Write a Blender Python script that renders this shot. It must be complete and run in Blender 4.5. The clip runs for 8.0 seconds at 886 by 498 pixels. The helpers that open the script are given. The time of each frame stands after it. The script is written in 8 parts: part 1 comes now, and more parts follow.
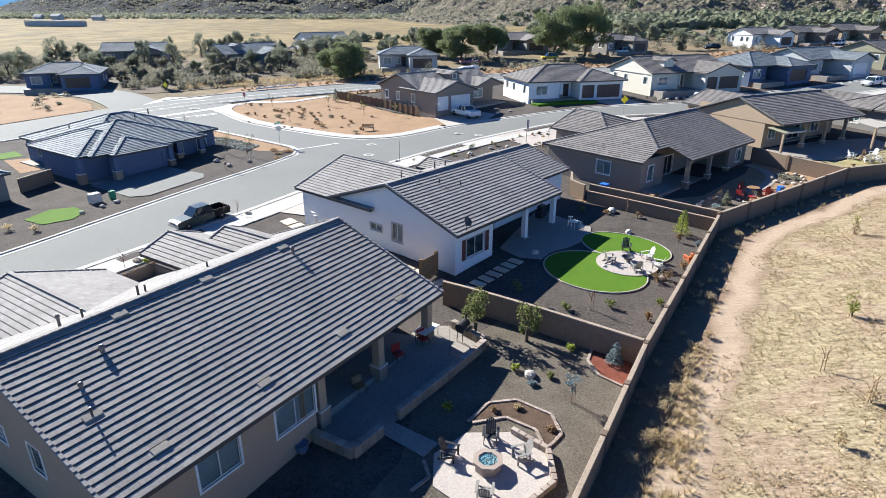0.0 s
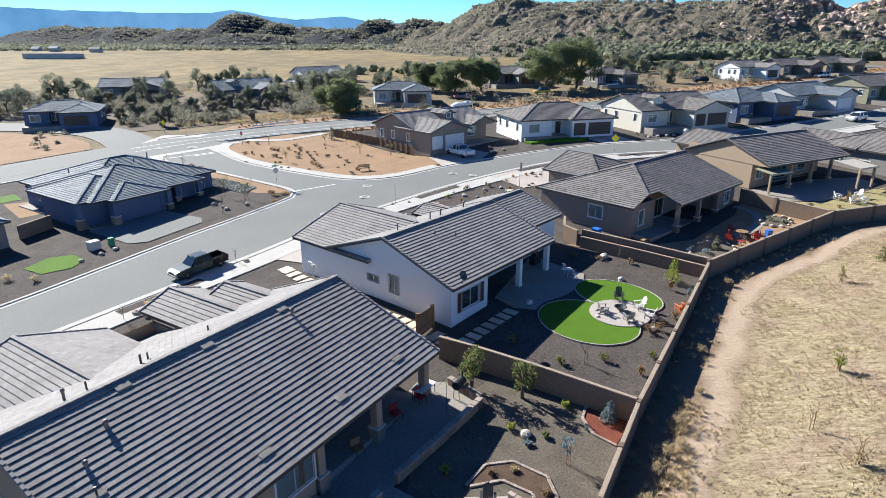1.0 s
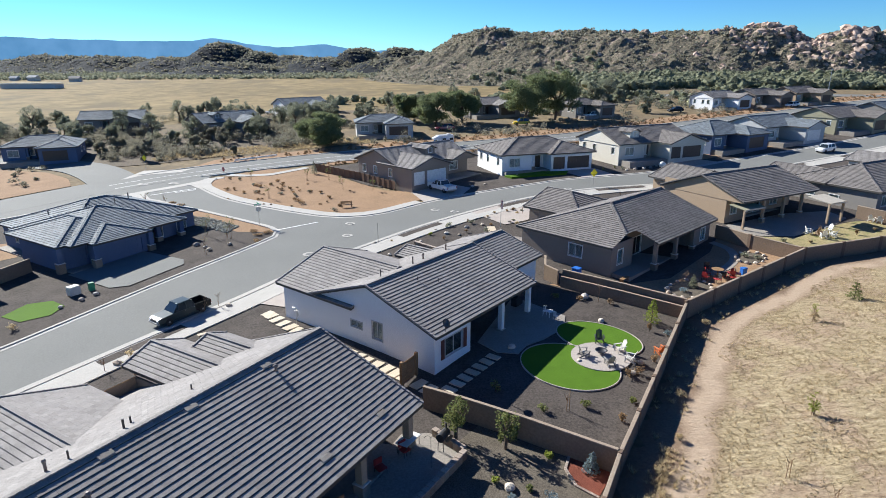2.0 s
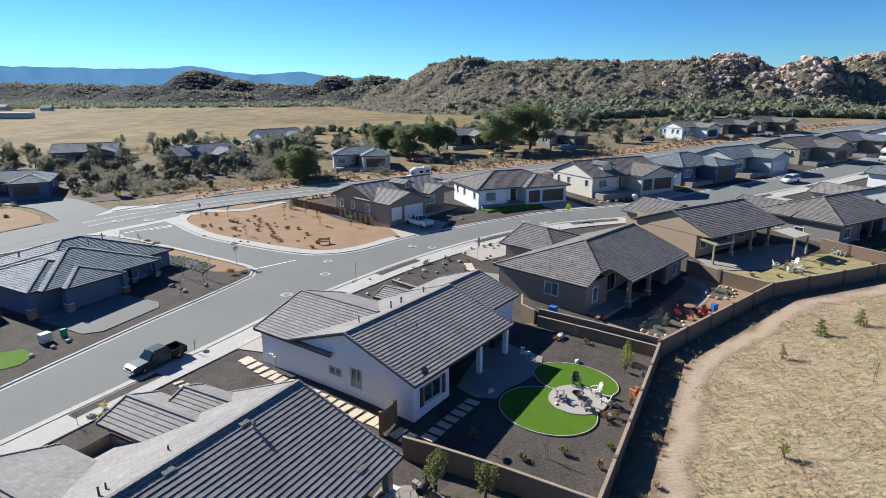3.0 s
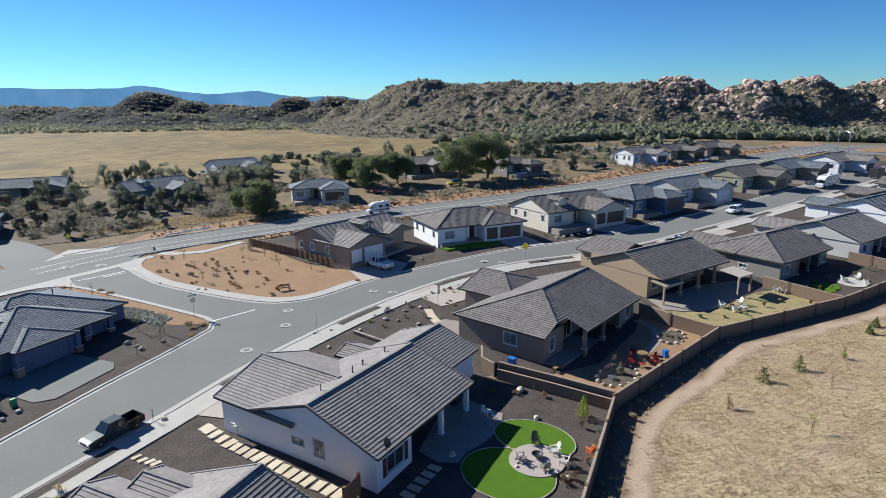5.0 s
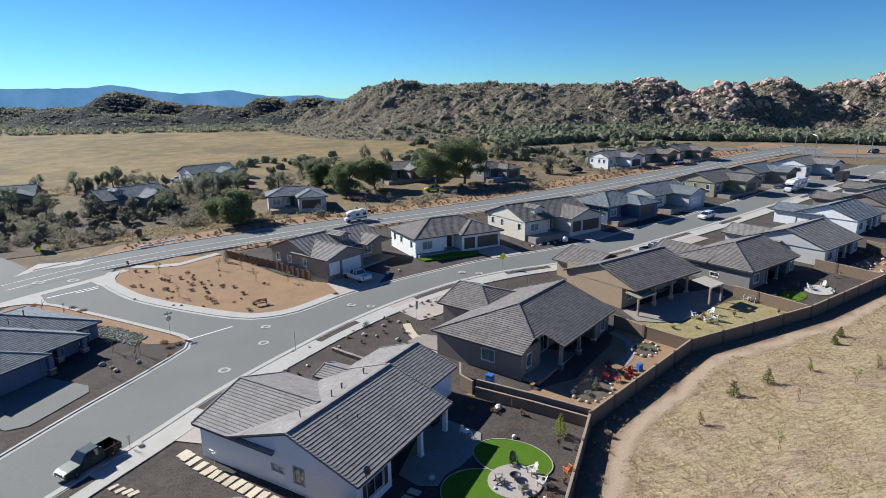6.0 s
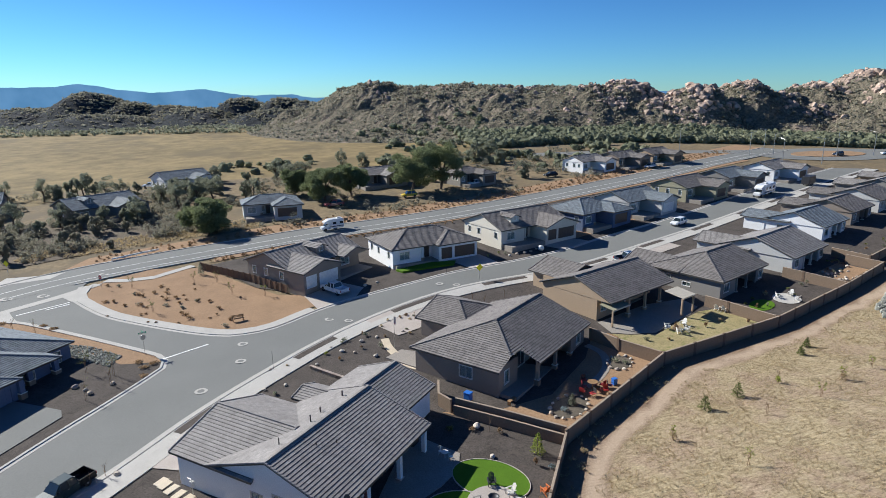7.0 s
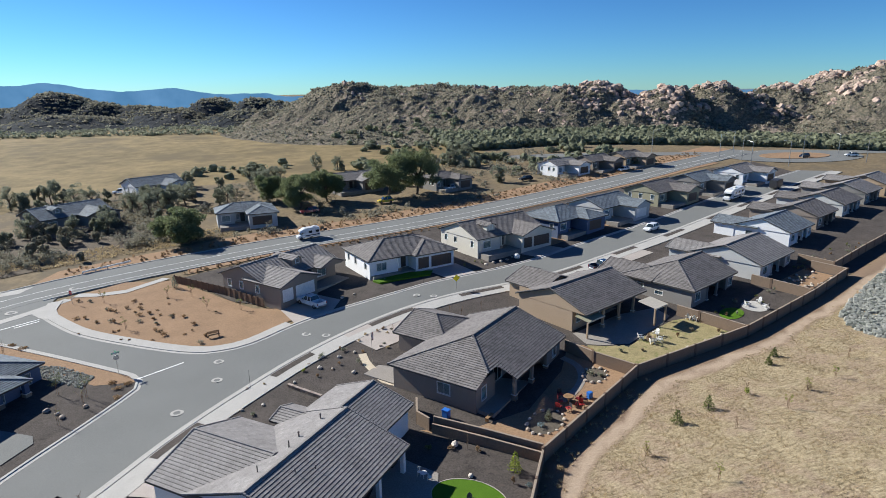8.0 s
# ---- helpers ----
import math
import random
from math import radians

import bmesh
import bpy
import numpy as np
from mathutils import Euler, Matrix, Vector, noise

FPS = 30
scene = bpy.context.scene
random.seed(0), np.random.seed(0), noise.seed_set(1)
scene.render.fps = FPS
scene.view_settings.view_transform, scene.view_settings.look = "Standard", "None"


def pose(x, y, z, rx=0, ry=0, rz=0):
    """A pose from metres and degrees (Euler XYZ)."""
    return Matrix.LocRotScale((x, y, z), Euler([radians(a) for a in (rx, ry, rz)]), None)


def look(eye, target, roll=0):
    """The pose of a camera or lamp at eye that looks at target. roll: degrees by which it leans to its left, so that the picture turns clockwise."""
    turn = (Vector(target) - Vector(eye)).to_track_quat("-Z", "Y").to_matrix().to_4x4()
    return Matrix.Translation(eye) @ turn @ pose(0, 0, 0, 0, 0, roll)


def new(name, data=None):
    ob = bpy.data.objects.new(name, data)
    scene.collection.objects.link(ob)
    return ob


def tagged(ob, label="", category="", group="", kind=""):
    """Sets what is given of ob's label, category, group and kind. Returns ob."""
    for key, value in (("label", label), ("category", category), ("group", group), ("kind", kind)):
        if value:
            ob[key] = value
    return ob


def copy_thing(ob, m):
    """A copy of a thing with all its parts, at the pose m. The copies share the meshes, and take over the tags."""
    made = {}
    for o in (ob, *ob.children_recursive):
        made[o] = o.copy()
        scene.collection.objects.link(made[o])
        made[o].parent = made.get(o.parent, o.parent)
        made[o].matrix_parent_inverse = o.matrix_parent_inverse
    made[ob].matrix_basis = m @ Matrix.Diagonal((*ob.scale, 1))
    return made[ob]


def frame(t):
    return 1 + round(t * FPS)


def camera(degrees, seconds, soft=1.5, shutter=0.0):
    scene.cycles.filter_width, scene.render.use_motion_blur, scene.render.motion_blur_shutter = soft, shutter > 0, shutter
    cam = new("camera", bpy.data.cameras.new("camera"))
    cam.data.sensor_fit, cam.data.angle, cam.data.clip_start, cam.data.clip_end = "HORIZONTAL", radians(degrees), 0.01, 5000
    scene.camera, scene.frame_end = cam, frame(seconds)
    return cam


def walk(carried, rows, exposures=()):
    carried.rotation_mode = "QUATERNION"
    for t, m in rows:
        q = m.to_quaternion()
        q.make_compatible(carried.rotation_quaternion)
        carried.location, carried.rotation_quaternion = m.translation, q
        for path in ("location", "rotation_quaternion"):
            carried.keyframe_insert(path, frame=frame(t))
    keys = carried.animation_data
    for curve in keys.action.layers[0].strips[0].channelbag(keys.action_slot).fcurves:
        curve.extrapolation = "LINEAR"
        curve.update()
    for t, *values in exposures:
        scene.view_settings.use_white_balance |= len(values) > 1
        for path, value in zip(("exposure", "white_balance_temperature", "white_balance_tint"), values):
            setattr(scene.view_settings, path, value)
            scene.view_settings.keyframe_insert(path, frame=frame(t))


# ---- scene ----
cam = camera(73.3, 8.0, 0.55)
PATH = [
    (0, (0.001, -0.000, 17.200), (-0.013, 37.081, 2.200), 0.10),
    (0.5, (-0.034, 0.007, 18.500), (0.022, 37.364, 4.201), -0.03),
    (1, (-0.054, -0.016, 19.569), (0.268, 37.627, 6.045), -0.14),
    (1.5, (-0.032, 0.020, 20.582), (0.784, 37.906, 7.776), -0.22),
    (3, (0.070, -0.083, 23.525), (3.040, 38.379, 12.948), -0.35),
    (3.5, (0.130, -0.091, 24.591), (3.778, 38.483, 14.655), -0.46),
    (4, (0.231, -0.126, 25.752), (4.490, 38.463, 16.122), -0.50),
    (4.5, (0.268, -0.109, 26.956), (5.174, 38.403, 17.325), -0.55),
    (6, (0.473, -0.022, 30.595), (7.485, 38.097, 20.707), -0.75),
    (6.5, (0.489, 0.042, 31.848), (8.252, 37.990, 21.864), -0.72),
    (7, (0.569, 0.129, 33.066), (9.056, 37.897, 22.989), -0.74),
    (7.5, (0.638, 0.239, 34.289), (9.861, 37.807, 24.109), -0.75),
    (8, (0.686, 0.315, 35.548), (10.664, 37.659, 25.259), -0.75),
]
walk(cam, [(t, look(eye, target, roll)) for t, eye, target, roll in PATH],
     exposures=[(0.0, 1.38), (0.5, 1.33), (1.0, 1.2), (1.5, 1.1), (3.0, 0.86), (4.5, 0.73), (8.0, 0.69)])

from mathutils.geometry import tessellate_polygon

# ---- light ----
SUN_FROM = Vector((-0.617, 0.591, 0.515)).normalized()
world = bpy.data.worlds.new("sky")
scene.world = world
world.use_nodes = True
wn = world.node_tree.nodes
sky = wn.new("ShaderNodeTexSky")
sky.sky_type = "NISHITA"
sky.sun_disc = False
sky.sun_elevation = math.asin(SUN_FROM.z)
sky.sun_rotation = math.atan2(SUN_FROM.x, SUN_FROM.y)
sky.altitude = 1600.0
sky.air_density = 1.0
sky.dust_density = 0.0
sky.ozone_density = 3.0
flat = wn.new("ShaderNodeGamma")
flat.inputs[1].default_value = 1.3
world.node_tree.links.new(sky.outputs[0], flat.inputs[0])
hue = wn.new("ShaderNodeHueSaturation")
hue.inputs["Saturation"].default_value = 1.0
hue.inputs["Hue"].default_value = 0.5
tint = wn.new("ShaderNodeMix")
tint.data_type, tint.blend_type = "RGBA", "MULTIPLY"
tint.inputs[0].default_value = 1.0
tint.inputs[7].default_value = (0.49, 0.905, 1.26, 1)
world.node_tree.links.new(flat.outputs[0], tint.inputs[6])
world.node_tree.links.new(tint.outputs[2], hue.inputs["Color"])
world.node_tree.links.new(hue.outputs[0], wn["Background"].inputs[0])
wn["Background"].inputs[1].default_value = 0.032
lamp = bpy.data.lights.new("sun", "SUN")
lamp.energy = 5.0
lamp.angle = radians(0.5)
lamp.color = (0.975, 0.97, 0.915)
sun = new("sun", lamp)
sun.matrix_world = look(Vector((0, 0, 80)) + SUN_FROM * 60, (0, 0, 80))

# ---- materials ----
def nodes_of(m):
    m.use_nodes = True
    t = m.node_tree
    return t, t.nodes["Principled BSDF"]


def noise_tex(t, scale, detail=4.0, rough=0.55, vec=None):
    n = t.nodes.new("ShaderNodeTexNoise")
    n.inputs["Scale"].default_value = scale
    n.inputs["Detail"].default_value = detail
    n.inputs["Roughness"].default_value = rough
    if vec is not None:
        t.links.new(vec, n.inputs["Vector"])
    return n.outputs["Fac"]


def ramp(t, fac, stops):
    r = t.nodes.new("ShaderNodeValToRGB")
    el = r.color_ramp.elements
    while len(el) < len(stops):
        el.new(0.5)
    for e, (p, c) in zip(el, stops):
        e.position, e.color = p, (*c, 1)
    t.links.new(fac, r.inputs[0])
    return r.outputs[0]


def mixc(t, fac, a, b, kind="MIX"):
    m = t.nodes.new("ShaderNodeMix")
    m.data_type, m.blend_type = "RGBA", kind
    for sock, v in ((m.inputs[0], fac), (m.inputs[6], a), (m.inputs[7], b)):
        if isinstance(v, (int, float)):
            sock.default_value = v
        elif isinstance(v, tuple):
            sock.default_value = (*v, 1)
        else:
            t.links.new(v, sock)
    return m.outputs[2]


def world_pos(t):
    return t.nodes.new("ShaderNodeNewGeometry").outputs["Position"]


def scaled(c, k):
    return tuple(min(1.0, v * k) for v in c)


def surface(name, base, dark=0.75, light=1.2, big=0.25, fine=6.0, rough=0.85, bump=0.3, metal=0.0, spec=0.15, tint=None, tint_at=0.55):
    """Two scales of variation and a fine relief, in world metres."""
    m = bpy.data.materials.new(name)
    t, p = nodes_of(m)
    pos = world_pos(t)
    a = noise_tex(t, big, 5, 0.6, pos)
    b = noise_tex(t, fine, 5, 0.65, pos)
    col = ramp(t, a, [(0.3, scaled(base, dark)), (0.7, scaled(base, light))])
    col = mixc(t, 0.6, col, ramp(t, b, [(0.32, scaled(base, dark * 0.85)), (0.68, scaled(base, light * 1.1))]))
    if tint:
        f = noise_tex(t, big * 2.3, 6, 0.6, pos)
        f = ramp(t, f, [(tint_at, (0, 0, 0)), (tint_at + 0.12, (1, 1, 1))])
        col = mixc(t, f, col, tint)
    t.links.new(col, p.inputs["Base Color"])
    p.inputs["Roughness"].default_value = rough
    p.inputs["Metallic"].default_value = metal
    p.inputs["Specular IOR Level"].default_value = spec
    if bump:
        bn = t.nodes.new("ShaderNodeBump")
        bn.inputs["Strength"].default_value = bump
        bn.inputs["Distance"].default_value = 0.05
        t.links.new(b, bn.inputs["Height"])
        t.links.new(bn.outputs[0], p.inputs["Normal"])
    return m


def pieces(name, cols, rough=0.7, spec=0.4, bump=0.2, fine=14.0):
    """Material whose pieces differ one from another."""
    m = bpy.data.materials.new(name)
    t, p = nodes_of(m)
    g = t.nodes.new("ShaderNodeNewGeometry")
    o = t.nodes.new("ShaderNodeObjectInfo")
    add = t.nodes.new("ShaderNodeMath")
    add.operation = "ADD"
    fr = t.nodes.new("ShaderNodeMath")
    fr.operation = "FRACT"
    t.links.new(g.outputs["Random Per Island"], add.inputs[0])
    t.links.new(o.outputs["Random"], add.inputs[1])
    t.links.new(add.outputs[0], fr.inputs[0])
    n = len(cols)
    col = ramp(t, fr.outputs[0], [(i / (n - 1), c) for i, c in enumerate(cols)])
    pos = g.outputs["Position"]
    b = noise_tex(t, fine, 5, 0.65, pos)
    col = mixc(t, 0.55, col, mixc(t, 1.0, col, ramp(t, b, [(0.3, (0.6, 0.6, 0.6)), (0.72, (1.35, 1.35, 1.35))]), "MULTIPLY"))
    s = noise_tex(t, 0.35, 4, 0.6, pos)
    col = mixc(t, 0.5, col, mixc(t, 1.0, col, ramp(t, s, [(0.3, (0.75, 0.75, 0.75)), (0.7, (1.2, 1.2, 1.2))]), "MULTIPLY"))
    t.links.new(col, p.inputs["Base Color"])
    p.inputs["Roughness"].default_value = rough
    p.inputs["Specular IOR Level"].default_value = spec
    if bump:
        bn = t.nodes.new("ShaderNodeBump")
        bn.inputs["Strength"].default_value = bump
        bn.inputs["Distance"].default_value = 0.02
        t.links.new(b, bn.inputs["Height"])
        t.links.new(bn.outputs[0], p.inputs["Normal"])
    return m


def plain(name, col, rough=0.6, metal=0.0, spec=0.5, coat=0.0):
    m = bpy.data.materials.new(name)
    t, p = nodes_of(m)
    pos = world_pos(t)
    b = noise_tex(t, 3.0, 4, 0.6, pos)
    t.links.new(ramp(t, b, [(0.3, scaled(col, 0.88)), (0.7, scaled(col, 1.08))]), p.inputs["Base Color"])
    p.inputs["Roughness"].default_value = rough
    p.inputs["Metallic"].default_value = metal
    p.inputs["Specular IOR Level"].default_value = spec
    p.inputs["Coat Weight"].default_value = coat
    return m


def glass(name, col=(0.75, 0.85, 0.88)):
    m = bpy.data.materials.new(name)
    t, p = nodes_of(m)
    p.inputs["Base Color"].default_value = (*col, 1)
    p.inputs["Roughness"].default_value = 0.03
    p.inputs["Transmission Weight"].default_value = 1.0
    p.inputs["IOR"].default_value = 1.45
    return m


M = {}
M["earth"] = surface("dry_ground", (0.2, 0.152, 0.092), 0.6, 1.3, 0.05, 0.9, 0.95, 0.5, tint=(0.15, 0.12, 0.08), tint_at=0.5)
M["field"] = surface("field_grass", (0.225, 0.168, 0.082), 0.6, 1.35, 0.014, 0.12, 0.95, 0.3, tint=(0.15, 0.115, 0.062), tint_at=0.52)
M["asphalt"] = surface("asphalt", (0.185, 0.188, 0.18), 0.85, 1.12, 0.12, 9.0, 0.85, 0.15, spec=0.2)
M["asphalt_b"] = surface("asphalt_collector", (0.187, 0.19, 0.182), 0.85, 1.12, 0.1, 9.0, 0.85, 0.15, spec=0.2)
M["concrete"] = surface("concrete", (0.45, 0.43, 0.4), 0.85, 1.12, 0.5, 9.0, 0.85, 0.15)
M["driveway"] = surface("driveway_concrete", (0.42, 0.37, 0.335), 0.85, 1.12, 0.5, 9.0, 0.85, 0.15)
M["patio"] = surface("patio_concrete", (0.3, 0.27, 0.24), 0.8, 1.15, 0.6, 7.0, 0.8, 0.15)
M["gravel"] = surface("dark_gravel", (0.08, 0.068, 0.061), 0.45, 1.6, 0.4, 6.0, 0.95, 1.0, tint=(0.1, 0.084, 0.073), tint_at=0.56)
M["gravel_tan"] = surface("tan_gravel", (0.118, 0.1, 0.08), 0.5, 1.6, 0.5, 10.0, 0.95, 1.0)
M["orange_dirt"] = surface("orange_dirt", (0.31, 0.2, 0.122), 0.7, 1.25, 0.25, 5.0, 0.95, 0.5)
M["mulch"] = surface("red_mulch", (0.19, 0.062, 0.042), 0.5, 1.5, 1.5, 22.0, 0.95, 0.9)
M["bark_mulch"] = surface("bark_mulch", (0.11, 0.072, 0.052), 0.5, 1.5, 1.5, 22.0, 0.95, 0.9)
M["turf"] = surface("artificial_turf", (0.08, 0.165, 0.013), 0.8, 1.2, 0.8, 20.0, 0.9, 0.5)
M["yard_grass"] = surface("patchy_lawn", (0.3, 0.25, 0.13), 0.65, 1.35, 0.5, 5.0, 0.95, 0.6, tint=(0.17, 0.18, 0.065), tint_at=0.55)
M["block"] = surface("block_wall", (0.225, 0.165, 0.12), 0.9, 1.1, 0.5, 6.0, 0.9, 0.25)
M["block_dark"] = surface("block_pilaster", (0.165, 0.115, 0.085), 0.9, 1.1, 0.5, 6.0, 0.9, 0.25)
M["block_cap"] = surface("block_cap", (0.33, 0.26, 0.2), 0.85, 1.15, 0.6, 6.0, 0.9, 0.2)
M["stone"] = pieces("stone_veneer", [(0.2, 0.14, 0.1), (0.33, 0.25, 0.18), (0.26, 0.2, 0.16)], 0.85)
M["paver"] = pieces("edging_paver", [(0.3, 0.24, 0.2), (0.4, 0.33, 0.28), (0.27, 0.21, 0.175)], 0.85)
M["flag"] = pieces("flagstone", [(0.55, 0.46, 0.34), (0.66, 0.57, 0.44), (0.5, 0.41, 0.31)], 0.85)
M["boulder"] = pieces("boulder", [(0.4, 0.33, 0.26), (0.6, 0.54, 0.46), (0.3, 0.25, 0.21)], 0.9)
M["tile"] = pieces("roof_tile", [(0.24, 0.222, 0.214), (0.29, 0.27, 0.26), (0.262, 0.244, 0.235), (0.315, 0.295, 0.282)], 0.78, 0.15)
M["tile_brown"] = pieces("roof_tile_brown", [(0.16, 0.146, 0.14), (0.235, 0.215, 0.205), (0.195, 0.178, 0.17)], 0.78, 0.15)
M["tile_blue"] = pieces("roof_tile_slate", [(0.15, 0.172, 0.195), (0.225, 0.255, 0.28), (0.185, 0.212, 0.24)], 0.78, 0.15)
M["tile_pale"] = pieces("pale_roof_tile", [(0.33, 0.285, 0.235), (0.42, 0.37, 0.3)], 0.7)
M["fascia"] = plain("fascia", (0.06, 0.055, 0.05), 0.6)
M["white_stucco"] = surface("white_stucco", (0.8, 0.8, 0.8), 0.95, 1.03, 0.4, 12.0, 0.92, 0.15)
M["tan_stucco"] = surface("tan_stucco", (0.4, 0.3, 0.21), 0.93, 1.06, 0.4, 12.0, 0.92, 0.15)
M["taupe_stucco"] = surface("taupe_stucco", (0.27, 0.225, 0.19), 0.93, 1.06, 0.4, 12.0, 0.92, 0.15)
M["grey_stucco"] = surface("grey_stucco", (0.25, 0.235, 0.22), 0.93, 1.06, 0.4, 12.0, 0.92, 0.15)
M["pale_stucco"] = surface("pale_grey_stucco", (0.5, 0.5, 0.49), 0.93, 1.06, 0.4, 12.0, 0.92, 0.15)
M["blue_stucco"] = surface("blue_grey_stucco", (0.115, 0.15, 0.235), 0.93, 1.06, 0.4, 12.0, 0.92, 0.15)
M["olive_stucco"] = surface("olive_stucco", (0.33, 0.31, 0.22), 0.93, 1.06, 0.4, 12.0, 0.92, 0.15)
M["cream_stucco"] = surface("cream_stucco", (0.62, 0.58, 0.5), 0.93, 1.06, 0.4, 12.0, 0.92, 0.15)
M["white"] = plain("white_paint", (0.78, 0.77, 0.74), 0.55)
M["trim_light"] = plain("light_trim", (0.6, 0.57, 0.52), 0.6)
M["dark"] = plain("dark_paint", (0.05, 0.045, 0.04), 0.5)
M["brown_door"] = plain("brown_garage_paint", (0.09, 0.06, 0.045), 0.55)
M["shutter"] = plain("maroon_shutter", (0.12, 0.035, 0.03), 0.55)
M["glass"] = glass("window_glass")
M["blind"] = plain("blind", (0.45, 0.48, 0.46), 0.7)
M["room"] = plain("dim_room_panel", (0.12, 0.11, 0.1), 0.9)
M["metal"] = plain("galvanised_metal", (0.45, 0.45, 0.45), 0.4, 0.9)
M["dark_metal"] = plain("dark_metal", (0.08, 0.08, 0.085), 0.45, 0.7)
M["wood"] = surface("weathered_wood", (0.28, 0.17, 0.09), 0.7, 1.25, 2.0, 20.0, 0.75, 0.3)
M["fence_wood"] = surface("fence_wood", (0.17, 0.105, 0.07), 0.7, 1.25, 1.0, 14.0, 0.8, 0.3)
M["black_plastic"] = plain("black_plastic", (0.03, 0.03, 0.032), 0.45)
M["white_plastic"] = plain("white_plastic", (0.75, 0.74, 0.7), 0.45)
M["red_plastic"] = plain("red_paint", (0.34, 0.03, 0.028), 0.45)
M["blue_plastic"] = plain("blue_plastic", (0.03, 0.16, 0.55), 0.4)
M["orange_fabric"] = plain("orange_paint", (0.6, 0.16, 0.04), 0.6)
M["yellow_sign"] = plain("yellow_sign", (0.95, 0.78, 0.02), 0.5)
M["green_sign"] = plain("green_sign", (0.02, 0.28, 0.14), 0.5)
M["bark"] = surface("bark", (0.13, 0.1, 0.075), 0.7, 1.3, 3.0, 20.0, 0.9, 0.4)
M["dead_twig"] = plain("bare_twig", (0.25, 0.16, 0.1), 0.85)
def leaves(name, a, b, c):
    """Foliage that lets some light through."""
    m = pieces(name, [scaled(q, 1.75) for q in (a, b, c)], 0.75, 0.2, 0.0, 3.0)
    t = m.node_tree
    p = t.nodes["Principled BSDF"]
    tr = t.nodes.new("ShaderNodeBsdfTranslucent")
    t.links.new(p.inputs["Base Color"].links[0].from_socket, tr.inputs["Color"])
    mx = t.nodes.new("ShaderNodeMixShader")
    mx.inputs[0].default_value = 0.45
    t.links.new(p.outputs[0], mx.inputs[1])
    t.links.new(tr.outputs[0], mx.inputs[2])
    t.links.new(mx.outputs[0], t.nodes["Material Output"].inputs["Surface"])
    return m


M["leaf_oak"] = leaves("leaf_oak", (0.07, 0.088, 0.042), (0.14, 0.158, 0.082), (0.1, 0.118, 0.06))
M["leaf_juniper"] = leaves("leaf_juniper", (0.092, 0.1, 0.07), (0.18, 0.185, 0.135), (0.135, 0.14, 0.1))
M["leaf_scrub"] = leaves("leaf_scrub", (0.1, 0.096, 0.072), (0.19, 0.18, 0.138), (0.145, 0.135, 0.102))
M["leaf_bright"] = leaves("leaf_bright", (0.1, 0.13, 0.02), (0.2, 0.22, 0.045), (0.14, 0.17, 0.03))
M["leaf_pine"] = leaves("leaf_pine", (0.06, 0.075, 0.026), (0.13, 0.14, 0.052), (0.095, 0.105, 0.038))
M["leaf_spruce"] = leaves("leaf_spruce", (0.09, 0.12, 0.13), (0.16, 0.2, 0.21), (0.12, 0.15, 0.16))
M["leaf_dry"] = leaves("leaf_dry", (0.24, 0.185, 0.108), (0.33, 0.265, 0.162), (0.285, 0.225, 0.135))
M["leaf_hay"] = leaves("leaf_hay", (0.24, 0.19, 0.115), (0.33, 0.265, 0.172), (0.285, 0.23, 0.142))
M["leaf_brown"] = leaves("leaf_brown", (0.13, 0.085, 0.05), (0.2, 0.135, 0.08), (0.16, 0.11, 0.06))


# dry hillside: straw streaks along the contours over bare reddish soil
M["hill_grass"] = bpy.data.materials.new("hill_dry_grass")
t_, p_ = nodes_of(M["hill_grass"])
mp = t_.nodes.new("ShaderNodeMapping")
mp.inputs["Scale"].default_value = (0.4, 1.3, 1.0)
mp.inputs["Rotation"].default_value = (0, 0, radians(12))
t_.links.new(world_pos(t_), mp.inputs["Vector"])
streak = noise_tex(t_, 2.6, 9, 0.78, mp.outputs[0])
patch = noise_tex(t_, 0.22, 6, 0.65, world_pos(t_))
grain = noise_tex(t_, 5.0, 7, 0.8, world_pos(t_))
straw = ramp(t_, streak, [(0.36, (0.15, 0.11, 0.066)), (0.45, (0.3, 0.235, 0.142)), (0.62, (0.46, 0.375, 0.245))])
soil = ramp(t_, streak, [(0.36, (0.15, 0.105, 0.068)), (0.46, (0.3, 0.22, 0.15)), (0.64, (0.41, 0.32, 0.225))])
mixed = mixc(t_, ramp(t_, patch, [(0.47, (0, 0, 0)), (0.6, (1, 1, 1))]), straw, soil)
mixed = mixc(t_, 0.6, mixed, mixc(t_, 1.0, mixed, ramp(t_, grain, [(0.38, (0.45, 0.45, 0.45)), (0.6, (1.3, 1.3, 1.3))]), "MULTIPLY"))
# bare brown soil by the wall and the pale trodden track beyond it
worn = {}
for key in ("bare", "track"):
    at_ = t_.nodes.new("ShaderNodeAttribute")
    at_.attribute_name = key
    add_ = t_.nodes.new("ShaderNodeMath")
    add_.operation = "MULTIPLY_ADD"
    t_.links.new(grain, add_.inputs[0])
    add_.inputs[1].default_value = 0.5
    t_.links.new(at_.outputs["Fac"], add_.inputs[2])
    worn[key] = ramp(t_, add_.outputs[0], [(0.55, (0, 0, 0)), (1.0, (1, 1, 1))])
brown = ramp(t_, grain, [(0.3, (0.17, 0.115, 0.078)), (0.7, (0.28, 0.2, 0.14))])
pale_ = ramp(t_, grain, [(0.3, (0.36, 0.268, 0.19)), (0.7, (0.48, 0.37, 0.272))])
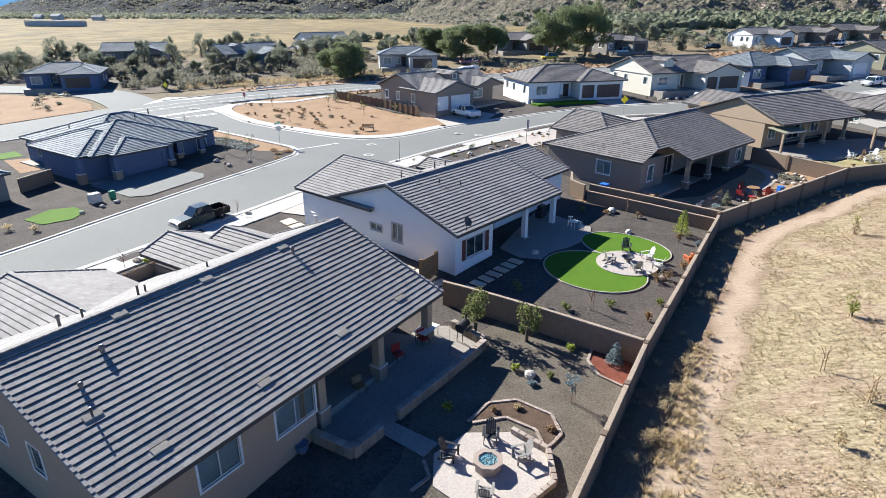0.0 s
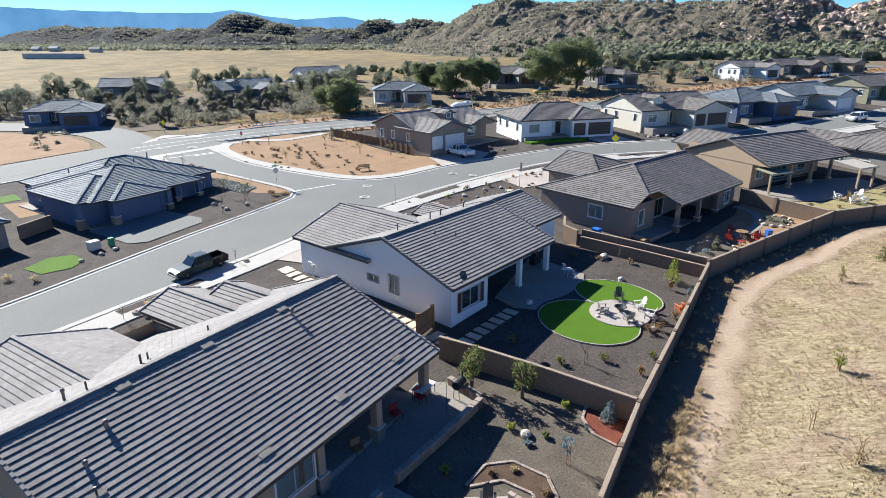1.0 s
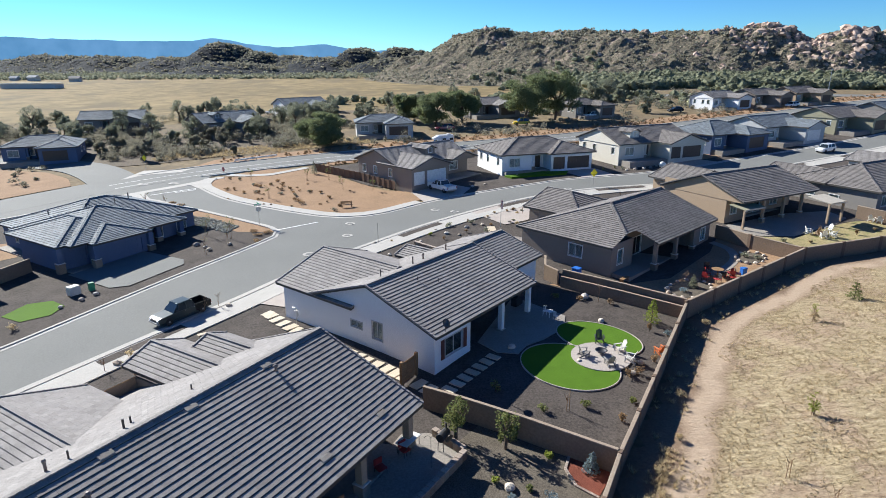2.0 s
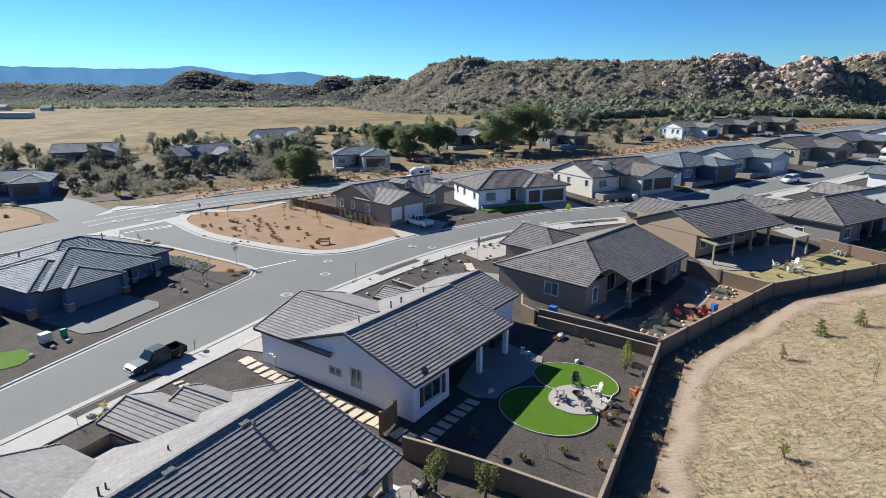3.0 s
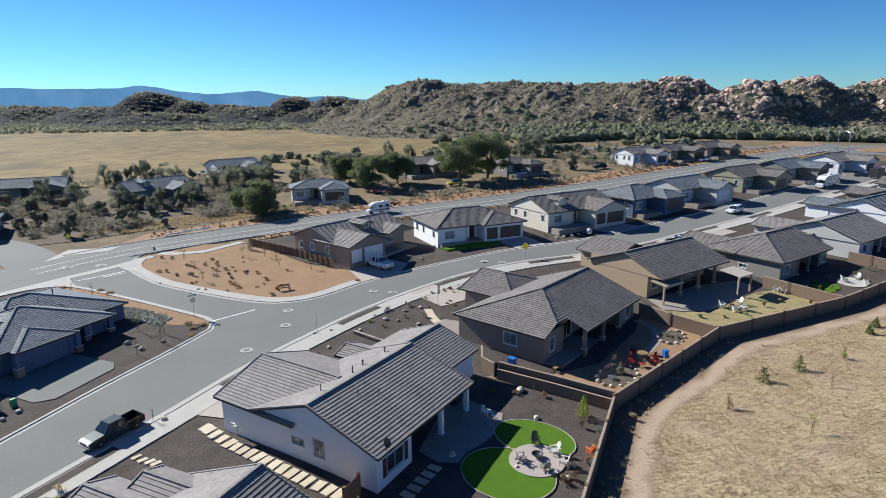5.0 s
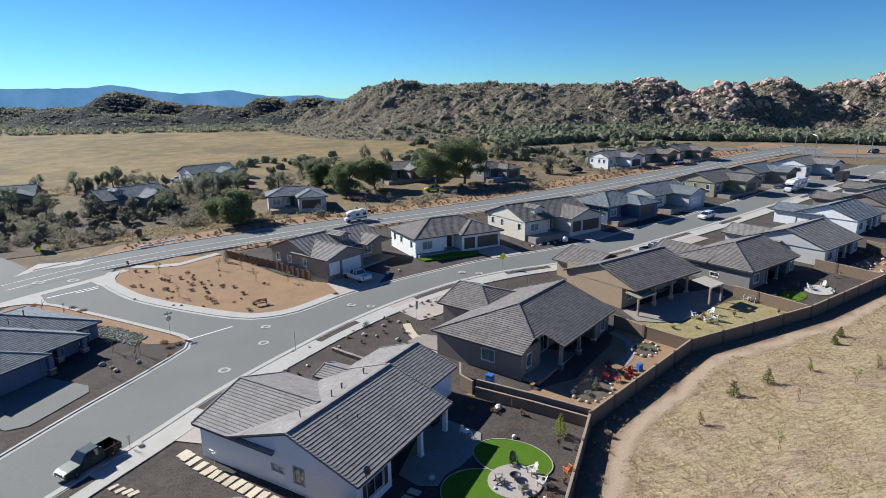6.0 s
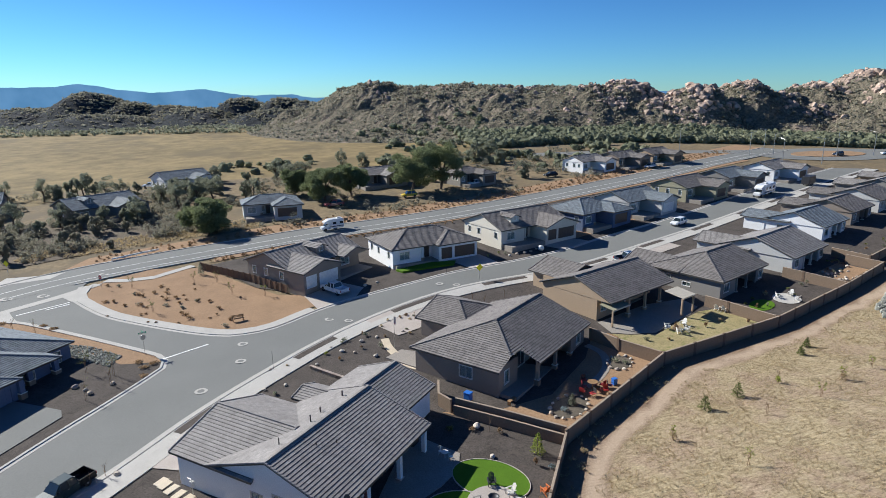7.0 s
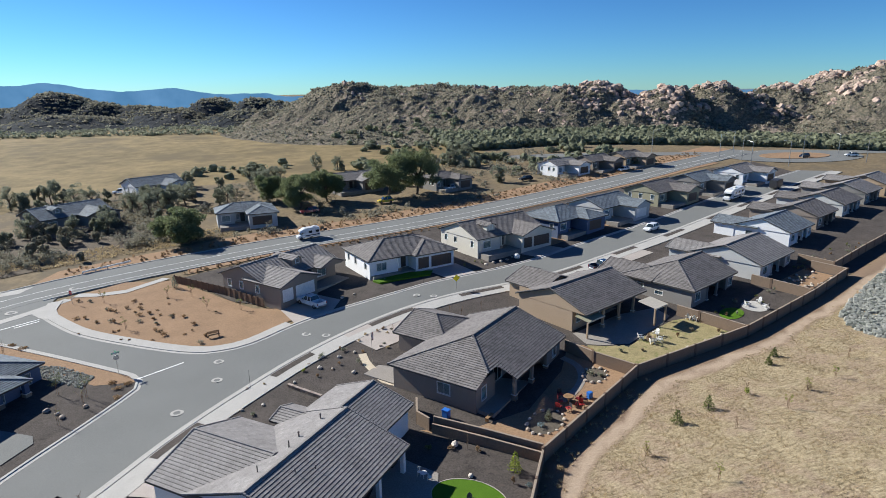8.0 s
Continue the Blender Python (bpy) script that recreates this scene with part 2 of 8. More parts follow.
mixed = mixc(t_, worn["track"], mixc(t_, worn["bare"], mixed, brown), pale_)
t_.links.new(mixed, p_.inputs["Base Color"])
p_.inputs["Roughness"].default_value = 0.95
p_.inputs["Specular IOR Level"].default_value = 0.1
bn_ = t_.nodes.new("ShaderNodeBump")
bn_.inputs["Strength"].default_value = 0.8
bn_.inputs["Distance"].default_value = 0.12
t_.links.new(streak, bn_.inputs["Height"])
t_.links.new(bn_.outputs[0], p_.inputs["Normal"])

# ---- building helpers ----
def mesh_of(name, verts, faces, m, smooth=False):
    me = bpy.data.meshes.new(name)
    me.from_pydata([tuple(v) for v in verts], [], faces)
    if m is not None:
        me.materials.append(m)
    if smooth:
        me.polygons.foreach_set("use_smooth", [True] * len(me.polygons))
    me.update()
    return me


def part(name, me, parent=None, label="", m4=None, kind=""):
    ob = new(name, me)
    if parent is not None:
        ob.parent = parent
    if m4 is not None:
        ob.matrix_basis = m4
    if label:
        ob["label"] = label
    if kind:
        ob["kind"] = kind
    return ob


def thing(name, label, category, m4=None, group="", kind=""):
    ob = new(name)
    ob.empty_display_size = 0.3
    if m4 is not None:
        ob.matrix_basis = m4
    return tagged(ob, label, category, group, kind)


class Geo:
    """Collects simple solids into one mesh."""
    def __init__(self):
        self.v, self.f = [], []

    def poly(self, pts):
        n = len(self.v)
        self.v += [tuple(p) for p in pts]
        self.f.append(tuple(range(n, n + len(pts))))

    def box(self, x0, y0, z0, x1, y1, z1, taper=0.0):
        n = len(self.v)
        a, b = taper * (x1 - x0) / 2, taper * (y1 - y0) / 2
        self.v += [(x0, y0, z0), (x1, y0, z0), (x1, y1, z0), (x0, y1, z0),
                   (x0 + a, y0 + b, z1), (x1 - a, y0 + b, z1), (x1 - a, y1 - b, z1), (x0 + a, y1 - b, z1)]
        self.f += [tuple(n + i for i in q) for q in ((0, 3, 2, 1), (4, 5, 6, 7), (0, 1, 5, 4), (1, 2, 6, 5), (2, 3, 7, 6), (3, 0, 4, 7))]
        return self

    def beam(self, a, b, w, h=None):
        """A square bar from a to b."""
        a, b = Vector(a), Vector(b)
        h = h or w
        d = (b - a).normalized()
        s = d.cross(Vector((0, 0, 1)))
        s = s.normalized() if s.length > 1e-4 else Vector((1, 0, 0))
        u = s.cross(d)
        n = len(self.v)
        for p in (a, b):
            for i, j in ((-1, -1), (1, -1), (1, 1), (-1, 1)):
                self.v.append(tuple(p + s * (i * w / 2) + u * (j * h / 2)))
        self.f += [tuple(n + i for i in q) for q in ((3, 2, 1, 0), (4, 5, 6, 7), (0, 1, 5, 4), (1, 2, 6, 5), (2, 3, 7, 6), (3, 0, 4, 7))]
        return self

    def tube(self, a, b, r0, r1=None, k=8):
        a, b = Vector(a), Vector(b)
        r1 = r0 if r1 is None else r1
        d = (b - a).normalized()
        s = d.cross(Vector((0, 0, 1)))
        s = s.normalized() if s.length > 1e-4 else Vector((1, 0, 0))
        u = s.cross(d)
        n = len(self.v)
        for p, r in ((a, r0), (b, r1)):
            for i in range(k):
                q = 2 * math.pi * i / k
                self.v.append(tuple(p + (s * math.cos(q) + u * math.sin(q)) * r))
        self.f += [(n + i, n + (i + 1) % k, n + k + (i + 1) % k, n + k + i) for i in range(k)]
        self.f += [tuple(n + k - 1 - i for i in range(k)), tuple(n + k + i for i in range(k))]
        return self

    def lathe(self, prof, c=(0, 0, 0), k=16):
        """Rings of (radius, z) round a standing axis."""
        n = len(self.v)
        for r, z in prof:
            for i in range(k):
                q = 2 * math.pi * i / k
                self.v.append((c[0] + r * math.cos(q), c[1] + r * math.sin(q), c[2] + z))
        for j in range(len(prof) - 1):
            for i in range(k):
                a, b = n + j * k + i, n + j * k + (i + 1) % k
                self.f.append((a, b, b + k, a + k))
        self.f.append(tuple(n + k - 1 - i for i in range(k)))
        self.f.append(tuple(n + (len(prof) - 1) * k + i for i in range(k)))
        return self

    def mesh(self, name, m, smooth=False):
        return mesh_of(name, self.v, self.f, m, smooth)


def rounded(g, name, m, width=0.03, seg=2):
    """The solids with their edges rounded."""
    me = g.mesh(name, m)
    bm = bmesh.new()
    bm.from_mesh(me)
    bmesh.ops.bevel(bm, geom=bm.edges[:], offset=width, segments=seg, affect="EDGES", clamp_overlap=True)
    bm.to_mesh(me)
    bm.free()
    me.polygons.foreach_set("use_smooth", [False] * len(me.polygons))
    return me


# ---- lie of the land ----
REAR_WALL = [(-4, 2), (7.3, 21.8), (11.4, 29.0), (16.3, 36.7), (23.6, 48.3), (41.8, 60.2), (52.1, 62.7), (62.9, 65.4), (82.9, 73.4), (96.3, 79.6)]
REAR_LINE = [(-20, -28)] + REAR_WALL + [(125, 92), (170, 112), (260, 150)]


def outside(x, y):
    """Metres outside (positive) or inside the line of the rear walls."""
    x, y = np.asarray(x, float), np.asarray(y, float)
    best, sign = np.full(x.shape, 1e9), np.ones(x.shape)
    for (ax, ay), (bx, by) in zip(REAR_LINE, REAR_LINE[1:]):
        dx, dy = bx - ax, by - ay
        f = np.clip(((x - ax) * dx + (y - ay) * dy) / (dx * dx + dy * dy), 0, 1)
        ex, ey = x - ax - f * dx, y - ay - f * dy
        d = np.hypot(ex, ey)
        s = np.where(dx * ey - dy * ex < 0, 1.0, -1.0)
        near = d < best
        best, sign = np.where(near, d, best), np.where(near, s, sign)
    return best * sign


def land(x, y):
    x, y = np.asarray(x, float), np.asarray(y, float)
    xe = np.clip(x, -90, 140)
    ye = np.where(y < 130, y, 130 + 0.9 * (np.minimum(y, 400) - 130)) + 60 * (1 - np.exp(-np.maximum(y - 400, 0) / 60))
    ye = np.maximum(ye, -40)
    z = -3.24 + 0.0257 * xe + 0.0401 * ye
    z = z + 0.6 * np.exp(-((x + 3) ** 2 + (y - 46) ** 2) / 200) + 0.7 * np.exp(-((x - 21) ** 2 + (y - 97) ** 2) / 250)
    d = outside(x, y)
    dd = np.clip(d, 0, 60)
    bank = 0.38 * (1 - np.exp(-dd / 0.8)) + 0.145 * np.maximum(dd - 4.5, 0)
    return z + np.where(d > 0, bank * np.clip(dd / 1.0, 0, 1), 0)


def ground(x, y):
    return float(land(x, y))


def drape(name, outline, m, lift, step=3.0, parent=None, label="", kind="structure", category="", skirt=0.0):
    """A sheet that follows the land inside an outline."""
    bm = bmesh.new()
    vs = [bm.verts.new((x, y, 0)) for x, y in outline]
    for tri in tessellate_polygon([[Vector((x, y, 0)) for x, y in outline]]):
        bm.faces.new([vs[i] for i in tri])
    xs, ys = [p[0] for p in outline], [p[1] for p in outline]
    for axis, lo, hi in ((0, min(xs), max(xs)), (1, min(ys), max(ys))):
        c = math.floor(lo / step) * step + step
        while c < hi:
            no = (1, 0, 0) if axis == 0 else (0, 1, 0)
            co = (c, 0, 0) if axis == 0 else (0, c, 0)
            bmesh.ops.bisect_plane(bm, geom=bm.verts[:] + bm.edges[:] + bm.faces[:], plane_co=co, plane_no=no)
            c += step
    if skirt:
        rim = [e for e in bm.edges if e.is_boundary]
        ret = bmesh.ops.extrude_edge_only(bm, edges=rim)
        low = {v for v in ret["geom"] if isinstance(v, bmesh.types.BMVert)}
    else:
        low = set()
    bm.verts.ensure_lookup_table()
    zs = land([v.co.x for v in bm.verts], [v.co.y for v in bm.verts])
    for v, z in zip(bm.verts, zs):
        v.co.z = float(z) + lift - (skirt if v in low else 0)
    bmesh.ops.recalc_face_normals(bm, faces=bm.faces[:])
    if sum(fc.normal.z * fc.calc_area() for fc in bm.faces) < 0:
        bmesh.ops.reverse_faces(bm, faces=bm.faces[:])
    me = bpy.data.meshes.new(name)
    bm.to_mesh(me)
    bm.free()
    me.materials.append(m)
    ob = part(name, me, parent)
    return tagged(ob, label, category, "", kind) if parent is None else ob


def smooth_line(pts, step=1.5):
    """Points along a rounded line through pts."""
    out = []
    p = [Vector(q) for q in pts]
    for i in range(len(p) - 1):
        a, b, c, d = p[max(i - 1, 0)], p[i], p[i + 1], p[min(i + 2, len(p) - 1)]
        n = max(1, int((c - b).length / step))
        for k in range(n):
            t = k / n
            out.append(0.5 * ((2 * b) + (c - a) * t + (2 * a - 5 * b + 4 * c - d) * t * t + (3 * b - a - 3 * c + d) * t ** 3))
    out.append(p[-1])
    return out


def offset_line(pts, d):
    """The line moved d metres to its right."""
    out = []
    for i, p in enumerate(pts):
        t = (pts[min(i + 1, len(pts) - 1)] - pts[max(i - 1, 0)]).normalized()
        out.append(Vector((p.x + t.y * d, p.y - t.x * d)))
    return out


def ribbon(name, pts, d0, d1, lift, m, height=0.0, parent=None, label="", kind="structure", category="", gaps=()):
    """A strip between two offsets from a line, raised by height with real sides. gaps: stretches (from, to) left out, in metres along."""
    a, b = offset_line(pts, d0), offset_line(pts, d1)
    v, f = [], []
    run = 0.0
    for i in range(len(pts)):
        if i:
            run += (pts[i] - pts[i - 1]).length
        for q in (a[i], b[i]):
            z = ground(q.x, q.y) + lift
            v += [(q.x, q.y, z + height), (q.x, q.y, z - 0.1)]
        if i and not any(g0 < run < g1 for g0, g1 in gaps):
            n = 4 * i
            p = n - 4
            f += [(p, n, n + 2, p + 2), (p + 1, n + 1, n, p), (p + 2, n + 2, n + 3, p + 3)]
            f += [(p, p + 2, p + 3, p + 1), (n + 2, n, n + 1, n + 3)] if height else []
    ob = part(name, mesh_of(name, v, f, m), parent)
    return tagged(ob, label, category, "", kind) if parent is None else ob


# ---- ground sheet ----
def axis_lines(fine0, fine1, step, far):
    mid = list(np.arange(fine0, fine1 + 0.01, step))
    lo, hi, s = [], [], step
    a, b = fine0, fine1
    while a > -far:
        s *= 1.3
        a -= s
        lo.append(a)
    s = step
    while b < far:
        s *= 1.3
        b += s
        hi.append(b)
    return np.array(lo[::-1] + mid + hi)


gx, gy = axis_lines(-80, 130, 1.4, 4600), axis_lines(-8, 120, 1.4, 4600)
X, Y = np.meshgrid(gx, gy)
Z = land(X, Y) - 0.06
d_out = outside(X, Y)
bumpy = np.array([noise.noise((x * 0.35, y * 0.35, 0)) + 0.6 * noise.noise((x * 0.9, y * 0.9, 3)) for x, y in zip(X.ravel(), Y.ravel())]).reshape(X.shape)
Z = Z + 0.2 * bumpy * np.clip((d_out - 6.5) / 4, 0, 1) - np.where(d_out < 0, 0.08, 0)
nx, ny = len(gx), len(gy)
verts = np.stack([X.ravel(), Y.ravel(), Z.ravel()], 1)
idx = np.arange(nx * ny).reshape(ny, nx)
quads = np.stack([idx[:-1, :-1], idx[:-1, 1:], idx[1:, 1:], idx[1:, :-1]], -1).reshape(-1, 4)
me = mesh_of("ground", verts, [tuple(q) for q in quads.tolist()], M["earth"])
me.materials.append(M["hill_grass"])
me.materials.append(M["field"])
cx = verts[quads].mean(1)
dq = outside(cx[:, 0], cx[:, 1])
sl = np.zeros(len(quads), int)
sl[(dq > 0) & (cx[:, 0] < 170)] = 1
far_field = (cx[:, 1] - 0.15 * cx[:, 0] > 222) & (cx[:, 0] < 90)
sl[far_field] = 2
me.polygons.foreach_set("material_index", sl.tolist())
me.polygons.foreach_set("use_smooth", [True] * len(sl))
wander = d_out + 0.7 * np.array([noise.noise((x * 0.22, y * 0.22, 9)) for x, y in zip(X.ravel(), Y.ravel())]).reshape(X.shape)
bare = me.attributes.new("bare", "FLOAT", "POINT")
bare.data.foreach_set("value", np.clip((5.6 - wander) / 2.0, 0, 1).ravel())
track = me.attributes.new("track", "FLOAT", "POINT")
track.data.foreach_set("value", np.exp(-((wander - 3.5) / 0.95) ** 2).ravel())
tagged(new("ground", me), "dry tan grassland and dirt stretching to the hills", "ground", "", "structure")

# ---- streets ----
KERB_R = smooth_line([(-50, 15), (-38, 31.5), (-28.9, 43.6), (-22.7, 51.6), (-18.5, 57.0), (-14.1, 63.3), (-10, 68.3), (-5.1, 73.6), (0.4, 79.0), (7.8, 84.6), (17, 89.5), (27.9, 93.4),
                      (40.6, 96.5), (51.3, 99.8), (64.6, 105.8), (84, 114.5), (115.5, 130.1), (146.3, 145.2), (185, 165)], 2.0)
KERB_L = smooth_line([(-60, 14), (-47, 33), (-37.5, 47), (-33.3, 54), (-27.9, 63.2), (-23.8, 69.5), (-21, 74.1), (-19.5, 76.8), (-19.6, 78.9), (-20.8, 80.8), (-26.1, 85.1), (-35.5, 92.3),
                      (-45.2, 99.2), (-50.7, 100.2), (-56.8, 96.5), (-66, 88.5), (-76, 79), (-95, 60)], 2.0)
KERB_P = smooth_line([(-40.5, 114), (-40.2, 109.5), (-39.0, 106.5), (-36.6, 103.3), (-31.1, 97.1), (-21.6, 90), (-14.3, 85.6), (-10.1, 84.7), (-5.7, 85.8), (0.3, 90.2), (6.1, 93.1), (12.9, 95.4),
                      (19.1, 97.5), (25.2, 100.0), (34.8, 103), (42, 105.3), (51.5, 108.8), (61, 113.5), (75, 119.5), (90, 126.5), (112, 138), (132, 148), (175, 169)], 2.0)
B_MID = smooth_line([(-110, 55), (-90, 76), (-70, 97.5), (-60, 108.5), (-50, 117), (-42, 121.8), (-30, 127), (-15, 132.2), (0, 137), (20, 141.5), (40, 147), (60, 154), (82, 163), (107, 173.5), (130, 184.5), (160, 200), (195, 218)], 3.0)
BRANCH = smooth_line([(-56, 112), (-66, 124), (-76, 132), (-92, 138), (-125, 141)], 3.0)

street = thing("road", "grey asphalt residential street with pale kerbs", "road", kind="structure")
tup = lambda pts: [(p.x, p.y) for p in pts]
drape("carriageway", tup(KERB_R) + tup(KERB_P)[::-1] + [(-40.2, 117)] + [(p.x, p.y) for p in B_MID[::-1] if -96 < p.x < -41] + tup(KERB_L)[::-1], M["asphalt"], 0.0, 6.0, street)
ribbon("collector", B_MID, -5.2, 5.2, 0.012, M["asphalt_b"], 0, street)
ribbon("side_branch", BRANCH, -4.5, 4.5, 0.006, M["asphalt_b"], 0, street)
for nm, line, side in (("kerb", KERB_R, 1), ("kerb", KERB_L, -1), ("kerb", KERB_P, -1)):
    k = line
    ob = ribbon("kerb", k, 0.0, 0.32 * side, 0.0, M["concrete"], 0.1)
    tagged(ob, "pale concrete kerb along the street", "kerb", "kerbs", "structure")
    ob = ribbon("gutter", k, -0.5 * side, 0.0, 0.016, M["concrete"])
    tagged(ob, "pale concrete gutter pan beside the kerb", "kerb", "kerbs", "structure")
ob = ribbon("kerb", B_MID, 5.2, 5.5, 0.0, M["concrete"], 0.12, gaps=((-1, 95),))
tagged(ob, "pale concrete kerb along the collector road", "kerb", "kerbs", "structure")
ob = ribbon("kerb", B_MID, -5.5, -5.2, 0.0, M["concrete"], 0.12, gaps=((48, 84),))
tagged(ob, "pale concrete kerb along the collector road", "kerb", "kerbs", "structure")
ob = ribbon("pavement", KERB_R, 1.7, 3.2, 0.03, M["concrete"], 0.05)
tagged(ob, "pale concrete pavement along the front gardens", "pavement", "", "structure")
ob = ribbon("pavement", KERB_R, 0.32, 1.7, 0.012, M["concrete"], 0.04)
tagged(ob, "pale concrete strip between kerb and pavement", "pavement", "", "structure")
ob = ribbon("planting_strip", KERB_R, 0.5, 1.6, 0.03, M["gravel"], 0.03, gaps=[(19 * k + 9, 19 * k + 20) for k in range(-1, 16)])
tagged(ob, "dark gravel strip between kerb and pavement", "gravel", "", "structure")
iP = [i for i, p in enumerate(KERB_P) if p.x < 3]
ob = ribbon("pavement", KERB_P[:iP[-1]], -0.32, -1.8, 0.03, M["concrete"], 0.06)
tagged(ob, "pale concrete pavement round the vacant corner", "pavement", "", "structure")
# painted lines
for a, b in (((-20.2, 79.4), (-14.6, 82.6)), ((-46.4, 102.4), (-39.9, 106.2)), ((-42.6, 103.6), (-39.6, 105.3))):
    a, b = Vector(a), Vector(b)
    ob = ribbon("road_line", smooth_line([a, b], 2), -0.12, 0.12, 0.02, M["white"])
    tagged(ob, "white painted line on the asphalt", "road line", "road lines", "structure")
for off in (-0.15, 3.4):
    ob = ribbon("road_line", B_MID, off - 0.07, off + 0.07, 0.022, M["white"], gaps=((40, 80),))
    tagged(ob, "white painted line on the asphalt", "road line", "road lines", "structure")
valley = smooth_line([(-56.5, 97.8), (-52.5, 101.2), (-48.7, 104.7), (-42.7, 109.6), (-38.0, 114.6)], 1.0)
ob = ribbon("valley_gutter", valley, -0.9, 0.9, 0.03, M["concrete"])
tagged(ob, "pale concrete valley gutter across the street mouth", "gutter", "", "structure")
for out in ([(-55.5, 98.2), (-50.6, 103.2), (-48.4, 104.6), (-46.4, 101.4), (-45.0, 99.4), (-50.6, 100.4)], [(-42.4, 109.6), (-38.6, 114.2), (-37.2, 115.2), (-39.8, 110), (-38.8, 106.4), (-37.2, 104.4), (-40.2, 106.9)], [(-56.5, 123.6), (-49.5, 123.2), (-46.5, 124.2), (-48, 120.8), (-54.4, 119.4), (-57.5, 115.6)]):
    drape("corner_apron", out, M["concrete"], 0.034, 3.0, None, "pale concrete apron at the street corner", category="pavement")
drape("pavement", [(-37.6, 115.4), (-33.4, 114.4), (-28.6, 114.6), (-22.0, 120.2), (-23.4, 121.2), (-29.0, 116.4), (-33.4, 116.0), (-36.9, 117.2)], M["concrete"], 0.05, 3.0, None, "pale concrete footpath beside the collector road", category="pavement")
# manhole collars
for x, y, r in ((-13.6, 69.3, 0.75), (-9.7, 76.0, 0.7), (-9.9, 81.3, 0.7), (2.2, 86.2, 0.7), (5.0, 84.8, 0.65), (21.1, 94.6, 0.65), (23.8, 93.4, 0.65), (-51.3, 111.3, 1.1), (-45.6, 111.0, 1.0), (-38.7, 120.6, 0.9), (84, 119.5, 0.7)):
    z = ground(x, y) + 0.018
    th = thing("manhole", "round iron manhole cover in a pale concrete collar", "manhole", pose(x, y, z), "manholes in the street", "structure")
    g = Geo()
    g.lathe([(r, 0.0), (r, 0.012), (r * 0.56, 0.014), (r * 0.55, 0.0)], k=24)
    part("collar", g.mesh("collar", M["concrete"]), th)
    part("cover", Geo().lathe([(r * 0.54, 0.0), (r * 0.54, 0.014), (0.05, 0.017)], k=20).mesh("cover", M["asphalt"]), th, "iron cover")

# ---- lots ----
kr = [p for p in offset_line(KERB_R, 3.2)]
lots_front = [(p.x, p.y) for p in kr if -60 < p.x < 150]
drape("gravel_lots", lots_front + [(170, 112), (125, 92)] + [(x - 0.05, y + 0.1) for x, y in REAR_WALL[::-1]] + [(-16, -10), (-30, -10)], M["gravel"], -0.03, 3.0, None, "dark brown decorative gravel over the house lots", category="gravel")
drape("gravel_yard", [(3.6, 34.0), (-1.2, 29.0), (-2, 22), (-5.5, 16.5), (-9, 9), (0.5, 9), (7.1, 21.9), (11.2, 29.0)], M["gravel_tan"], -0.004, 2.0, None, "tan gravel over the back yard", category="gravel")
kl = [(p.x, p.y) for p in offset_line(KERB_L, -0.32)]
drape("gravel_lots", kl + [(-112, 42)], M["gravel"], -0.02, 4.0, None, "dark gravel round the blue house", category="gravel")
corner = [p for p in kl if p[1] > 78.5 and -52 < p[0]]
drape("dirt_verge", corner + [(-52, 96), (-42, 92), (-31.5, 84.5), (-25, 79.5)], M["orange_dirt"], 0.0, 4.0, None, "orange dirt verge behind the kerb", category="dirt")
kp = [(p.x, p.y) for p in offset_line(KERB_P, -1.8) if p.x < 3.5]
drape("vacant_lot", kp + [(1.5, 96.5), (-6, 99.5), (-12, 107), (-20.5, 118.8), (-30, 121), (-37.5, 116.5)], M["orange_dirt"], -0.01, 4.0, None, "bare orange dirt corner lot", category="dirt")
far_lots = [(p.x, p.y) for p in offset_line(KERB_P, -0.32) if 3.4 < p.x < 172]
drape("gravel_lots", far_lots + [(175, 190), (150, 182), (107, 165), (82, 155), (40, 139.5), (0, 130), (-20, 120), (-9.5, 104), (0.5, 97)], M["gravel"], -0.02, 5.0, None, "dark gravel and dirt round the houses", category="gravel")
drape("dirt_lot", [(55, 114.5), (62, 118), (67, 121.5), (83, 128), (80, 137), (74, 130), (58, 122)], M["orange_dirt"], 0.0, 4.0, None, "bare orange dirt in front of the house", category="dirt")
drape("dirt_yard", [(13.0, 57.2), (18.0, 53.2), (23.7, 48.9), (41.4, 60.4), (38.3, 65.6), (36.6, 69.3), (33.5, 64.5), (26, 57.5), (19.2, 56)], M["orange_dirt"], 0.0, 3.0, None, "orange dirt back yard", category="dirt")
drape("lawn", [(42.3, 61.4), (52, 64), (62, 66.4), (59.2, 73.5), (56, 73.4), (50.1, 70.4), (46, 68.2), (42.3, 69.0), (40.2, 70.0), (38.6, 66.8), (40.5, 64.8)], M["yard_grass"], 0.0, 3.0, None, "patchy yellow-green lawn", category="lawn")
verge = [(p.x, p.y) for p in offset_line(B_MID, -5.6)]
drape("dirt_verge", [p for p in verge if p[0] > -50] + [(190, 236), (155, 216), (125, 200), (100, 188), (60, 169), (20, 154), (-5, 150), (-22, 143), (-45, 133)], M["orange_dirt"], -0.02, 6.0, None, "orange-brown dirt verge with rows of young plants", category="dirt")
verge2 = [(p.x, p.y) for p in offset_line(B_MID, 5.6)]
drape("dirt_verge", [p for p in verge2 if -22 < p[0] < 160] + [(160, 191), (130, 176), (107, 165.5), (82, 155.5), (40, 140), (0, 130.5), (-19, 122)], M["orange_dirt"], -0.005, 6.0, None, "orange-brown dirt verge beside the collector road", category="dirt")
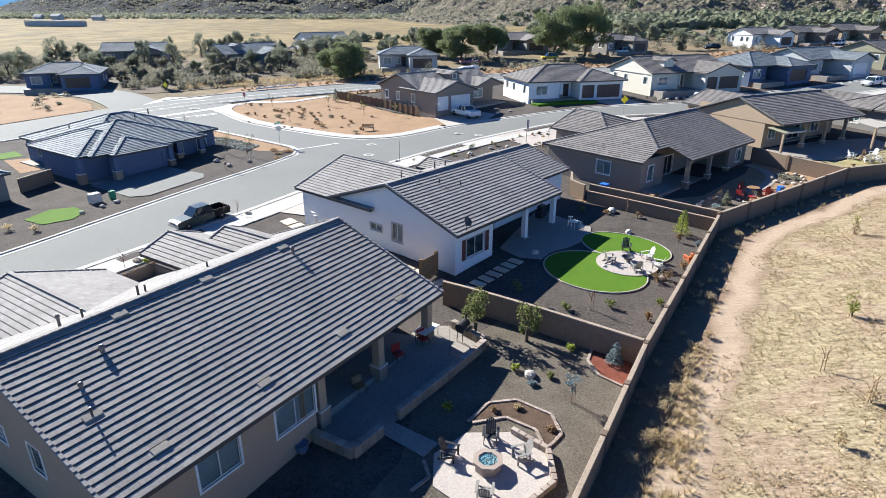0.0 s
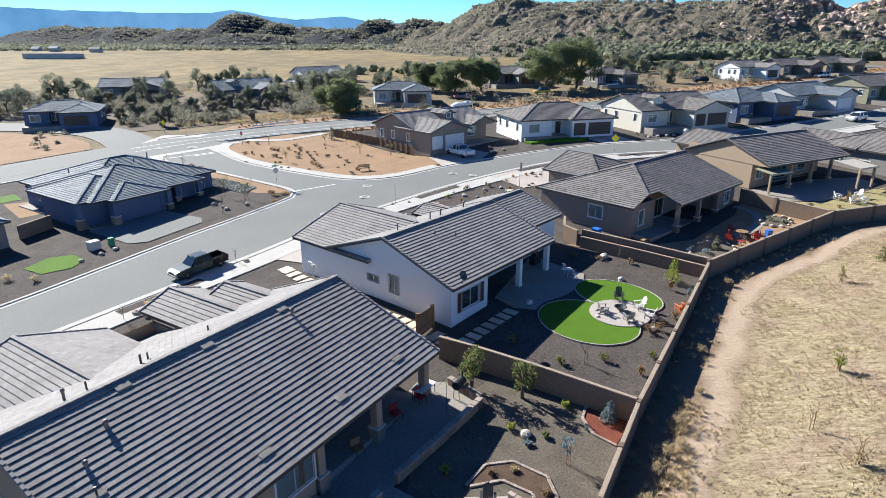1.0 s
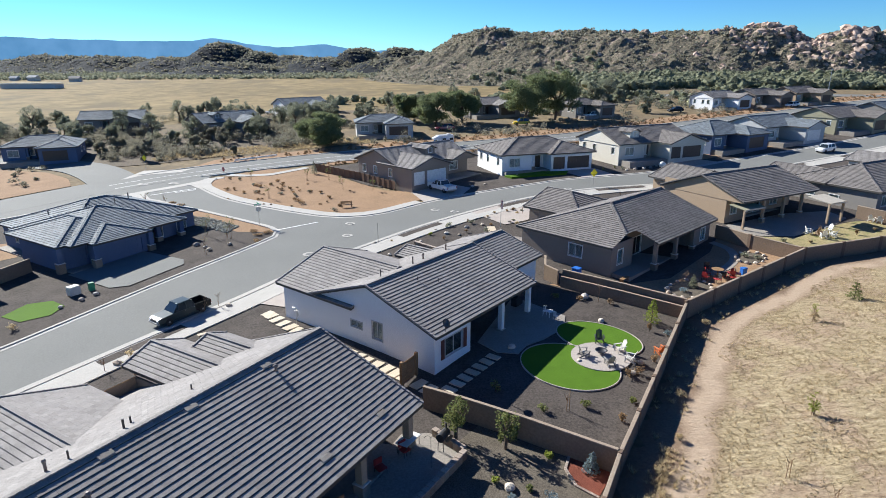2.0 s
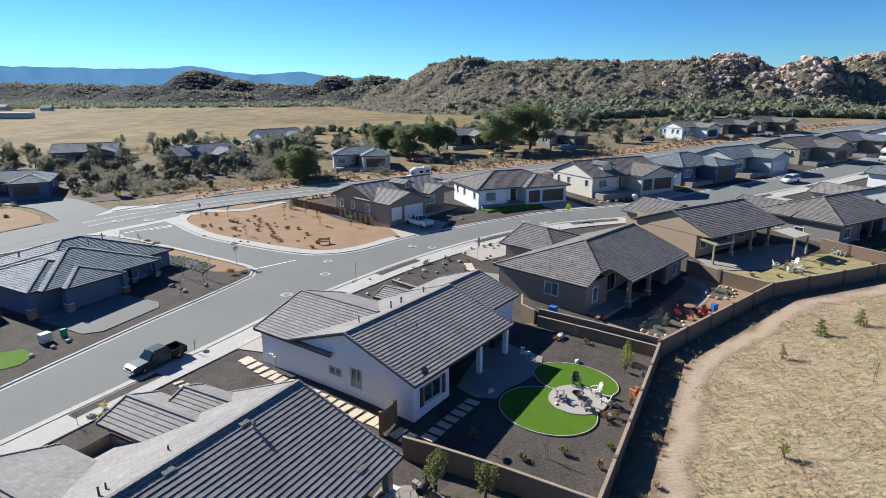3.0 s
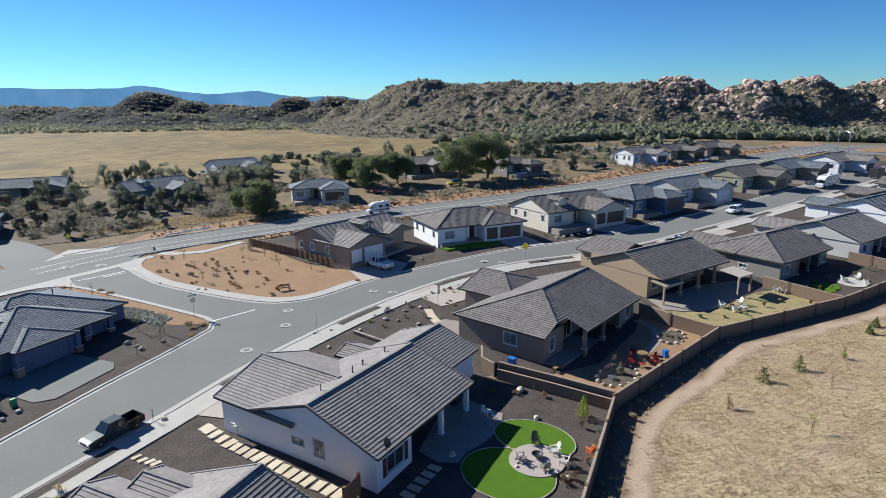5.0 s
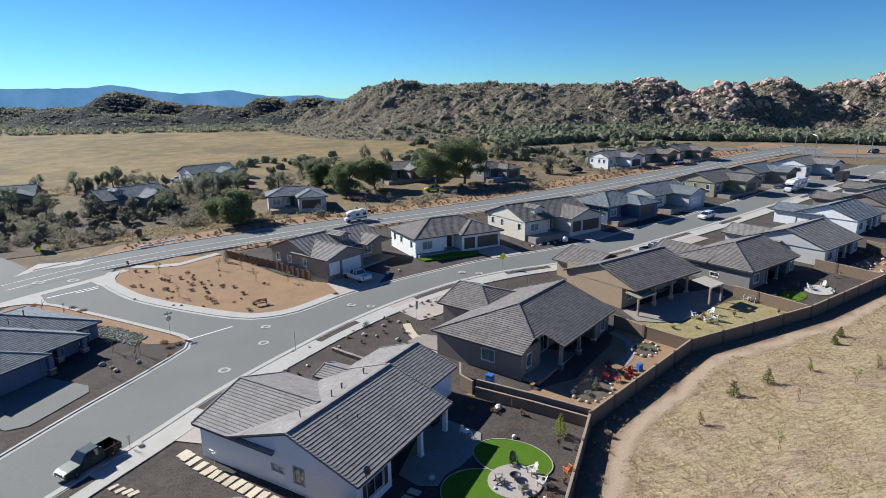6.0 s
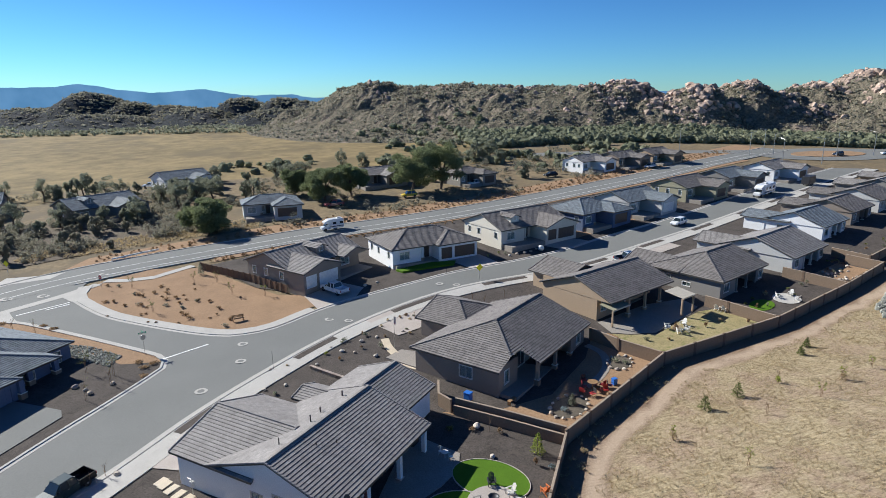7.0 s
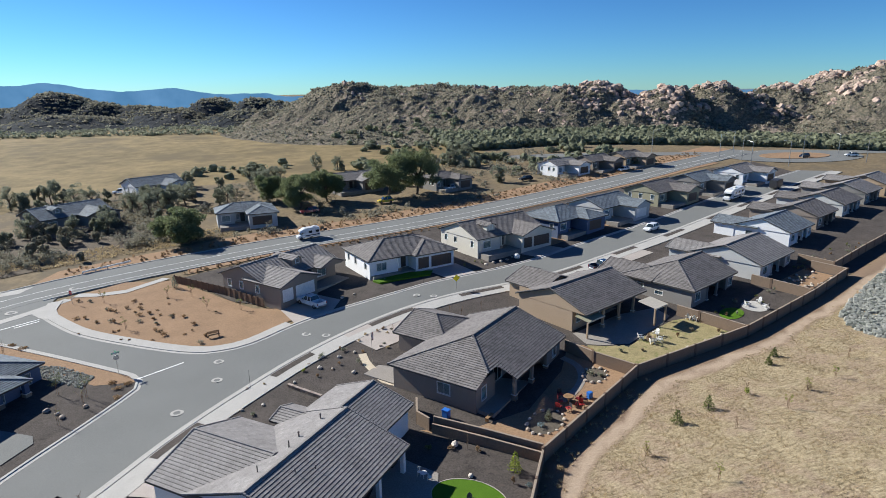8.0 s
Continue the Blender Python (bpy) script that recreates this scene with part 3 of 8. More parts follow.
drape("dirt_verge", [(-65, 112), (-75, 101), (-93, 82), (-114, 60), (-130, 95), (-130, 134), (-92, 131), (-77, 125.5), (-69, 118.5)], M["orange_dirt"], -0.02, 6.0, None, "orange-brown dirt corner with scrub", category="dirt")

# ---- block walls ----
def block_wall(pts, h=1.7, pilasters=True, posts=4.6):
    w = thing("garden_wall", "tan concrete block wall with a pale cap", "wall", group="garden walls", kind="structure")
    for (ax, ay), (bx, by) in zip(pts, pts[1:]):
        a, b = Vector((ax, ay)), Vector((bx, by))
        n = max(1, round((b - a).length / posts))
        d = (b - a) / n
        l = d.length
        ang = math.degrees(math.atan2(d.y, d.x))
        for i in range(n):
            p, q = a + d * i, a + d * (i + 1)
            z0, z1 = ground(p.x, p.y) + h, ground(q.x, q.y) + h
            m4 = pose(p.x, p.y, z0, 0, 0, ang)
            for nm, y, top, low, mt in (("panel", 0.1, -0.08, -h - 1.1, M["block"]), ("cap", 0.12, 0.0, -0.08, M["block_cap"])):
                g = Geo().box(0, -y, low, l - 0.003, y, top)
                g.v = [(x, yy, z + (z1 - z0) * x / l) for x, yy, z in g.v]
                part(nm, rounded(g, nm, mt, 0.012, 1), w, "", m4)
            if pilasters:
                part("pilaster", rounded(Geo().box(-0.2, -0.14, -h - 1.1, 0.2, 0.14, 0.05), "pilaster", M["block_dark"], 0.02, 1), w, "", m4)
    return w


block_wall(REAR_WALL[0:5], 1.6)
block_wall(REAR_WALL[4:6], 1.75)
block_wall(REAR_WALL[5:], 1.75)
block_wall([(11.3, 29.1), (6.2, 32.6), (2.4, 34.9), (0.0, 36.2)], 1.7, False)
block_wall([(23.5, 48.4), (19.0, 52.4), (14.2, 56.4)], 1.15, False)
block_wall([(14.0, 56.8), (13.0, 58.6), (13.6, 61.4)], 1.6, False)
block_wall([(23.9, 48.9), (19.4, 52.9), (14.5, 57.0)], 1.65, False)
block_wall([(41.7, 60.4), (38.4, 65.2), (36.4, 69.4)], 1.7)
block_wall([(62.8, 65.6), (59.8, 71.8), (58.2, 75.0)], 1.7)
block_wall([(82.6, 73.6), (80.0, 79.5), (78.6, 82.5)], 1.7)
block_wall([(96.3, 79.6), (94.0, 85.0)], 1.7)
block_wall([(97.2, 83.0), (112.0, 89.5), (125, 95)], 1.7)
block_wall([(97.2, 83.0), (95.0, 89.0)], 1.7)

# ---- driveways and paths ----
for out in ([(-16.3, 55.2), (-13.0, 59.5), (-10.0, 62.6), (-7.4, 64.6), (-5.4, 62.4), (-9.0, 58.2), (-13.2, 53.8)], [(7.4, 83.9), (11.4, 77.6), (14.6, 79.0), (20.5, 84.5), (19.8, 90.2), (12.6, 87.0)],
            [(-1.6, 97.4), (4.5, 102), (8.5, 97.5), (6.8, 93.6), (0.6, 90.6)],
            [(25.5, 107.5), (32.5, 109.8), (34.6, 103.2), (28.4, 101.2)], [(45.5, 113.5), (54.5, 115.5), (57.5, 111.9), (49.5, 108.3)], [(79, 126), (86.5, 130), (89, 126.3), (82.5, 123.2)],
            [(45, 91.5), (53.5, 95.5), (52, 99.5), (44.0, 97.0)], [(66, 100), (73, 103.2), (71, 108), (64, 105.2)], [(-9.5, 25.5), (-17.5, 33.5), (-13.0, 38.6), (-9, 35)]):
    drape("driveway", out, M["driveway"], 0.055, 4.0, None, "pale concrete driveway", category="driveway")
drape("driveway", [(-33.6, 61.2), (-40.4, 65.6), (-34.9, 72.9), (-28.6, 69.2), (-28.0, 67.6), (-31.6, 61.6)], M["asphalt_b"], 0.055, 4.0, None, "grey concrete driveway of the blue house", category="driveway")
def bent_path(name, pts, w, m, label, lift=0.03):
    ob = ribbon(name, smooth_line(pts, 0.8), -w / 2, w / 2, lift, m)
    return tagged(ob, label, "path", "", "structure")
bent_path("path", [(9.4, 77.2), (9.6, 74.5), (10.4, 71.5), (11.2, 69.0), (13.0, 67.4)], 1.1, M["flag"], "curved tan paver path")
bent_path("path", [(35.2, 67.8), (36.1, 65.2), (35.3, 62.3), (33.2, 59.8), (30.4, 58.0)], 1.0, M["patio"], "curved concrete garden path")


# ---- houses ----
class Slope:
    """One roof plane: O on the ridge or apex, S along it, D down the slope; span(f) gives the ends along S at the fraction f of the way down."""
    def __init__(self, o, s, d, length, span):
        self.o, self.s, self.d, self.length, self.span = Vector(o), Vector(s), Vector(d), length, span
        self.n = self.s.cross(self.d)
        if self.n.z < 0:
            self.n = -self.n

    def at(self, a, f, lift=0.0):
        return self.o + self.s * a + self.d * (f * self.length) + self.n * lift


def wing_slopes(x0, x1, y0, y1, ze, pitch, ends, axis):
    """Slopes and ridge of a roof over a rectangle; ends: 'g' gable, 'h' hip at the low and high end."""
    if axis == "x":
        P = lambda u, w, z: Vector((x0 + u, y0 + w, z))
        L, W = x1 - x0, y1 - y0
    else:
        P = lambda u, w, z: Vector((x0 + w, y0 + u, z))
        L, W = y1 - y0, x1 - x0
    h = W / 2
    zr = ze + h * pitch
    k = math.hypot(h, h * pitch)
    a = h if ends[0] == "h" else 0.0
    b = h if ends[1] == "h" else 0.0
    su = (P(1, 0, 0) - P(0, 0, 0))
    sw = (P(0, 1, 0) - P(0, 0, 0))
    dn = Vector((0, 0, -h * pitch))
    out = []
    for sg in (-1, 1):
        d = (sw * (sg * h) + dn).normalized()
        out.append(Slope(P(0, h, zr), su, d, k, lambda f, a=a, b=b: (a * (1 - f), L - b * (1 - f))))
    for e, u, sg in ((ends[0], a, -1), (ends[1], L - b, 1)):
        if e == "h":
            d = (su * (sg * h) + dn).normalized()
            out.append(Slope(P(u, h, zr), sw, d, k, lambda f: (-h * f, h * f)))
    ridge = [(P(a, h, zr), P(L - b, h, zr))]
    if ends[0] == "h":
        ridge += [(P(a, h, zr), P(0, 0, ze)), (P(a, h, zr), P(0, W, ze))]
    if ends[1] == "h":
        ridge += [(P(L - b, h, zr), P(L, 0, ze)), (P(L - b, h, zr), P(L, W, ze))]
    rakes = []
    if ends[0] == "g":
        rakes += [(P(0, h, zr), P(0, 0, ze)), (P(0, h, zr), P(0, W, ze))]
    if ends[1] == "g":
        rakes += [(P(L, h, zr), P(L, 0, ze)), (P(L, h, zr), P(L, W, ze))]
    return out, ridge, rakes, P, L, W, h, zr


def tile_quad(sl, a0, a1, f0, f1, c0, c1, th):
    """One tile: its upper edge tucked under, its lower edge proud."""
    return [sl.at(a0, f0, 0.012), sl.at(a1, f0, 0.012), sl.at(c1, f1, th), sl.at(c0, f1, th), sl.at(c0, f1, 0.0), sl.at(c1, f1, 0.0)]


TILE_FACES = [(0, 1, 2, 3), (3, 2, 5, 4), (0, 3, 4), (1, 5, 2)]


def tiles_on(sl, exposure=0.34, width=0.42, th=0.045, seed=0, pick=None):
    """Tiles of one slope, as (joined verts, joined faces, single tiles); under each lower edge a slit of the dark deck
    stays open, standing in for deep shade.
    """
    rnd = random.Random(seed)
    n = max(2, round(sl.length / exposure))
    v, f, single = [], [], []
    for i in range(n):
        f0, f1 = i / n, (i + 1) / n
        a0, b0 = sl.span(f0)
        a1, b1 = sl.span(f1)
        lo, hi = min(a0, a1), max(b0, b1)
        x = lo - (width / 2 if i % 2 else 0)
        while x < hi - 0.02:
            l, r = x, x + width
            p, q = max(l, a0), min(r, b0)
            s, t = max(l, a1), min(r, b1)
            if s < t - 0.01:
                if p > q:
                    p = q = (a0 if l < a0 else b0)
                tt = th * rnd.uniform(0.9, 1.12)
                pts = tile_quad(sl, p + 0.003, q - 0.003, f0 + (0.15 / n if i else 0.0), f1, s + 0.003, t - 0.003, tt)
                if pick and pick((p + q) / 2, f0, i):
                    single.append(pts)
                else:
                    k = len(v)
                    v += pts
                    f += [tuple(k + j for j in q4) for q4 in TILE_FACES]
            x = r
    return v, f, single


def wall_panel(g, a, b, z0, z1, holes, th=0.16):
    """A wall from a to b (inside on its left) with openings (s0, s1, h0, h1) cut through."""
    a, b = Vector(a), Vector(b)
    L = (b - a).length
    d = (b - a) / L
    n = Vector((-d.y, d.x))
    ss = sorted({0.0, L, *[h[0] for h in holes], *[h[1] for h in holes]})
    hs = sorted({z0, z1, *[h[2] for h in holes], *[h[3] for h in holes]})
    solid = lambda s, h: not any(q[0] < s < q[1] and q[2] < h < q[3] for q in holes)
    pt = lambda s, h, o: (a.x + d.x * s + n.x * o, a.y + d.y * s + n.y * o, h)
    for s0, s1 in zip(ss, ss[1:]):
        for h0, h1 in zip(hs, hs[1:]):
            if solid((s0 + s1) / 2, (h0 + h1) / 2):
                g.poly([pt(s0, h0, 0), pt(s1, h0, 0), pt(s1, h1, 0), pt(s0, h1, 0)])
                g.poly([pt(s0, h0, th), pt(s0, h1, th), pt(s1, h1, th), pt(s1, h0, th)])
    for s0, s1, h0, h1 in holes:
        g.poly([pt(s0, h0, 0), pt(s0, h0, th), pt(s0, h1, th), pt(s0, h1, 0)])
        g.poly([pt(s1, h0, 0), pt(s1, h1, 0), pt(s1, h1, th), pt(s1, h0, th)])
        g.poly([pt(s0, h0, 0), pt(s1, h0, 0), pt(s1, h0, th), pt(s0, h0, th)])
        g.poly([pt(s0, h1, 0), pt(s0, h1, th), pt(s1, h1, th), pt(s1, h1, 0)])


def window(parent, a, b, s, h0, w, h, trim, kind="win", shutter=None):
    """A window, sliding door or garage door set into an opening of the wall from a to b."""
    a, b = Vector(a), Vector(b)
    d = (b - a).normalized()
    ang = math.degrees(math.atan2(d.y, d.x))
    m4 = pose(a.x + d.x * s, a.y + d.y * s, h0, 0, 0, ang)
    if kind == "garage":
        door = part("garage_door", Geo().box(0.02, 0.08, 0, w - 0.02, 0.12, h - 0.02).mesh("garage_door", trim), parent, "panelled sectional garage door", m4)
        for r in range(4):
            n = max(2, round(w / 0.62))
            for c in range(n):
                x = 0.08 + c * (w - 0.1) / n
                part("door_panel", rounded(Geo().box(x, 0.055, r * h / 4 + 0.06, x + (w - 0.1) / n - 0.08, 0.079, (r + 1) * h / 4 - 0.06), "door_panel", trim, 0.008, 1), door)
        return
    if kind == "door":
        door = part("front_door", rounded(Geo().box(0.02, 0.06, 0, w - 0.02, 0.11, h - 0.02), "front_door", trim, 0.01, 1), parent, "", m4)
        return
    t = 0.1
    win = part("window", Geo().box(-t, -0.03, -t, w + t, 0.03, 0.0).box(-t, -0.03, h, w + t, 0.03, h + t).box(-t, -0.03, 0, 0, 0.03, h).box(w, -0.03, 0, w + t, 0.03, h).mesh("window", trim), parent, "", m4)
    g = Geo()
    n = 2 if w > 1.0 else 1
    n = 3 if w > 2.4 else n
    for i in range(n + 1):
        g.box(i * w / n - 0.025, 0.05, 0, i * w / n + 0.025, 0.1, h)
    g.box(0, 0.05, 0, w, 0.1, 0.05).box(0, 0.05, h - 0.05, w, 0.1, h)
    part("window_frame", g.mesh("window_frame", M["white"]), win)
    for i in range(n):
        part("pane", Geo().box(i * w / n + 0.025, 0.07, 0.05, (i + 1) * w / n - 0.025, 0.078, h - 0.05).mesh("pane", M["glass"]), win)
    # without a blind, a flat dark panel stands in for the unlit room
    part("blind", Geo().box(0.02, 0.16, 0.0, w - 0.02, 0.17, h).mesh("blind", M["blind" if kind == "win" else "room"]), win, "drawn blind" if kind == "win" else "flat panel behind the glass, painted dim like an unlit room")
    if shutter:
        for x in (-0.55, w + 0.12):
            sh = part("shutter", rounded(Geo().box(x, -0.05, -0.08, x + 0.43, -0.01, h + 0.08), "shutter", shutter, 0.01, 1), parent, "", m4)
            for k in range(int(h / 0.12)):
                part("slat", Geo().box(x + 0.05, -0.064, 0.05 + k * 0.12, x + 0.38, -0.0505, 0.12 + k * 0.12).mesh("slat", shutter), sh)


def house(label, o, heading, pad, eave, wings, walls, stucco, tile, trim=None, tile_w=0.42, single=None, vents=(), base=1.2, patches=(), stone_base=False):
    """wings: (x0, x1, y0, y1, dz, pitch, ends, axis). walls: closed loop of corners, anticlockwise, each with a list of openings (s, h0, w, h, kind)."""
    trim = trim or M["trim_light"]
    hs = thing("house", label, "house", pose(o[0], o[1], pad, 0, 0, heading), "houses of the estate")
    sd = abs(hash((round(o[0]), round(o[1])))) % 1000
    for wi, (x0, x1, y0, y1, dz, pitch, ends, axis, *notch) in enumerate(wings):
        slopes, ridge, rakes, P, L, W, h, zr = wing_slopes(x0, x1, y0, y1, eave + dz, pitch, ends, axis)
        if notch:
            cu, cw = notch[0]
            old_back, old_end = slopes[0].span, slopes[2].span
            slopes[0].span = lambda f: (max(old_back(f)[0], cu if h * (1 - f) < cw else 0.0), L)
            slopes[2].span = lambda f: (max(old_end(f)[0], cw - h), h * f)
            ridge[1] = (ridge[1][0], P(cw, cw, eave + dz + cw * pitch))
        roof = None
        for si, sl in enumerate(slopes):
            g = Geo()
            a0, b0 = sl.span(0.0)
            a1, b1 = sl.span(1.0)
            top = [sl.at(a0, 0), sl.at(b0, 0), sl.at(b1, 1), sl.at(a1, 1)]
            low = [p - Vector((0, 0, 0.2)) for p in top]
            g.poly(top)
            g.poly(low[::-1])
            for i in range(4):
                j = (i + 1) % 4
                if (top[i] - top[j]).length > 0.01:
                    g.poly([top[i], low[i], low[j], top[j]])
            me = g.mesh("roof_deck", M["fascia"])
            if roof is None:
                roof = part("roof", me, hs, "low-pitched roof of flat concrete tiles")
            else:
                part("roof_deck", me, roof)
            pick = single if (wi == 0 and si == 0) else None
            v, f, ones = tiles_on(sl, 0.36, tile_w, 0.045, sd + 10 * wi + si, pick)
            part("roof_tiles", mesh_of("roof_tiles", v, f, tile), roof, "", None, "stuff")
            for pts in ones:
                SINGLE_TILES.append((roof, pts, tile))
        g = Geo()
        for a, b in ridge:
            if (b - a).length < 0.2:
                continue
            n = max(1, round((b - a).length / 0.4))
            for i in range(n):
                p, q = a.lerp(b, i / n), a.lerp(b, (i + 1) / n)
                g.beam(p + Vector((0, 0, 0.05)), q + Vector((0, 0, 0.075)), 0.24, 0.07)
        part("ridge_cap", g.mesh("ridge_cap", tile), roof, "", None, "stuff")
        if rakes:
            g = Geo()
            for a, b in rakes:
                n = max(1, round((b - a).length / 0.37))
                for i in range(n):
                    p, q = a.lerp(b, i / n), a.lerp(b, (i + 0.96) / n)
                    g.beam(p + Vector((0, 0, 0.02)), q + Vector((0, 0, 0.05)), 0.14, 0.13)
            part("rake_tiles", g.mesh("rake_tiles", tile), roof, "", None, "stuff")
        # gable walls under the roof ends
        for e, u in ((ends[0], 0.35), (ends[1], L - 0.35)):
            if e == "g":
                ov = 0.5
                z0 = eave + min(dz, 0) - 0.3
                tri = [P(u, ov, z0), P(u, W - ov, z0), P(u, W - ov, eave + dz + ov * pitch - 0.2), P(u, h, zr - 0.2), P(u, ov, eave + dz + ov * pitch - 0.2)]
                dn = (P(0.16, 0, 0) - P(0, 0, 0)) * (1 if u < 1 else -1)
                g = Geo()
                g.poly(tri)
                g.poly([p + dn for p in tri][::-1])
                for i in range(5):
                    j = (i + 1) % 5
                    g.poly([tri[j], tri[i], tri[i] + dn, tri[j] + dn])
                part("gable", g.mesh("gable", stucco), hs)
    n = len(walls)
    for i, (c, ops) in enumerate(walls):
        b = walls[(i + 1) % n][0]
        g = Geo()
        wall_panel(g, c, b, -base, eave + 0.05, [(q[0], q[0] + q[2], q[1], q[1] + q[3]) for q in ops])
        part("wall", g.mesh("wall", stucco), hs)
        for q in ops:
            kind = q[4] if len(q) > 4 else "win"
            tr = {"garage": M["white"], "garage_blue": M["blue_stucco"], "garage_dark": M["brown_door"], "door": M["brown_door"]}.get(kind, trim)
            window(hs, c, b, q[0], q[1], q[2], q[3], tr, "garage" if kind.startswith("garage") else kind, M["shutter"] if kind == "shut" else None)
    lo = Vector((min(c[0] for c, _ in walls), min(c[1] for c, _ in walls)))
    hi = Vector((max(c[0] for c, _ in walls), max(c[1] for c, _ in walls)))
    part("slab", Geo().box(lo.x + 0.3, lo.y + 0.3, -1.15, hi.x - 0.3, hi.y - 0.3, 0.02).mesh("slab", M["patio"]), hs)
    for x, y, z, hgt, r in vents:
        g = Geo().tube((x, y, z - 0.3), (x, y, z + hgt), r, r, 10)
        if r > 0.06:
            g.lathe([(r * 1.3, hgt - 0.12), (r * 1.5, hgt - 0.02), (r * 0.6, hgt + 0.06)], (x, y, z), 10)
        part("roof_vent", g.mesh("roof_vent", M["brown_vent"] if r > 0.06 else M["dark_metal"]), hs, "", None)
    return hs


SINGLE_TILES = []
M["brown_vent"] = plain("brown_vent_metal", (0.2, 0.16, 0.14), 0.5)


def column(hs, x, y, z0, z1, w, mat, base_mat=None, bh=1.0):
    c = part("column", rounded(Geo().box(x - w / 2, y - w / 2, z0, x + w / 2, y + w / 2, z1), "column", mat, 0.02, 1), hs)
    if base_mat:
        part("column_base", rounded(Geo().box(x - w / 2 - 0.1, y - w / 2 - 0.1, z0, x + w / 2 + 0.1, y + w / 2 + 0.1, z0 + bh), "column_base", base_mat, 0.02, 1), c)
        part("column_cap", rounded(Geo().box(x - w / 2 - 0.14, y - w / 2 - 0.14, z0 + bh, x + w / 2 + 0.14, y + w / 2 + 0.14, z0 + bh + 0.08), "column_cap", M["trim_light"], 0.02, 1), c)


def boxwalls(x0, x1, y0, y1, s=(), e=(), n=(), w=()):
    """Corner loop of a plain rectangle: openings on the south, east, north and west side."""
    return [((x0, y0), list(s)), ((x1, y0), list(e)), ((x1, y1), list(n)), ((x0, y1), list(w))]


W = lambda s, h0=1.0, w=1.6, h=1.4, k="win": (s, h0, w, h, k)

# nearest house: brown tiles, tan stucco, deep patio under the back eave
N_PAD, N_EAVE = -1.8, 3.05
near_house = house("tan stucco house under a dark grey flat tile roof", (0.0, 32.4), 57.0, N_PAD, N_EAVE,
    [(-20.45, 0, 0, 16.4, 0, 0.388, "gg", "x"), (-19.9, -9.3, 9.0, 20.3, 0, 0.335, "gg", "y"), (-7.2, -2.4, 10.5, 19.8, 0.55, 0.37, "gg", "y"), (-3.7, -0.4, 12.5, 17.3, 0.85, 0.37, "gg", "y")],
    [((-19.95, 0.5), [W(3.0, 1.0, 2.0, 1.5), W(7.0, 0.9, 2.4, 1.5)]), ((-11.2, 0.5), []), ((-11.2, 4.2), [W(1.5, 0.05, 3.0, 2.1, "slide"), W(6.5, 0.9, 1.8, 1.3)]),
     ((-0.5, 4.2), []), ((-0.5, 15.9), []), ((-7.0, 15.9), []), ((-7.0, 18.6), []), ((-9.8, 18.6), []), ((-9.8, 19.0), []), ((-19.95, 19.0), [W(8.0, 1.2, 1.2, 0.9), W(11.5, 1.0, 1.0, 1.4)])],
    M["tan_stucco"], M["tile"], M["white"], 0.42,
    single=lambda a, f, i: i >= 12 and a > 15.6,
    vents=[(-5.15, 7.05, N_EAVE + 2.75, 0.4, 0.09), (-16.8, 6.3, N_EAVE + 2.45, 0.28, 0.1), (-18.4, 5.1, N_EAVE + 1.98, 0.25, 0.08), (-18.8, 3.75, N_EAVE + 1.45, 0.45, 0.045),
           (-16.0, 9.2, N_EAVE + 2.8, 0.5, 0.05), (-13.2, 9.4, N_EAVE + 2.7, 0.6, 0.06), (-12.6, 9.8, N_EAVE + 2.6, 0.4, 0.05), (-8.8, 10.0, N_EAVE + 2.5, 0.35, 0.05), (-17.0, 9.2, N_EAVE + 2.8, 0.6, 0.07)])
for x, y in ((-17.85, 1.14), (-12.75, 1.14), (-7.6, 1.18), (-2.8, 1.13), (-15.1, 7.7), (-10.5, 7.7), (-5.3, 7.7), (-18.8, 3.75)):
    g = Geo().box(-0.36, -0.15, 0, 0.36, 0.15, 0.055)
    g.v = [(a, b, c + b * 0.388) for a, b, c in g.v]
    part("vent_tile", rounded(g, "vent_tile", M["tile_pale"], 0.015, 1), near_house, "pale raised roof vent tile", pose(x, y, N_EAVE + 0.388 * y + 0.03))
porch_slope = Slope((-20.45, 16.36, N_EAVE), (1, 0, 0), Vector((0, 0.932, -0.362)), 3.0, lambda f: (10.9, 13.5))
g = Geo()
top = [porch_slope.at(10.9, 0, -0.02), porch_slope.at(13.5, 0, -0.02), porch_slope.at(13.5, 1, -0.02), porch_slope.at(10.9, 1, -0.02)]
g.poly(top)
g.poly([p - Vector((0, 0, 0.18)) for p in top[::-1]])
g.poly([top[3], top[2], top[2] - Vector((0, 0, 0.18)), top[3] - Vector((0, 0, 0.18))])
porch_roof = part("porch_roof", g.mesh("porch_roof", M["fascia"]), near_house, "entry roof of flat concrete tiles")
v, f, _ = tiles_on(porch_slope, 0.36, 0.42, 0.045, 5)
part("roof_tiles", mesh_of("roof_tiles", v, f, M["tile"]), porch_roof, "", None, "stuff")
for x in (-0.7, -5.4, -10.0):
    column(near_house, x, 0.75, -0.4, N_EAVE, 0.5, M["tan_stucco"], M["stone"], 1.0)

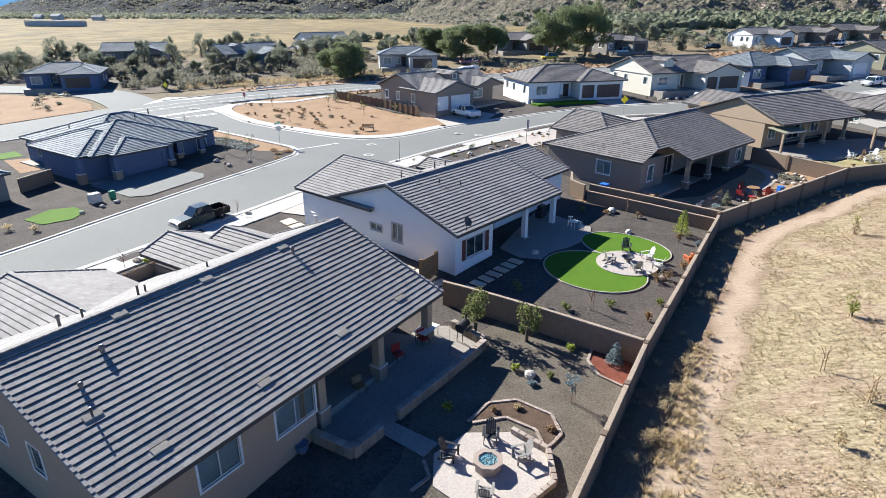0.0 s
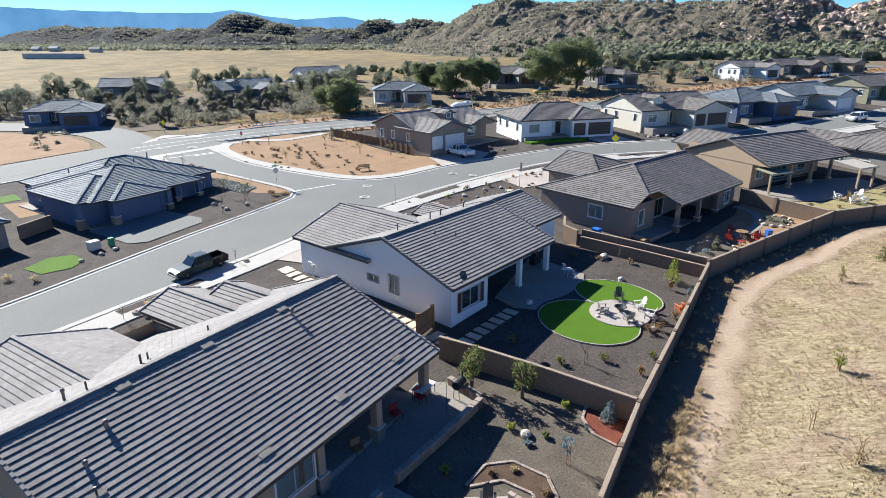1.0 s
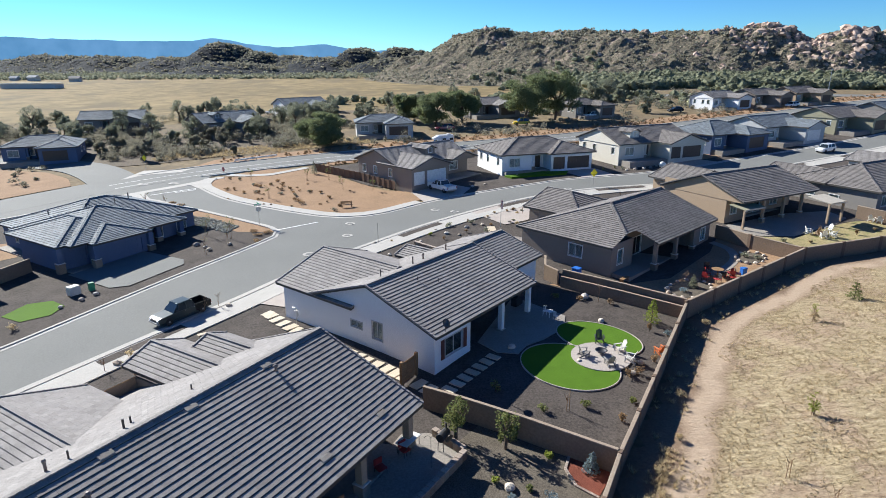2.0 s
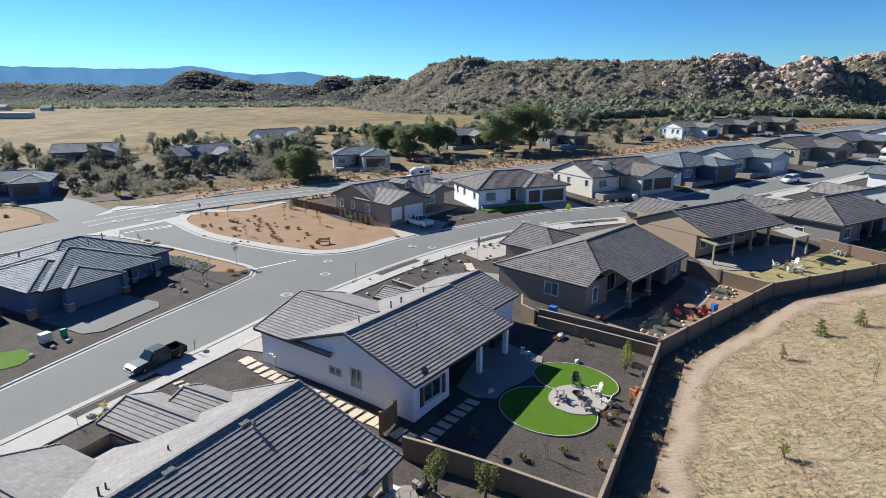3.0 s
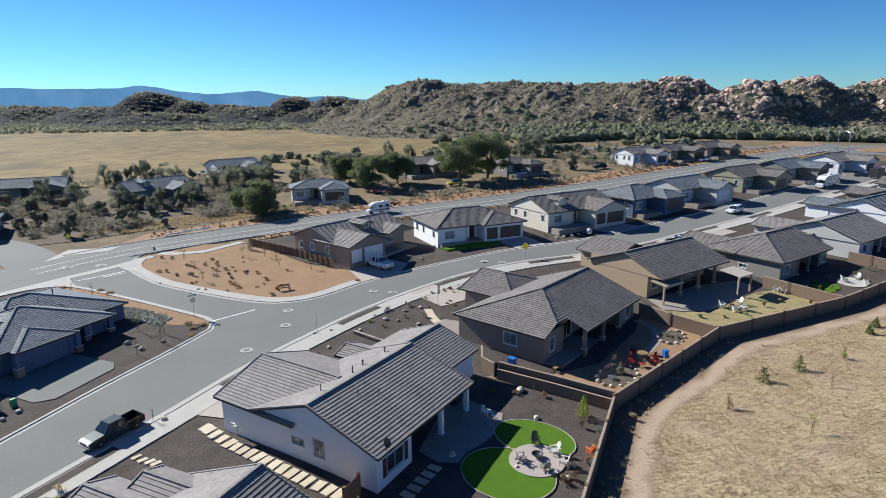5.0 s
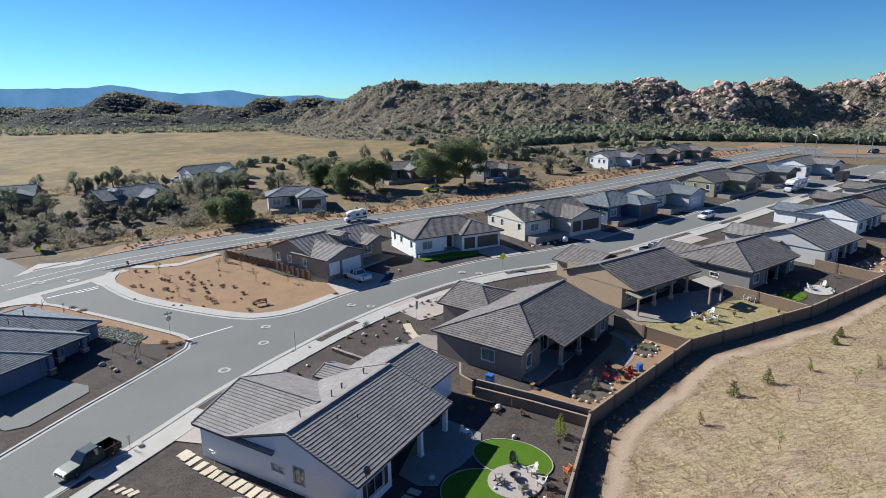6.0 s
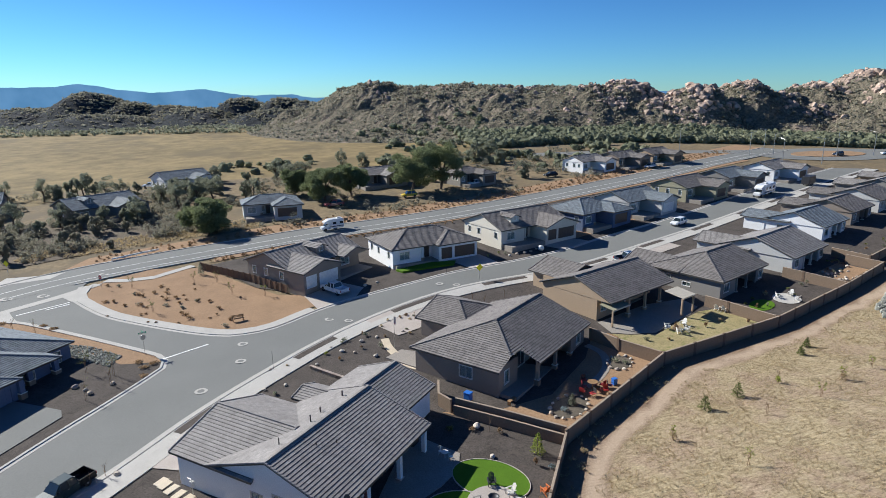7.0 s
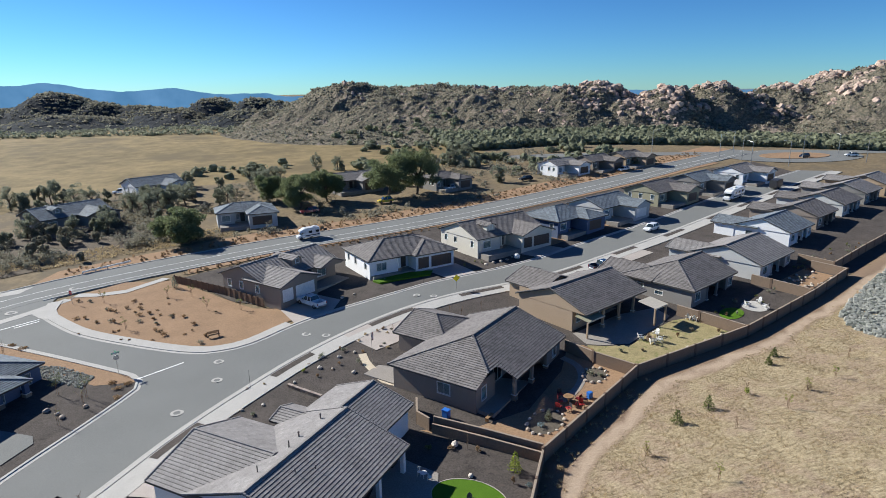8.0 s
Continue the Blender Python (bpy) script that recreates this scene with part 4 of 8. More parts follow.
# white house
W_PAD, W_EAVE = -0.95, 3.15
white_house = house("white stucco house under a grey flat tile roof", (1.0, 39.5), 49.4, W_PAD, W_EAVE,
    [(0, 14.6, 0, 14.4, 0, 0.34, "gg", "x"), (14.2, 21.4, 3.2, 13.4, 0.25, 0.34, "gg", "x"), (0, 11.8, 9.0, 19.0, 0, 0.33, "gg", "y"), (12.4, 16.2, 10, 15.6, 0.1, 0.34, "gg", "y")],
    [((0.4, 0.5), [W(1.3, 0.75, 2.2, 1.5, "shut")]), ((5.0, 0.5), []), ((5.0, 3.6), [W(1.2, 0.05, 3.2, 2.2, "slide")]), ((14.3, 3.6), []), ((20.8, 3.6), []), ((20.8, 12.9), []), ((11.3, 12.9), []),
     ((11.3, 18.4), [W(1.5, 0.05, 2.6, 2.2, "garage_dark"), W(5.0, 0.05, 4.9, 2.2, "garage_dark")]), ((0.4, 18.4), [W(8.9, 1.35, 1.3, 0.55), W(11.4, 0.95, 1.1, 1.5)])],
    M["white_stucco"], M["tile"], M["pale_stucco"], 0.42,
    vents=[(3.0, 8.4, W_EAVE + 2.2, 0.5, 0.05), (7.0, 8.3, W_EAVE + 2.3, 0.5, 0.06), (9.0, 8.8, W_EAVE + 2.1, 0.35, 0.08), (12.5, 8.9, W_EAVE + 2.1, 0.35, 0.08), (4.5, 5.6, W_EAVE + 1.95, 0.3, 0.05), (6.0, 4.6, W_EAVE + 1.6, 0.3, 0.05)])
for x in (9.7, 14.2):
    column(white_house, x, 0.6, -0.4, W_EAVE, 0.42, M["white_stucco"], M["white_stucco"], 0.5)

# grey hipped house
grey_house = house("taupe grey stucco house under a hipped tile roof", (25.4, 59.3), 41.5, 0.0, 3.0,
    [(-5.3, 14.4, 0.0, 15.4, 0, 0.36, "hg", "x", (4.9, 2.6)), (3, 13.5, 12.0, 21.0, 0.0, 0.34, "hg", "y")],
    [((-4.7, 3.0), [W(1.3, 0.7, 1.0, 1.6)]), ((-0.3, 3.0), []), ((-0.3, 4.5), [W(1.6, 0.05, 3.0, 2.1, "slide")]), ((9.8, 4.5), []), ((9.8, 0.6), [W(1.5, 0.8, 1.2, 1.5)]), ((13.8, 0.6), []),
     ((13.8, 14.9), []), ((13.2, 14.9), []), ((13.2, 20.4), [W(1.2, 0.05, 4.8, 2.2, "garage")]), ((3.6, 20.4), []), ((3.6, 14.9), []), ((-4.7, 14.9), [W(6.6, 0.9, 1.7, 1.4)])],
    M["taupe_stucco"], M["tile_brown"], M["white"], 0.45)
for x in (0.3, 5.0, 9.4):
    column(grey_house, x, 0.65, -0.4, 3.0, 0.4, M["taupe_stucco"], M["stone"], 0.9)

# tan gabled house
tan_house = house("tan stucco house under a brown tile roof", (40.4, 74.2), 26.0, 1.25, 3.0,
    [(-0.4, 15.6, -2.2, 11.5, 0, 0.36, "gg", "x"), (3, 12.5, 9.0, 17.0, 0.0, 0.34, "gg", "y")],
    [((0, 0.6), [W(1.0, 0.7, 1.2, 1.5)]), ((4.2, 0.6), []), ((4.2, 1.6), [W(1.0, 0.05, 3.2, 2.1, "slide"), W(6.5, 0.7, 1.6, 1.5)]), ((15.2, 1.6), []), ((15.2, 11.0), []), ((12.0, 11.0), []),
     ((12.0, 16.4), [W(1.2, 0.05, 4.8, 2.2, "garage")]), ((3.6, 16.4), []), ((3.6, 11.0), []), ((0, 11.0), [W(3.2, 3.4, 0.7, 0.7)])],
    M["tan_stucco"], M["tile_brown"], M["white"], 0.6)
for x in (4.4, 8.6, 12.6):
    column(tan_house, x, -1.7, -0.4, 3.0, 0.35, M["tan_stucco"], M["tan_stucco"], 0.6)


def Geo_tri(x0, x1, y, z0, z1):
    g = Geo()
    a, b, c = (x0, y, z0), (x1, y, z0), ((x0 + x1) / 2, y, z1)
    s = [(p[0], p[1] - 0.12, p[2]) for p in (a, b, c)]
    g.poly([a, b, c])
    g.poly(s[::-1])
    for i in range(3):
        j = (i + 1) % 3
        g.poly([(a, b, c)[j], (a, b, c)[i], s[i], s[j]])
    return g


def lot_house(label, o, heading, length, depth, stucco, tile, ends="gg", garage=True, ze=3.0, flip=False, dormer=False, front=None, ext=4.5, gdoor=None, cross=None):
    """A plainer house of the row: main roof along the street, garage wing towards it, patio notch behind."""
    pad = ground(o[0], o[1]) + 0.1
    wings = [(0, length, 0, depth, 0, 0.36, ends, "x")]
    gx0 = length * 0.52 if flip else 0.4
    gx1 = gx0 + length * 0.46
    fy = depth + ext
    wings.append((gx0 - 0.5, gx1 + 0.5, depth * 0.55, fy, 0.0, 0.33, "g" + (front or "g"), "y"))
    gd = gdoor or "garage_dark"
    if cross is not None:
        wings.append((cross - 0.2, length * 0.36, depth * 0.5, depth + 1.6, 0.0, 0.36, "gg", "y"))
    gw = gx1 - gx0
    door = [W(0.5, 0.05, 2.4, 2.2, gd), W(3.4, 0.05, min(4.7, gw - 3.9), 2.2, gd)] if gw > 7.6 else [W(0.8, 0.05, min(4.8, gw - 1.6), 2.2, gd)]
    walls = [((0.5, 0.6), [W(1.2, 0.8, 1.6, 1.4)]), ((length * 0.35, 0.6), []), ((length * 0.35, 3.4), [W(1.0, 0.05, 2.8, 2.1, "slide")]), ((length * 0.8, 3.4), []), ((length * 0.8, 0.6), [W(1.0, 0.8, 1.4, 1.4)]),
             ((length - 0.5, 0.6), [W(1.4, 0.9, 0.9, 1.3), W(4.6, 0.9, 0.9, 1.3), W(depth - 3.4, 0.9, 0.9, 1.3)])]
    side = [W(2.5, 0.9, 1.3, 1.2), W(6.0, 0.9, 1.3, 0.6)]
    fz = depth - 0.6
    garage_walls = [((gx1, fz), []), ((gx1, fy - 0.7), door), ((gx0, fy - 0.7), []), ((gx0, fz), [])]
    # the entry is recessed beside the garage, with the door at the back of the porch
    if flip:
        walls += [((length - 0.5, fz), [])] + garage_walls[:3] + [((gx0, fz - 1.8), [W(0.5, 0.05, 1.1, 2.2, "door"), W(2.0, 0.7, 0.8, 1.4)]), ((gx0 - 3.2, fz - 1.8), []), ((gx0 - 3.2, fz), [W(1.0, 0.7, 2.0, 1.5)]), ((0.5, fz), side)]
        porch = gx0 - 2.9
    else:
        run = length - 0.5 - gx1 - 3.2
        walls += [((length - 0.5, fz), [W(run * 0.25, 0.7, min(2.0, run * 0.5), 1.5)]), ((gx1 + 3.2, fz), []), ((gx1 + 3.2, fz - 1.8), [W(0.5, 0.7, 0.8, 1.4), W(1.6, 0.05, 1.1, 2.2, "door")]), ((gx1, fz - 1.8), [])] + garage_walls[1:] + [((0.5, fz), side)]
        porch = gx1 + 2.9
    hs = house(label, o, heading, pad, ze, wings, walls, stucco, tile, M["white"], 0.8)
    if dormer:
        x0 = length * 0.42 if flip else length * 0.66
        dm = part("dormer", Geo().box(x0, depth * 0.62, ze + 0.8, x0 + 2.2, depth * 0.84, ze + 2.0).mesh("dormer", stucco), hs)
        sls, rd, rk, P, L, Wd, h, zr = wing_slopes(x0 - 0.3, x0 + 2.5, depth * 0.4, depth * 0.88, ze + 1.9, 0.4, "gg", "y")
        for k, sl in enumerate(sls):
            v, f, _ = tiles_on(sl, 0.34, 0.8, 0.06, k)
            part("dormer_tiles", mesh_of("dormer_tiles", v, f, tile), dm, "", None, "stuff")
        part("dormer_roof", Geo().beam((x0 + 1.1, depth * 0.4, zr - 0.1), (x0 + 1.1, depth * 0.88, zr - 0.1), 0.4, 0.1).beam((x0 - 0.28, depth * 0.4, ze + 1.85), (x0 - 0.28, depth * 0.88, ze + 1.85), 0.06, 0.12).beam((x0 + 2.48, depth * 0.4, ze + 1.85), (x0 + 2.48, depth * 0.88, ze + 1.85), 0.06, 0.12).mesh("dormer_roof", M["fascia"]), dm)
        part("dormer_gable", Geo_tri(x0, x0 + 2.2, depth * 0.84, ze + 1.98, zr - 0.1).mesh("dormer_gable", stucco), dm)
        window(hs, (x0 + 1.6, depth * 0.84 + 0.04), (x0, depth * 0.84 + 0.04), 0.1, ze + 1.15, 0.8, 0.75, M["white"])
    column(hs, porch, fz - 0.15, -0.4, ze, 0.4, stucco, M["stone"], 1.0)
    for x in (length * 0.36, length * 0.58, length * 0.79):
        column(hs, x, 0.6, -0.4, ze, 0.35, stucco, stucco, 0.6)
    return hs


lot_house("grey stucco house under a brown-grey tile roof", (61.6, 75.6), 26, 15.5, 13.5, M["grey_stucco"], M["tile_brown"], "hg")
lot_house("pale grey stucco house under a grey tile roof", (80.4, 82), 26, 14.5, 14.0, M["pale_stucco"], M["tile"])
lot_house("white stucco house under a slate grey tile roof", (100.6, 96.4), 26, 13.0, 12.5, M["white_stucco"], M["tile_blue"])
lot_house("tan stucco house under a brown tile roof", (116, 104.5), 26, 13.0, 11.5, M["taupe_stucco"], M["tile_brown"])
lot_house("grey stucco house under a brown tile roof", (131, 111.5), 25, 13.0, 12.0, M["pale_stucco"], M["tile_brown"])
lot_house("grey stucco house under a grey tile roof", (147, 119.5), 25, 13.0, 12.0, M["grey_stucco"], M["tile"])
lot_house("tan stucco house under a grey tile roof", (163, 127), 25, 13.0, 12.0, M["tan_stucco"], M["tile"])

# far side of the street; their backs look to the collector road
lot_house("dark taupe stucco house with white garage doors", (1.7, 120.3), 221, 18.0, 12.2, M["taupe_stucco"], M["tile"], "gg", True, 3.0, True, ext=4.2, gdoor="garage", dormer=True, cross=0.0)
lot_house("white stucco house under a grey hipped roof", (28.4, 122), 197, 18.5, 12.6, M["white_stucco"], M["tile_brown"], "hh", True, 3.0, False, front="h", ext=1.4)
lot_house("cream stucco house with dormer and brown garage doors", (50, 130.5), 202, 19.0, 13.6, M["cream_stucco"], M["tile_brown"], "gg", ext=3.4, dormer=True)
lot_house("blue-grey stucco house under a slate hipped roof", (66.8, 135.8), 207, 15.0, 12.0, M["blue_stucco"], M["tile_blue"], "hh", front="h", ext=3.0)
lot_house("pale blue stucco house with white garage doors", (82.6, 142.4), 207, 15.0, 11.0, M["pale_stucco"], M["tile_blue"], ext=4.5, gdoor="garage")
lot_house("olive stucco house under a brown tile roof", (104.6, 152.9), 207, 15.0, 11.5, M["olive_stucco"], M["tile_brown"])
lot_house("dark grey stucco house under a slate roof", (123.1, 159.8), 207, 14.0, 10.5, M["grey_stucco"], M["tile_blue"])
lot_house("white stucco house under a grey tile roof", (144.1, 166.8), 207, 14.0, 10.5, M["white_stucco"], M["tile"])

# blue house across the street and others beyond the collector road
blue_house = house("blue-grey stucco house under a slate hipped roof", (-49.0, 83.5), 236.0, -1.5, 3.0,
    [(-10, 8.6, -2.0, 14.2, 0, 0.33, "hh", "x"), (-6.0, 9.2, 2.6, 17.2, 0, 0.33, "hh", "x"), (-0.4, 10.3, 4.0, 16.2, 0, 0.33, "hh", "y"), (-0.2, 7.2, 9.0, 18.3, -0.1, 0.33, "hh", "y")],
    [((-9.5, -1.5), []), ((8.1, -1.5), [W(3.0, 0.9, 1.5, 1.3)]), ((8.1, 6.5), []), ((9.8, 6.5), []), ((9.8, 15.7), [W(0.5, 0.05, 2.5, 2.2, "garage_blue")]), ((6.6, 15.7), []), ((6.6, 17.7), [W(0.8, 0.05, 4.8, 2.2, "garage_blue")]),
     ((0.3, 17.7), []), ((0.3, 15.2), [W(1.8, 0.8, 2.0, 1.5)]), ((-5.5, 15.2), []), ((-5.5, 13.7), [W(1.2, 0.7, 1.4, 1.6)]), ((-9.5, 13.7), [])],
    M["blue_stucco"], M["tile_blue"], M["pale_stucco"], 0.5, vents=[(-1.0, 9.5, 5.4, 0.5, 0.05), (-3.5, 8.5, 5.6, 0.4, 0.08), (2.5, 9.0, 5.3, 0.45, 0.06), (5.2, 4.8, 4.6, 0.3, 0.08)])
for x, y in ((10.0, 15.9), (6.9, 17.9), (0.0, 17.9), (-2.6, 15.6), (-5.7, 16.0)):
    column(blue_house, x, y, -0.5, 2.8, 0.6, M["blue_stucco"], M["stone"], 1.5)
lot_house("blue-grey stucco house under a slate hipped roof", (-81, 150), 200, 16, 10.5, M["blue_stucco"], M["tile_blue"], "hh", front="h")
lot_house("grey stucco house under a brown tile roof", (-86, 198), 195, 18, 12, M["grey_stucco"], M["tile_blue"])
lot_house("dark grey stucco house among the scrub", (-53, 186), 222, 18, 13, M["grey_stucco"], M["tile_blue"], dormer=True)
lot_house("pale blue stucco house beside the field", (-38, 223), 215, 16, 12, M["white_stucco"], M["tile_blue"])
lot_house("grey stucco house under a slate hipped roof", (-3, 168), 188, 15, 9.5, M["pale_stucco"], M["tile_blue"], "hh", front="h")
lot_house("grey stucco house behind the oaks", (26.9, 203.1), 200, 16, 11, M["grey_stucco"], M["tile"])
lot_house("grey stucco house under a brown tile roof", (53.5, 193), 205, 12, 9.5, M["grey_stucco"], M["tile_brown"], "hh", front="h")
lot_house("white stucco house with dark garage", (99, 201), 205, 13, 10, M["white_stucco"], M["tile"])
lot_house("tan stucco house under a brown tile roof", (114, 204), 205, 13, 10, M["taupe_stucco"], M["tile_brown"])
lot_house("brown stucco house under a brown tile roof", (129, 207), 205, 13, 10, M["tan_stucco"], M["tile_brown"])

corner_house = house("grey stucco house with a slate tile roof", (-46.6, 61.4), 236.0, ground(-52, 57) + 0.2, 3.0,
    [(-0.5, 16, -12.5, 0.5, 0, 0.34, "hh", "x")],
    boxwalls(0, 15.4, -12, 0, [W(3, 0.9, 1.6, 1.4)], [W(3, 0.9, 1.6, 1.4)], [W(2.0, 0.8, 1.6, 1.5), W(8.0, 0.05, 4.8, 2.2, "garage")], [W(4, 0.9, 1.2, 1.3)]),
    M["grey_stucco"], M["tile_blue"], M["white"], 0.8)
block_wall([(-45.4, 67.3), (-46.9, 63.6)], 1.6, False)
drape("dirt_yard", [(-58.3, 77.6), (-54.8, 78.5), (-50.4, 72.7), (-52, 71.3)], M["orange_dirt"], 0.0, 3.0, None, "orange dirt side yard of the blue house", category="dirt")
drape("lawn", [(-62.5, 80.0), (-59.5, 77.6), (-57.0, 79.6), (-60, 82.4)], M["turf"], 0.02, 3.0, None, "small green lawn by the collector road", category="lawn")


# ---- hills and distance ----
def hill_mat(name, rock_a, rock_b, green_a, green_b, scale):
    m = bpy.data.materials.new(name)
    t, p = nodes_of(m)
    pos = world_pos(t)
    a = noise_tex(t, scale, 7, 0.7, pos)
    b = noise_tex(t, scale * 7, 5, 0.7, pos)
    rock = ramp(t, b, [(0.3, rock_a), (0.7, rock_b)])
    veg = ramp(t, noise_tex(t, scale * 11, 4, 0.7, pos), [(0.4, green_a), (0.62, green_b)])
    cover = ramp(t, a, [(0.54, (1, 1, 1)), (0.68, (0, 0, 0))])
    t.links.new(mixc(t, cover, rock, veg), p.inputs["Base Color"])
    p.inputs["Roughness"].default_value = 0.95
    p.inputs["Specular IOR Level"].default_value = 0.1
    bn = t.nodes.new("ShaderNodeBump")
    bn.inputs["Strength"].default_value = 1.0
    bn.inputs["Distance"].default_value = 2.0
    t.links.new(b, bn.inputs["Height"])
    t.links.new(bn.outputs[0], p.inputs["Normal"])
    return m


def hills(name, label, mounds, x0, x1, y0, y1, step, m, rough, base, cell, swell):
    """Broad mounds broken by ridged noise; returns the height at any place."""
    xs, ys = np.arange(x0, x1, step), np.arange(y0, y1, step)
    XX, YY = np.meshgrid(xs, ys)
    foot = land(XX, YY) - base - 4.0
    H = foot.copy()
    for mx, my, top, r in mounds:
        d = np.hypot(XX - mx, YY - my) / r
        H = np.maximum(H, (top - foot) / (1 + d ** 3.1) + foot)
    nz = np.zeros(XX.shape)
    for i, y in enumerate(ys):
        for j, x in enumerate(xs):
            if H[i, j] > foot[i, j] + 3.5:
                big = noise.fractal((x / swell, y / swell, 2.2), 0.8, 2.0, 4)
                f1 = noise.voronoi((x / cell + big, y / cell, big))[0]
                nz[i, j] = 0.6 * big + 0.6 * (0.55 - min(f1[0], 0.9)) * (0.4 + 0.9 * max(0, big + 0.3))
    H = H + rough * nz * np.clip((H - foot - 3.5) / 8, 0, 1)
    n0, n1 = len(xs), len(ys)
    v = np.stack([XX.ravel(), YY.ravel(), H.ravel() + base], 1)
    ii = np.arange(n0 * n1).reshape(n1, n0)
    f = np.stack([ii[:-1, :-1], ii[:-1, 1:], ii[1:, 1:], ii[1:, :-1]], -1).reshape(-1, 4)
    keep = ((H - foot).ravel()[f] > 3.0).any(1)
    ob = new(name, mesh_of(name, v, [tuple(q) for q in f[keep].tolist()], m))
    tagged(ob, label, "hill", "", "structure")

    def height(x, y):
        i, j = int((y - y0) / step), int((x - x0) / step)
        return float(H[min(max(i, 0), n1 - 1), min(max(j, 0), n0 - 1)]) + base
    return height


def heap(name, label, spots, m, seed):
    """Rounded boulders (x, y, z, r) heaped on the slopes."""
    rnd = random.Random(seed)
    bm = bmesh.new()
    bmesh.ops.create_icosphere(bm, subdivisions=2, radius=1.0)
    unit = np.array([v.co[:] for v in bm.verts])
    tri = np.array([[v.index for v in fc.verts] for fc in bm.faces])
    bm.free()
    V, F = [], []
    for k, (x, y, z, r) in enumerate(spots):
        a = np.array([1 + 0.55 * noise.noise((p[0] * 1.4 + k, p[1] * 1.4, p[2] * 1.4)) for p in unit])
        q = rnd.uniform(0, 6.28)
        sx, sy, sz = rnd.uniform(0.8, 1.35), rnd.uniform(0.7, 1.1), rnd.uniform(0.6, 1.05)
        p = unit * a[:, None] * np.array([sx, sy, sz])
        p = np.stack([p[:, 0] * math.cos(q) - p[:, 1] * math.sin(q), p[:, 0] * math.sin(q) + p[:, 1] * math.cos(q), p[:, 2]], 1) * r + np.array([x, y, z])
        F.append(tri + 42 * k if len(unit) == 42 else tri + len(unit) * k)
        V.append(p)
    ob = new(name, mesh_of(name, np.concatenate(V), [tuple(t) for t in np.concatenate(F).tolist()], m))
    return tagged(ob, label, "rocks", "", "stuff")


M["hill_near"] = hill_mat("granite_hill", (0.24, 0.19, 0.155), (0.48, 0.375, 0.3), (0.115, 0.11, 0.08), (0.24, 0.2, 0.15), 0.06)
# rock and scrub colours pulled towards blue: distance haze mixed into the base
M["hill_far"] = hill_mat("hazed_far_hill", (0.045, 0.048, 0.058), (0.1, 0.092, 0.092), (0.02, 0.026, 0.032), (0.04, 0.045, 0.05), 0.03)
# distance haze is put in as a blue glow of the mountain sheet
M["haze_glow_range"] = bpy.data.materials.new("haze_glow_range")
t_, p_ = nodes_of(M["haze_glow_range"])
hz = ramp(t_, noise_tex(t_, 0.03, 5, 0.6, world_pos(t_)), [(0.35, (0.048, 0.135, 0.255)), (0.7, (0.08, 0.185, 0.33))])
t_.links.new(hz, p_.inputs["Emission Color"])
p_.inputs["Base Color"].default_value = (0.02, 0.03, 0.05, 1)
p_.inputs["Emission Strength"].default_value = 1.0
near_mounds = [(44, 413, 26.2, 42), (77, 400, 23.2, 54), (95, 390, 24.1, 49), (126, 372, 22.7, 55), (150, 357, 23.7, 48), (168, 345, 22.8, 43), (187, 330, 24.9, 26), (196, 316, 15.3, 29), (213, 302, 21.7, 22), (245, 307, 22.2, 25), (264, 308, 16.7, 31), (304, 309, 22.1, 34), (326, 298, 29.0, 33), (342, 273, 33.8, 43), (361, 241, 35.3, 47), (381, 194, 33.8, 58), (399, 141, 35.4, 65), (160, 351, 15.3, 18), (190, 328, 12.6, 14), (215, 302, 10.5, 12), (284, 310, 10.5, 14), (89, 394, 13.9, 23), (29, 418, 12.8, 21), (-4, 427, 11.4, 18)]
near_height = hills("granite_hills", "granite boulder hills dotted with scrub", near_mounds, -60, 480, 60, 500, 2.7, M["hill_near"], 4.6, 13.0, 6.5, 30.0)
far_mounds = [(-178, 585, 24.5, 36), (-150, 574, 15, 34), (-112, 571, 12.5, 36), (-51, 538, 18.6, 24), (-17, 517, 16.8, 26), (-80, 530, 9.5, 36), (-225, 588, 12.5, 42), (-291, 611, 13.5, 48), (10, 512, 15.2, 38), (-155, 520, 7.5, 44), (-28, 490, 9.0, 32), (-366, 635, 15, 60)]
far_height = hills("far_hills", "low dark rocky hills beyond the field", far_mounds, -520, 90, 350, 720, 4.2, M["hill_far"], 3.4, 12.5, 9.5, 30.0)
M["pink_rock"] = pieces("pink_granite", [(0.32, 0.245, 0.2), (0.52, 0.39, 0.315), (0.42, 0.31, 0.25), (0.26, 0.205, 0.17)], 0.9, 0.2, 0.6, 0.35)
rnd = random.Random(15)
spots = []
for mx, my, top, r in near_mounds[:17]:
    lean = 0.35 + 0.65 * min(1.0, max(0.0, (mx - 130) / 60))
    for _ in range(int(7 + 16 * lean)):
        q, d = rnd.uniform(0, 6.28), r * rnd.uniform(0.05, 1.15)
        ox, oy = mx + math.cos(q) * d, my + math.sin(q) * d
        if noise.noise((ox / 20, oy / 20, 7)) < -0.12 - 0.25 * lean:
            continue
        for _ in range(int(6 + 14 * lean)):
            x, y = ox + rnd.gauss(0, 3.3), oy + rnd.gauss(0, 3.3)
            rr = (0.4 + 1.85 * rnd.random() ** 2.2) * (0.75 + 0.35 * lean) * (1.3 if d < r * 0.3 else 1.0)
            z = near_height(x, y)
            if z > 14:
                spots.append((x, y, z + rr * rnd.uniform(-0.35, 0.3), rr))
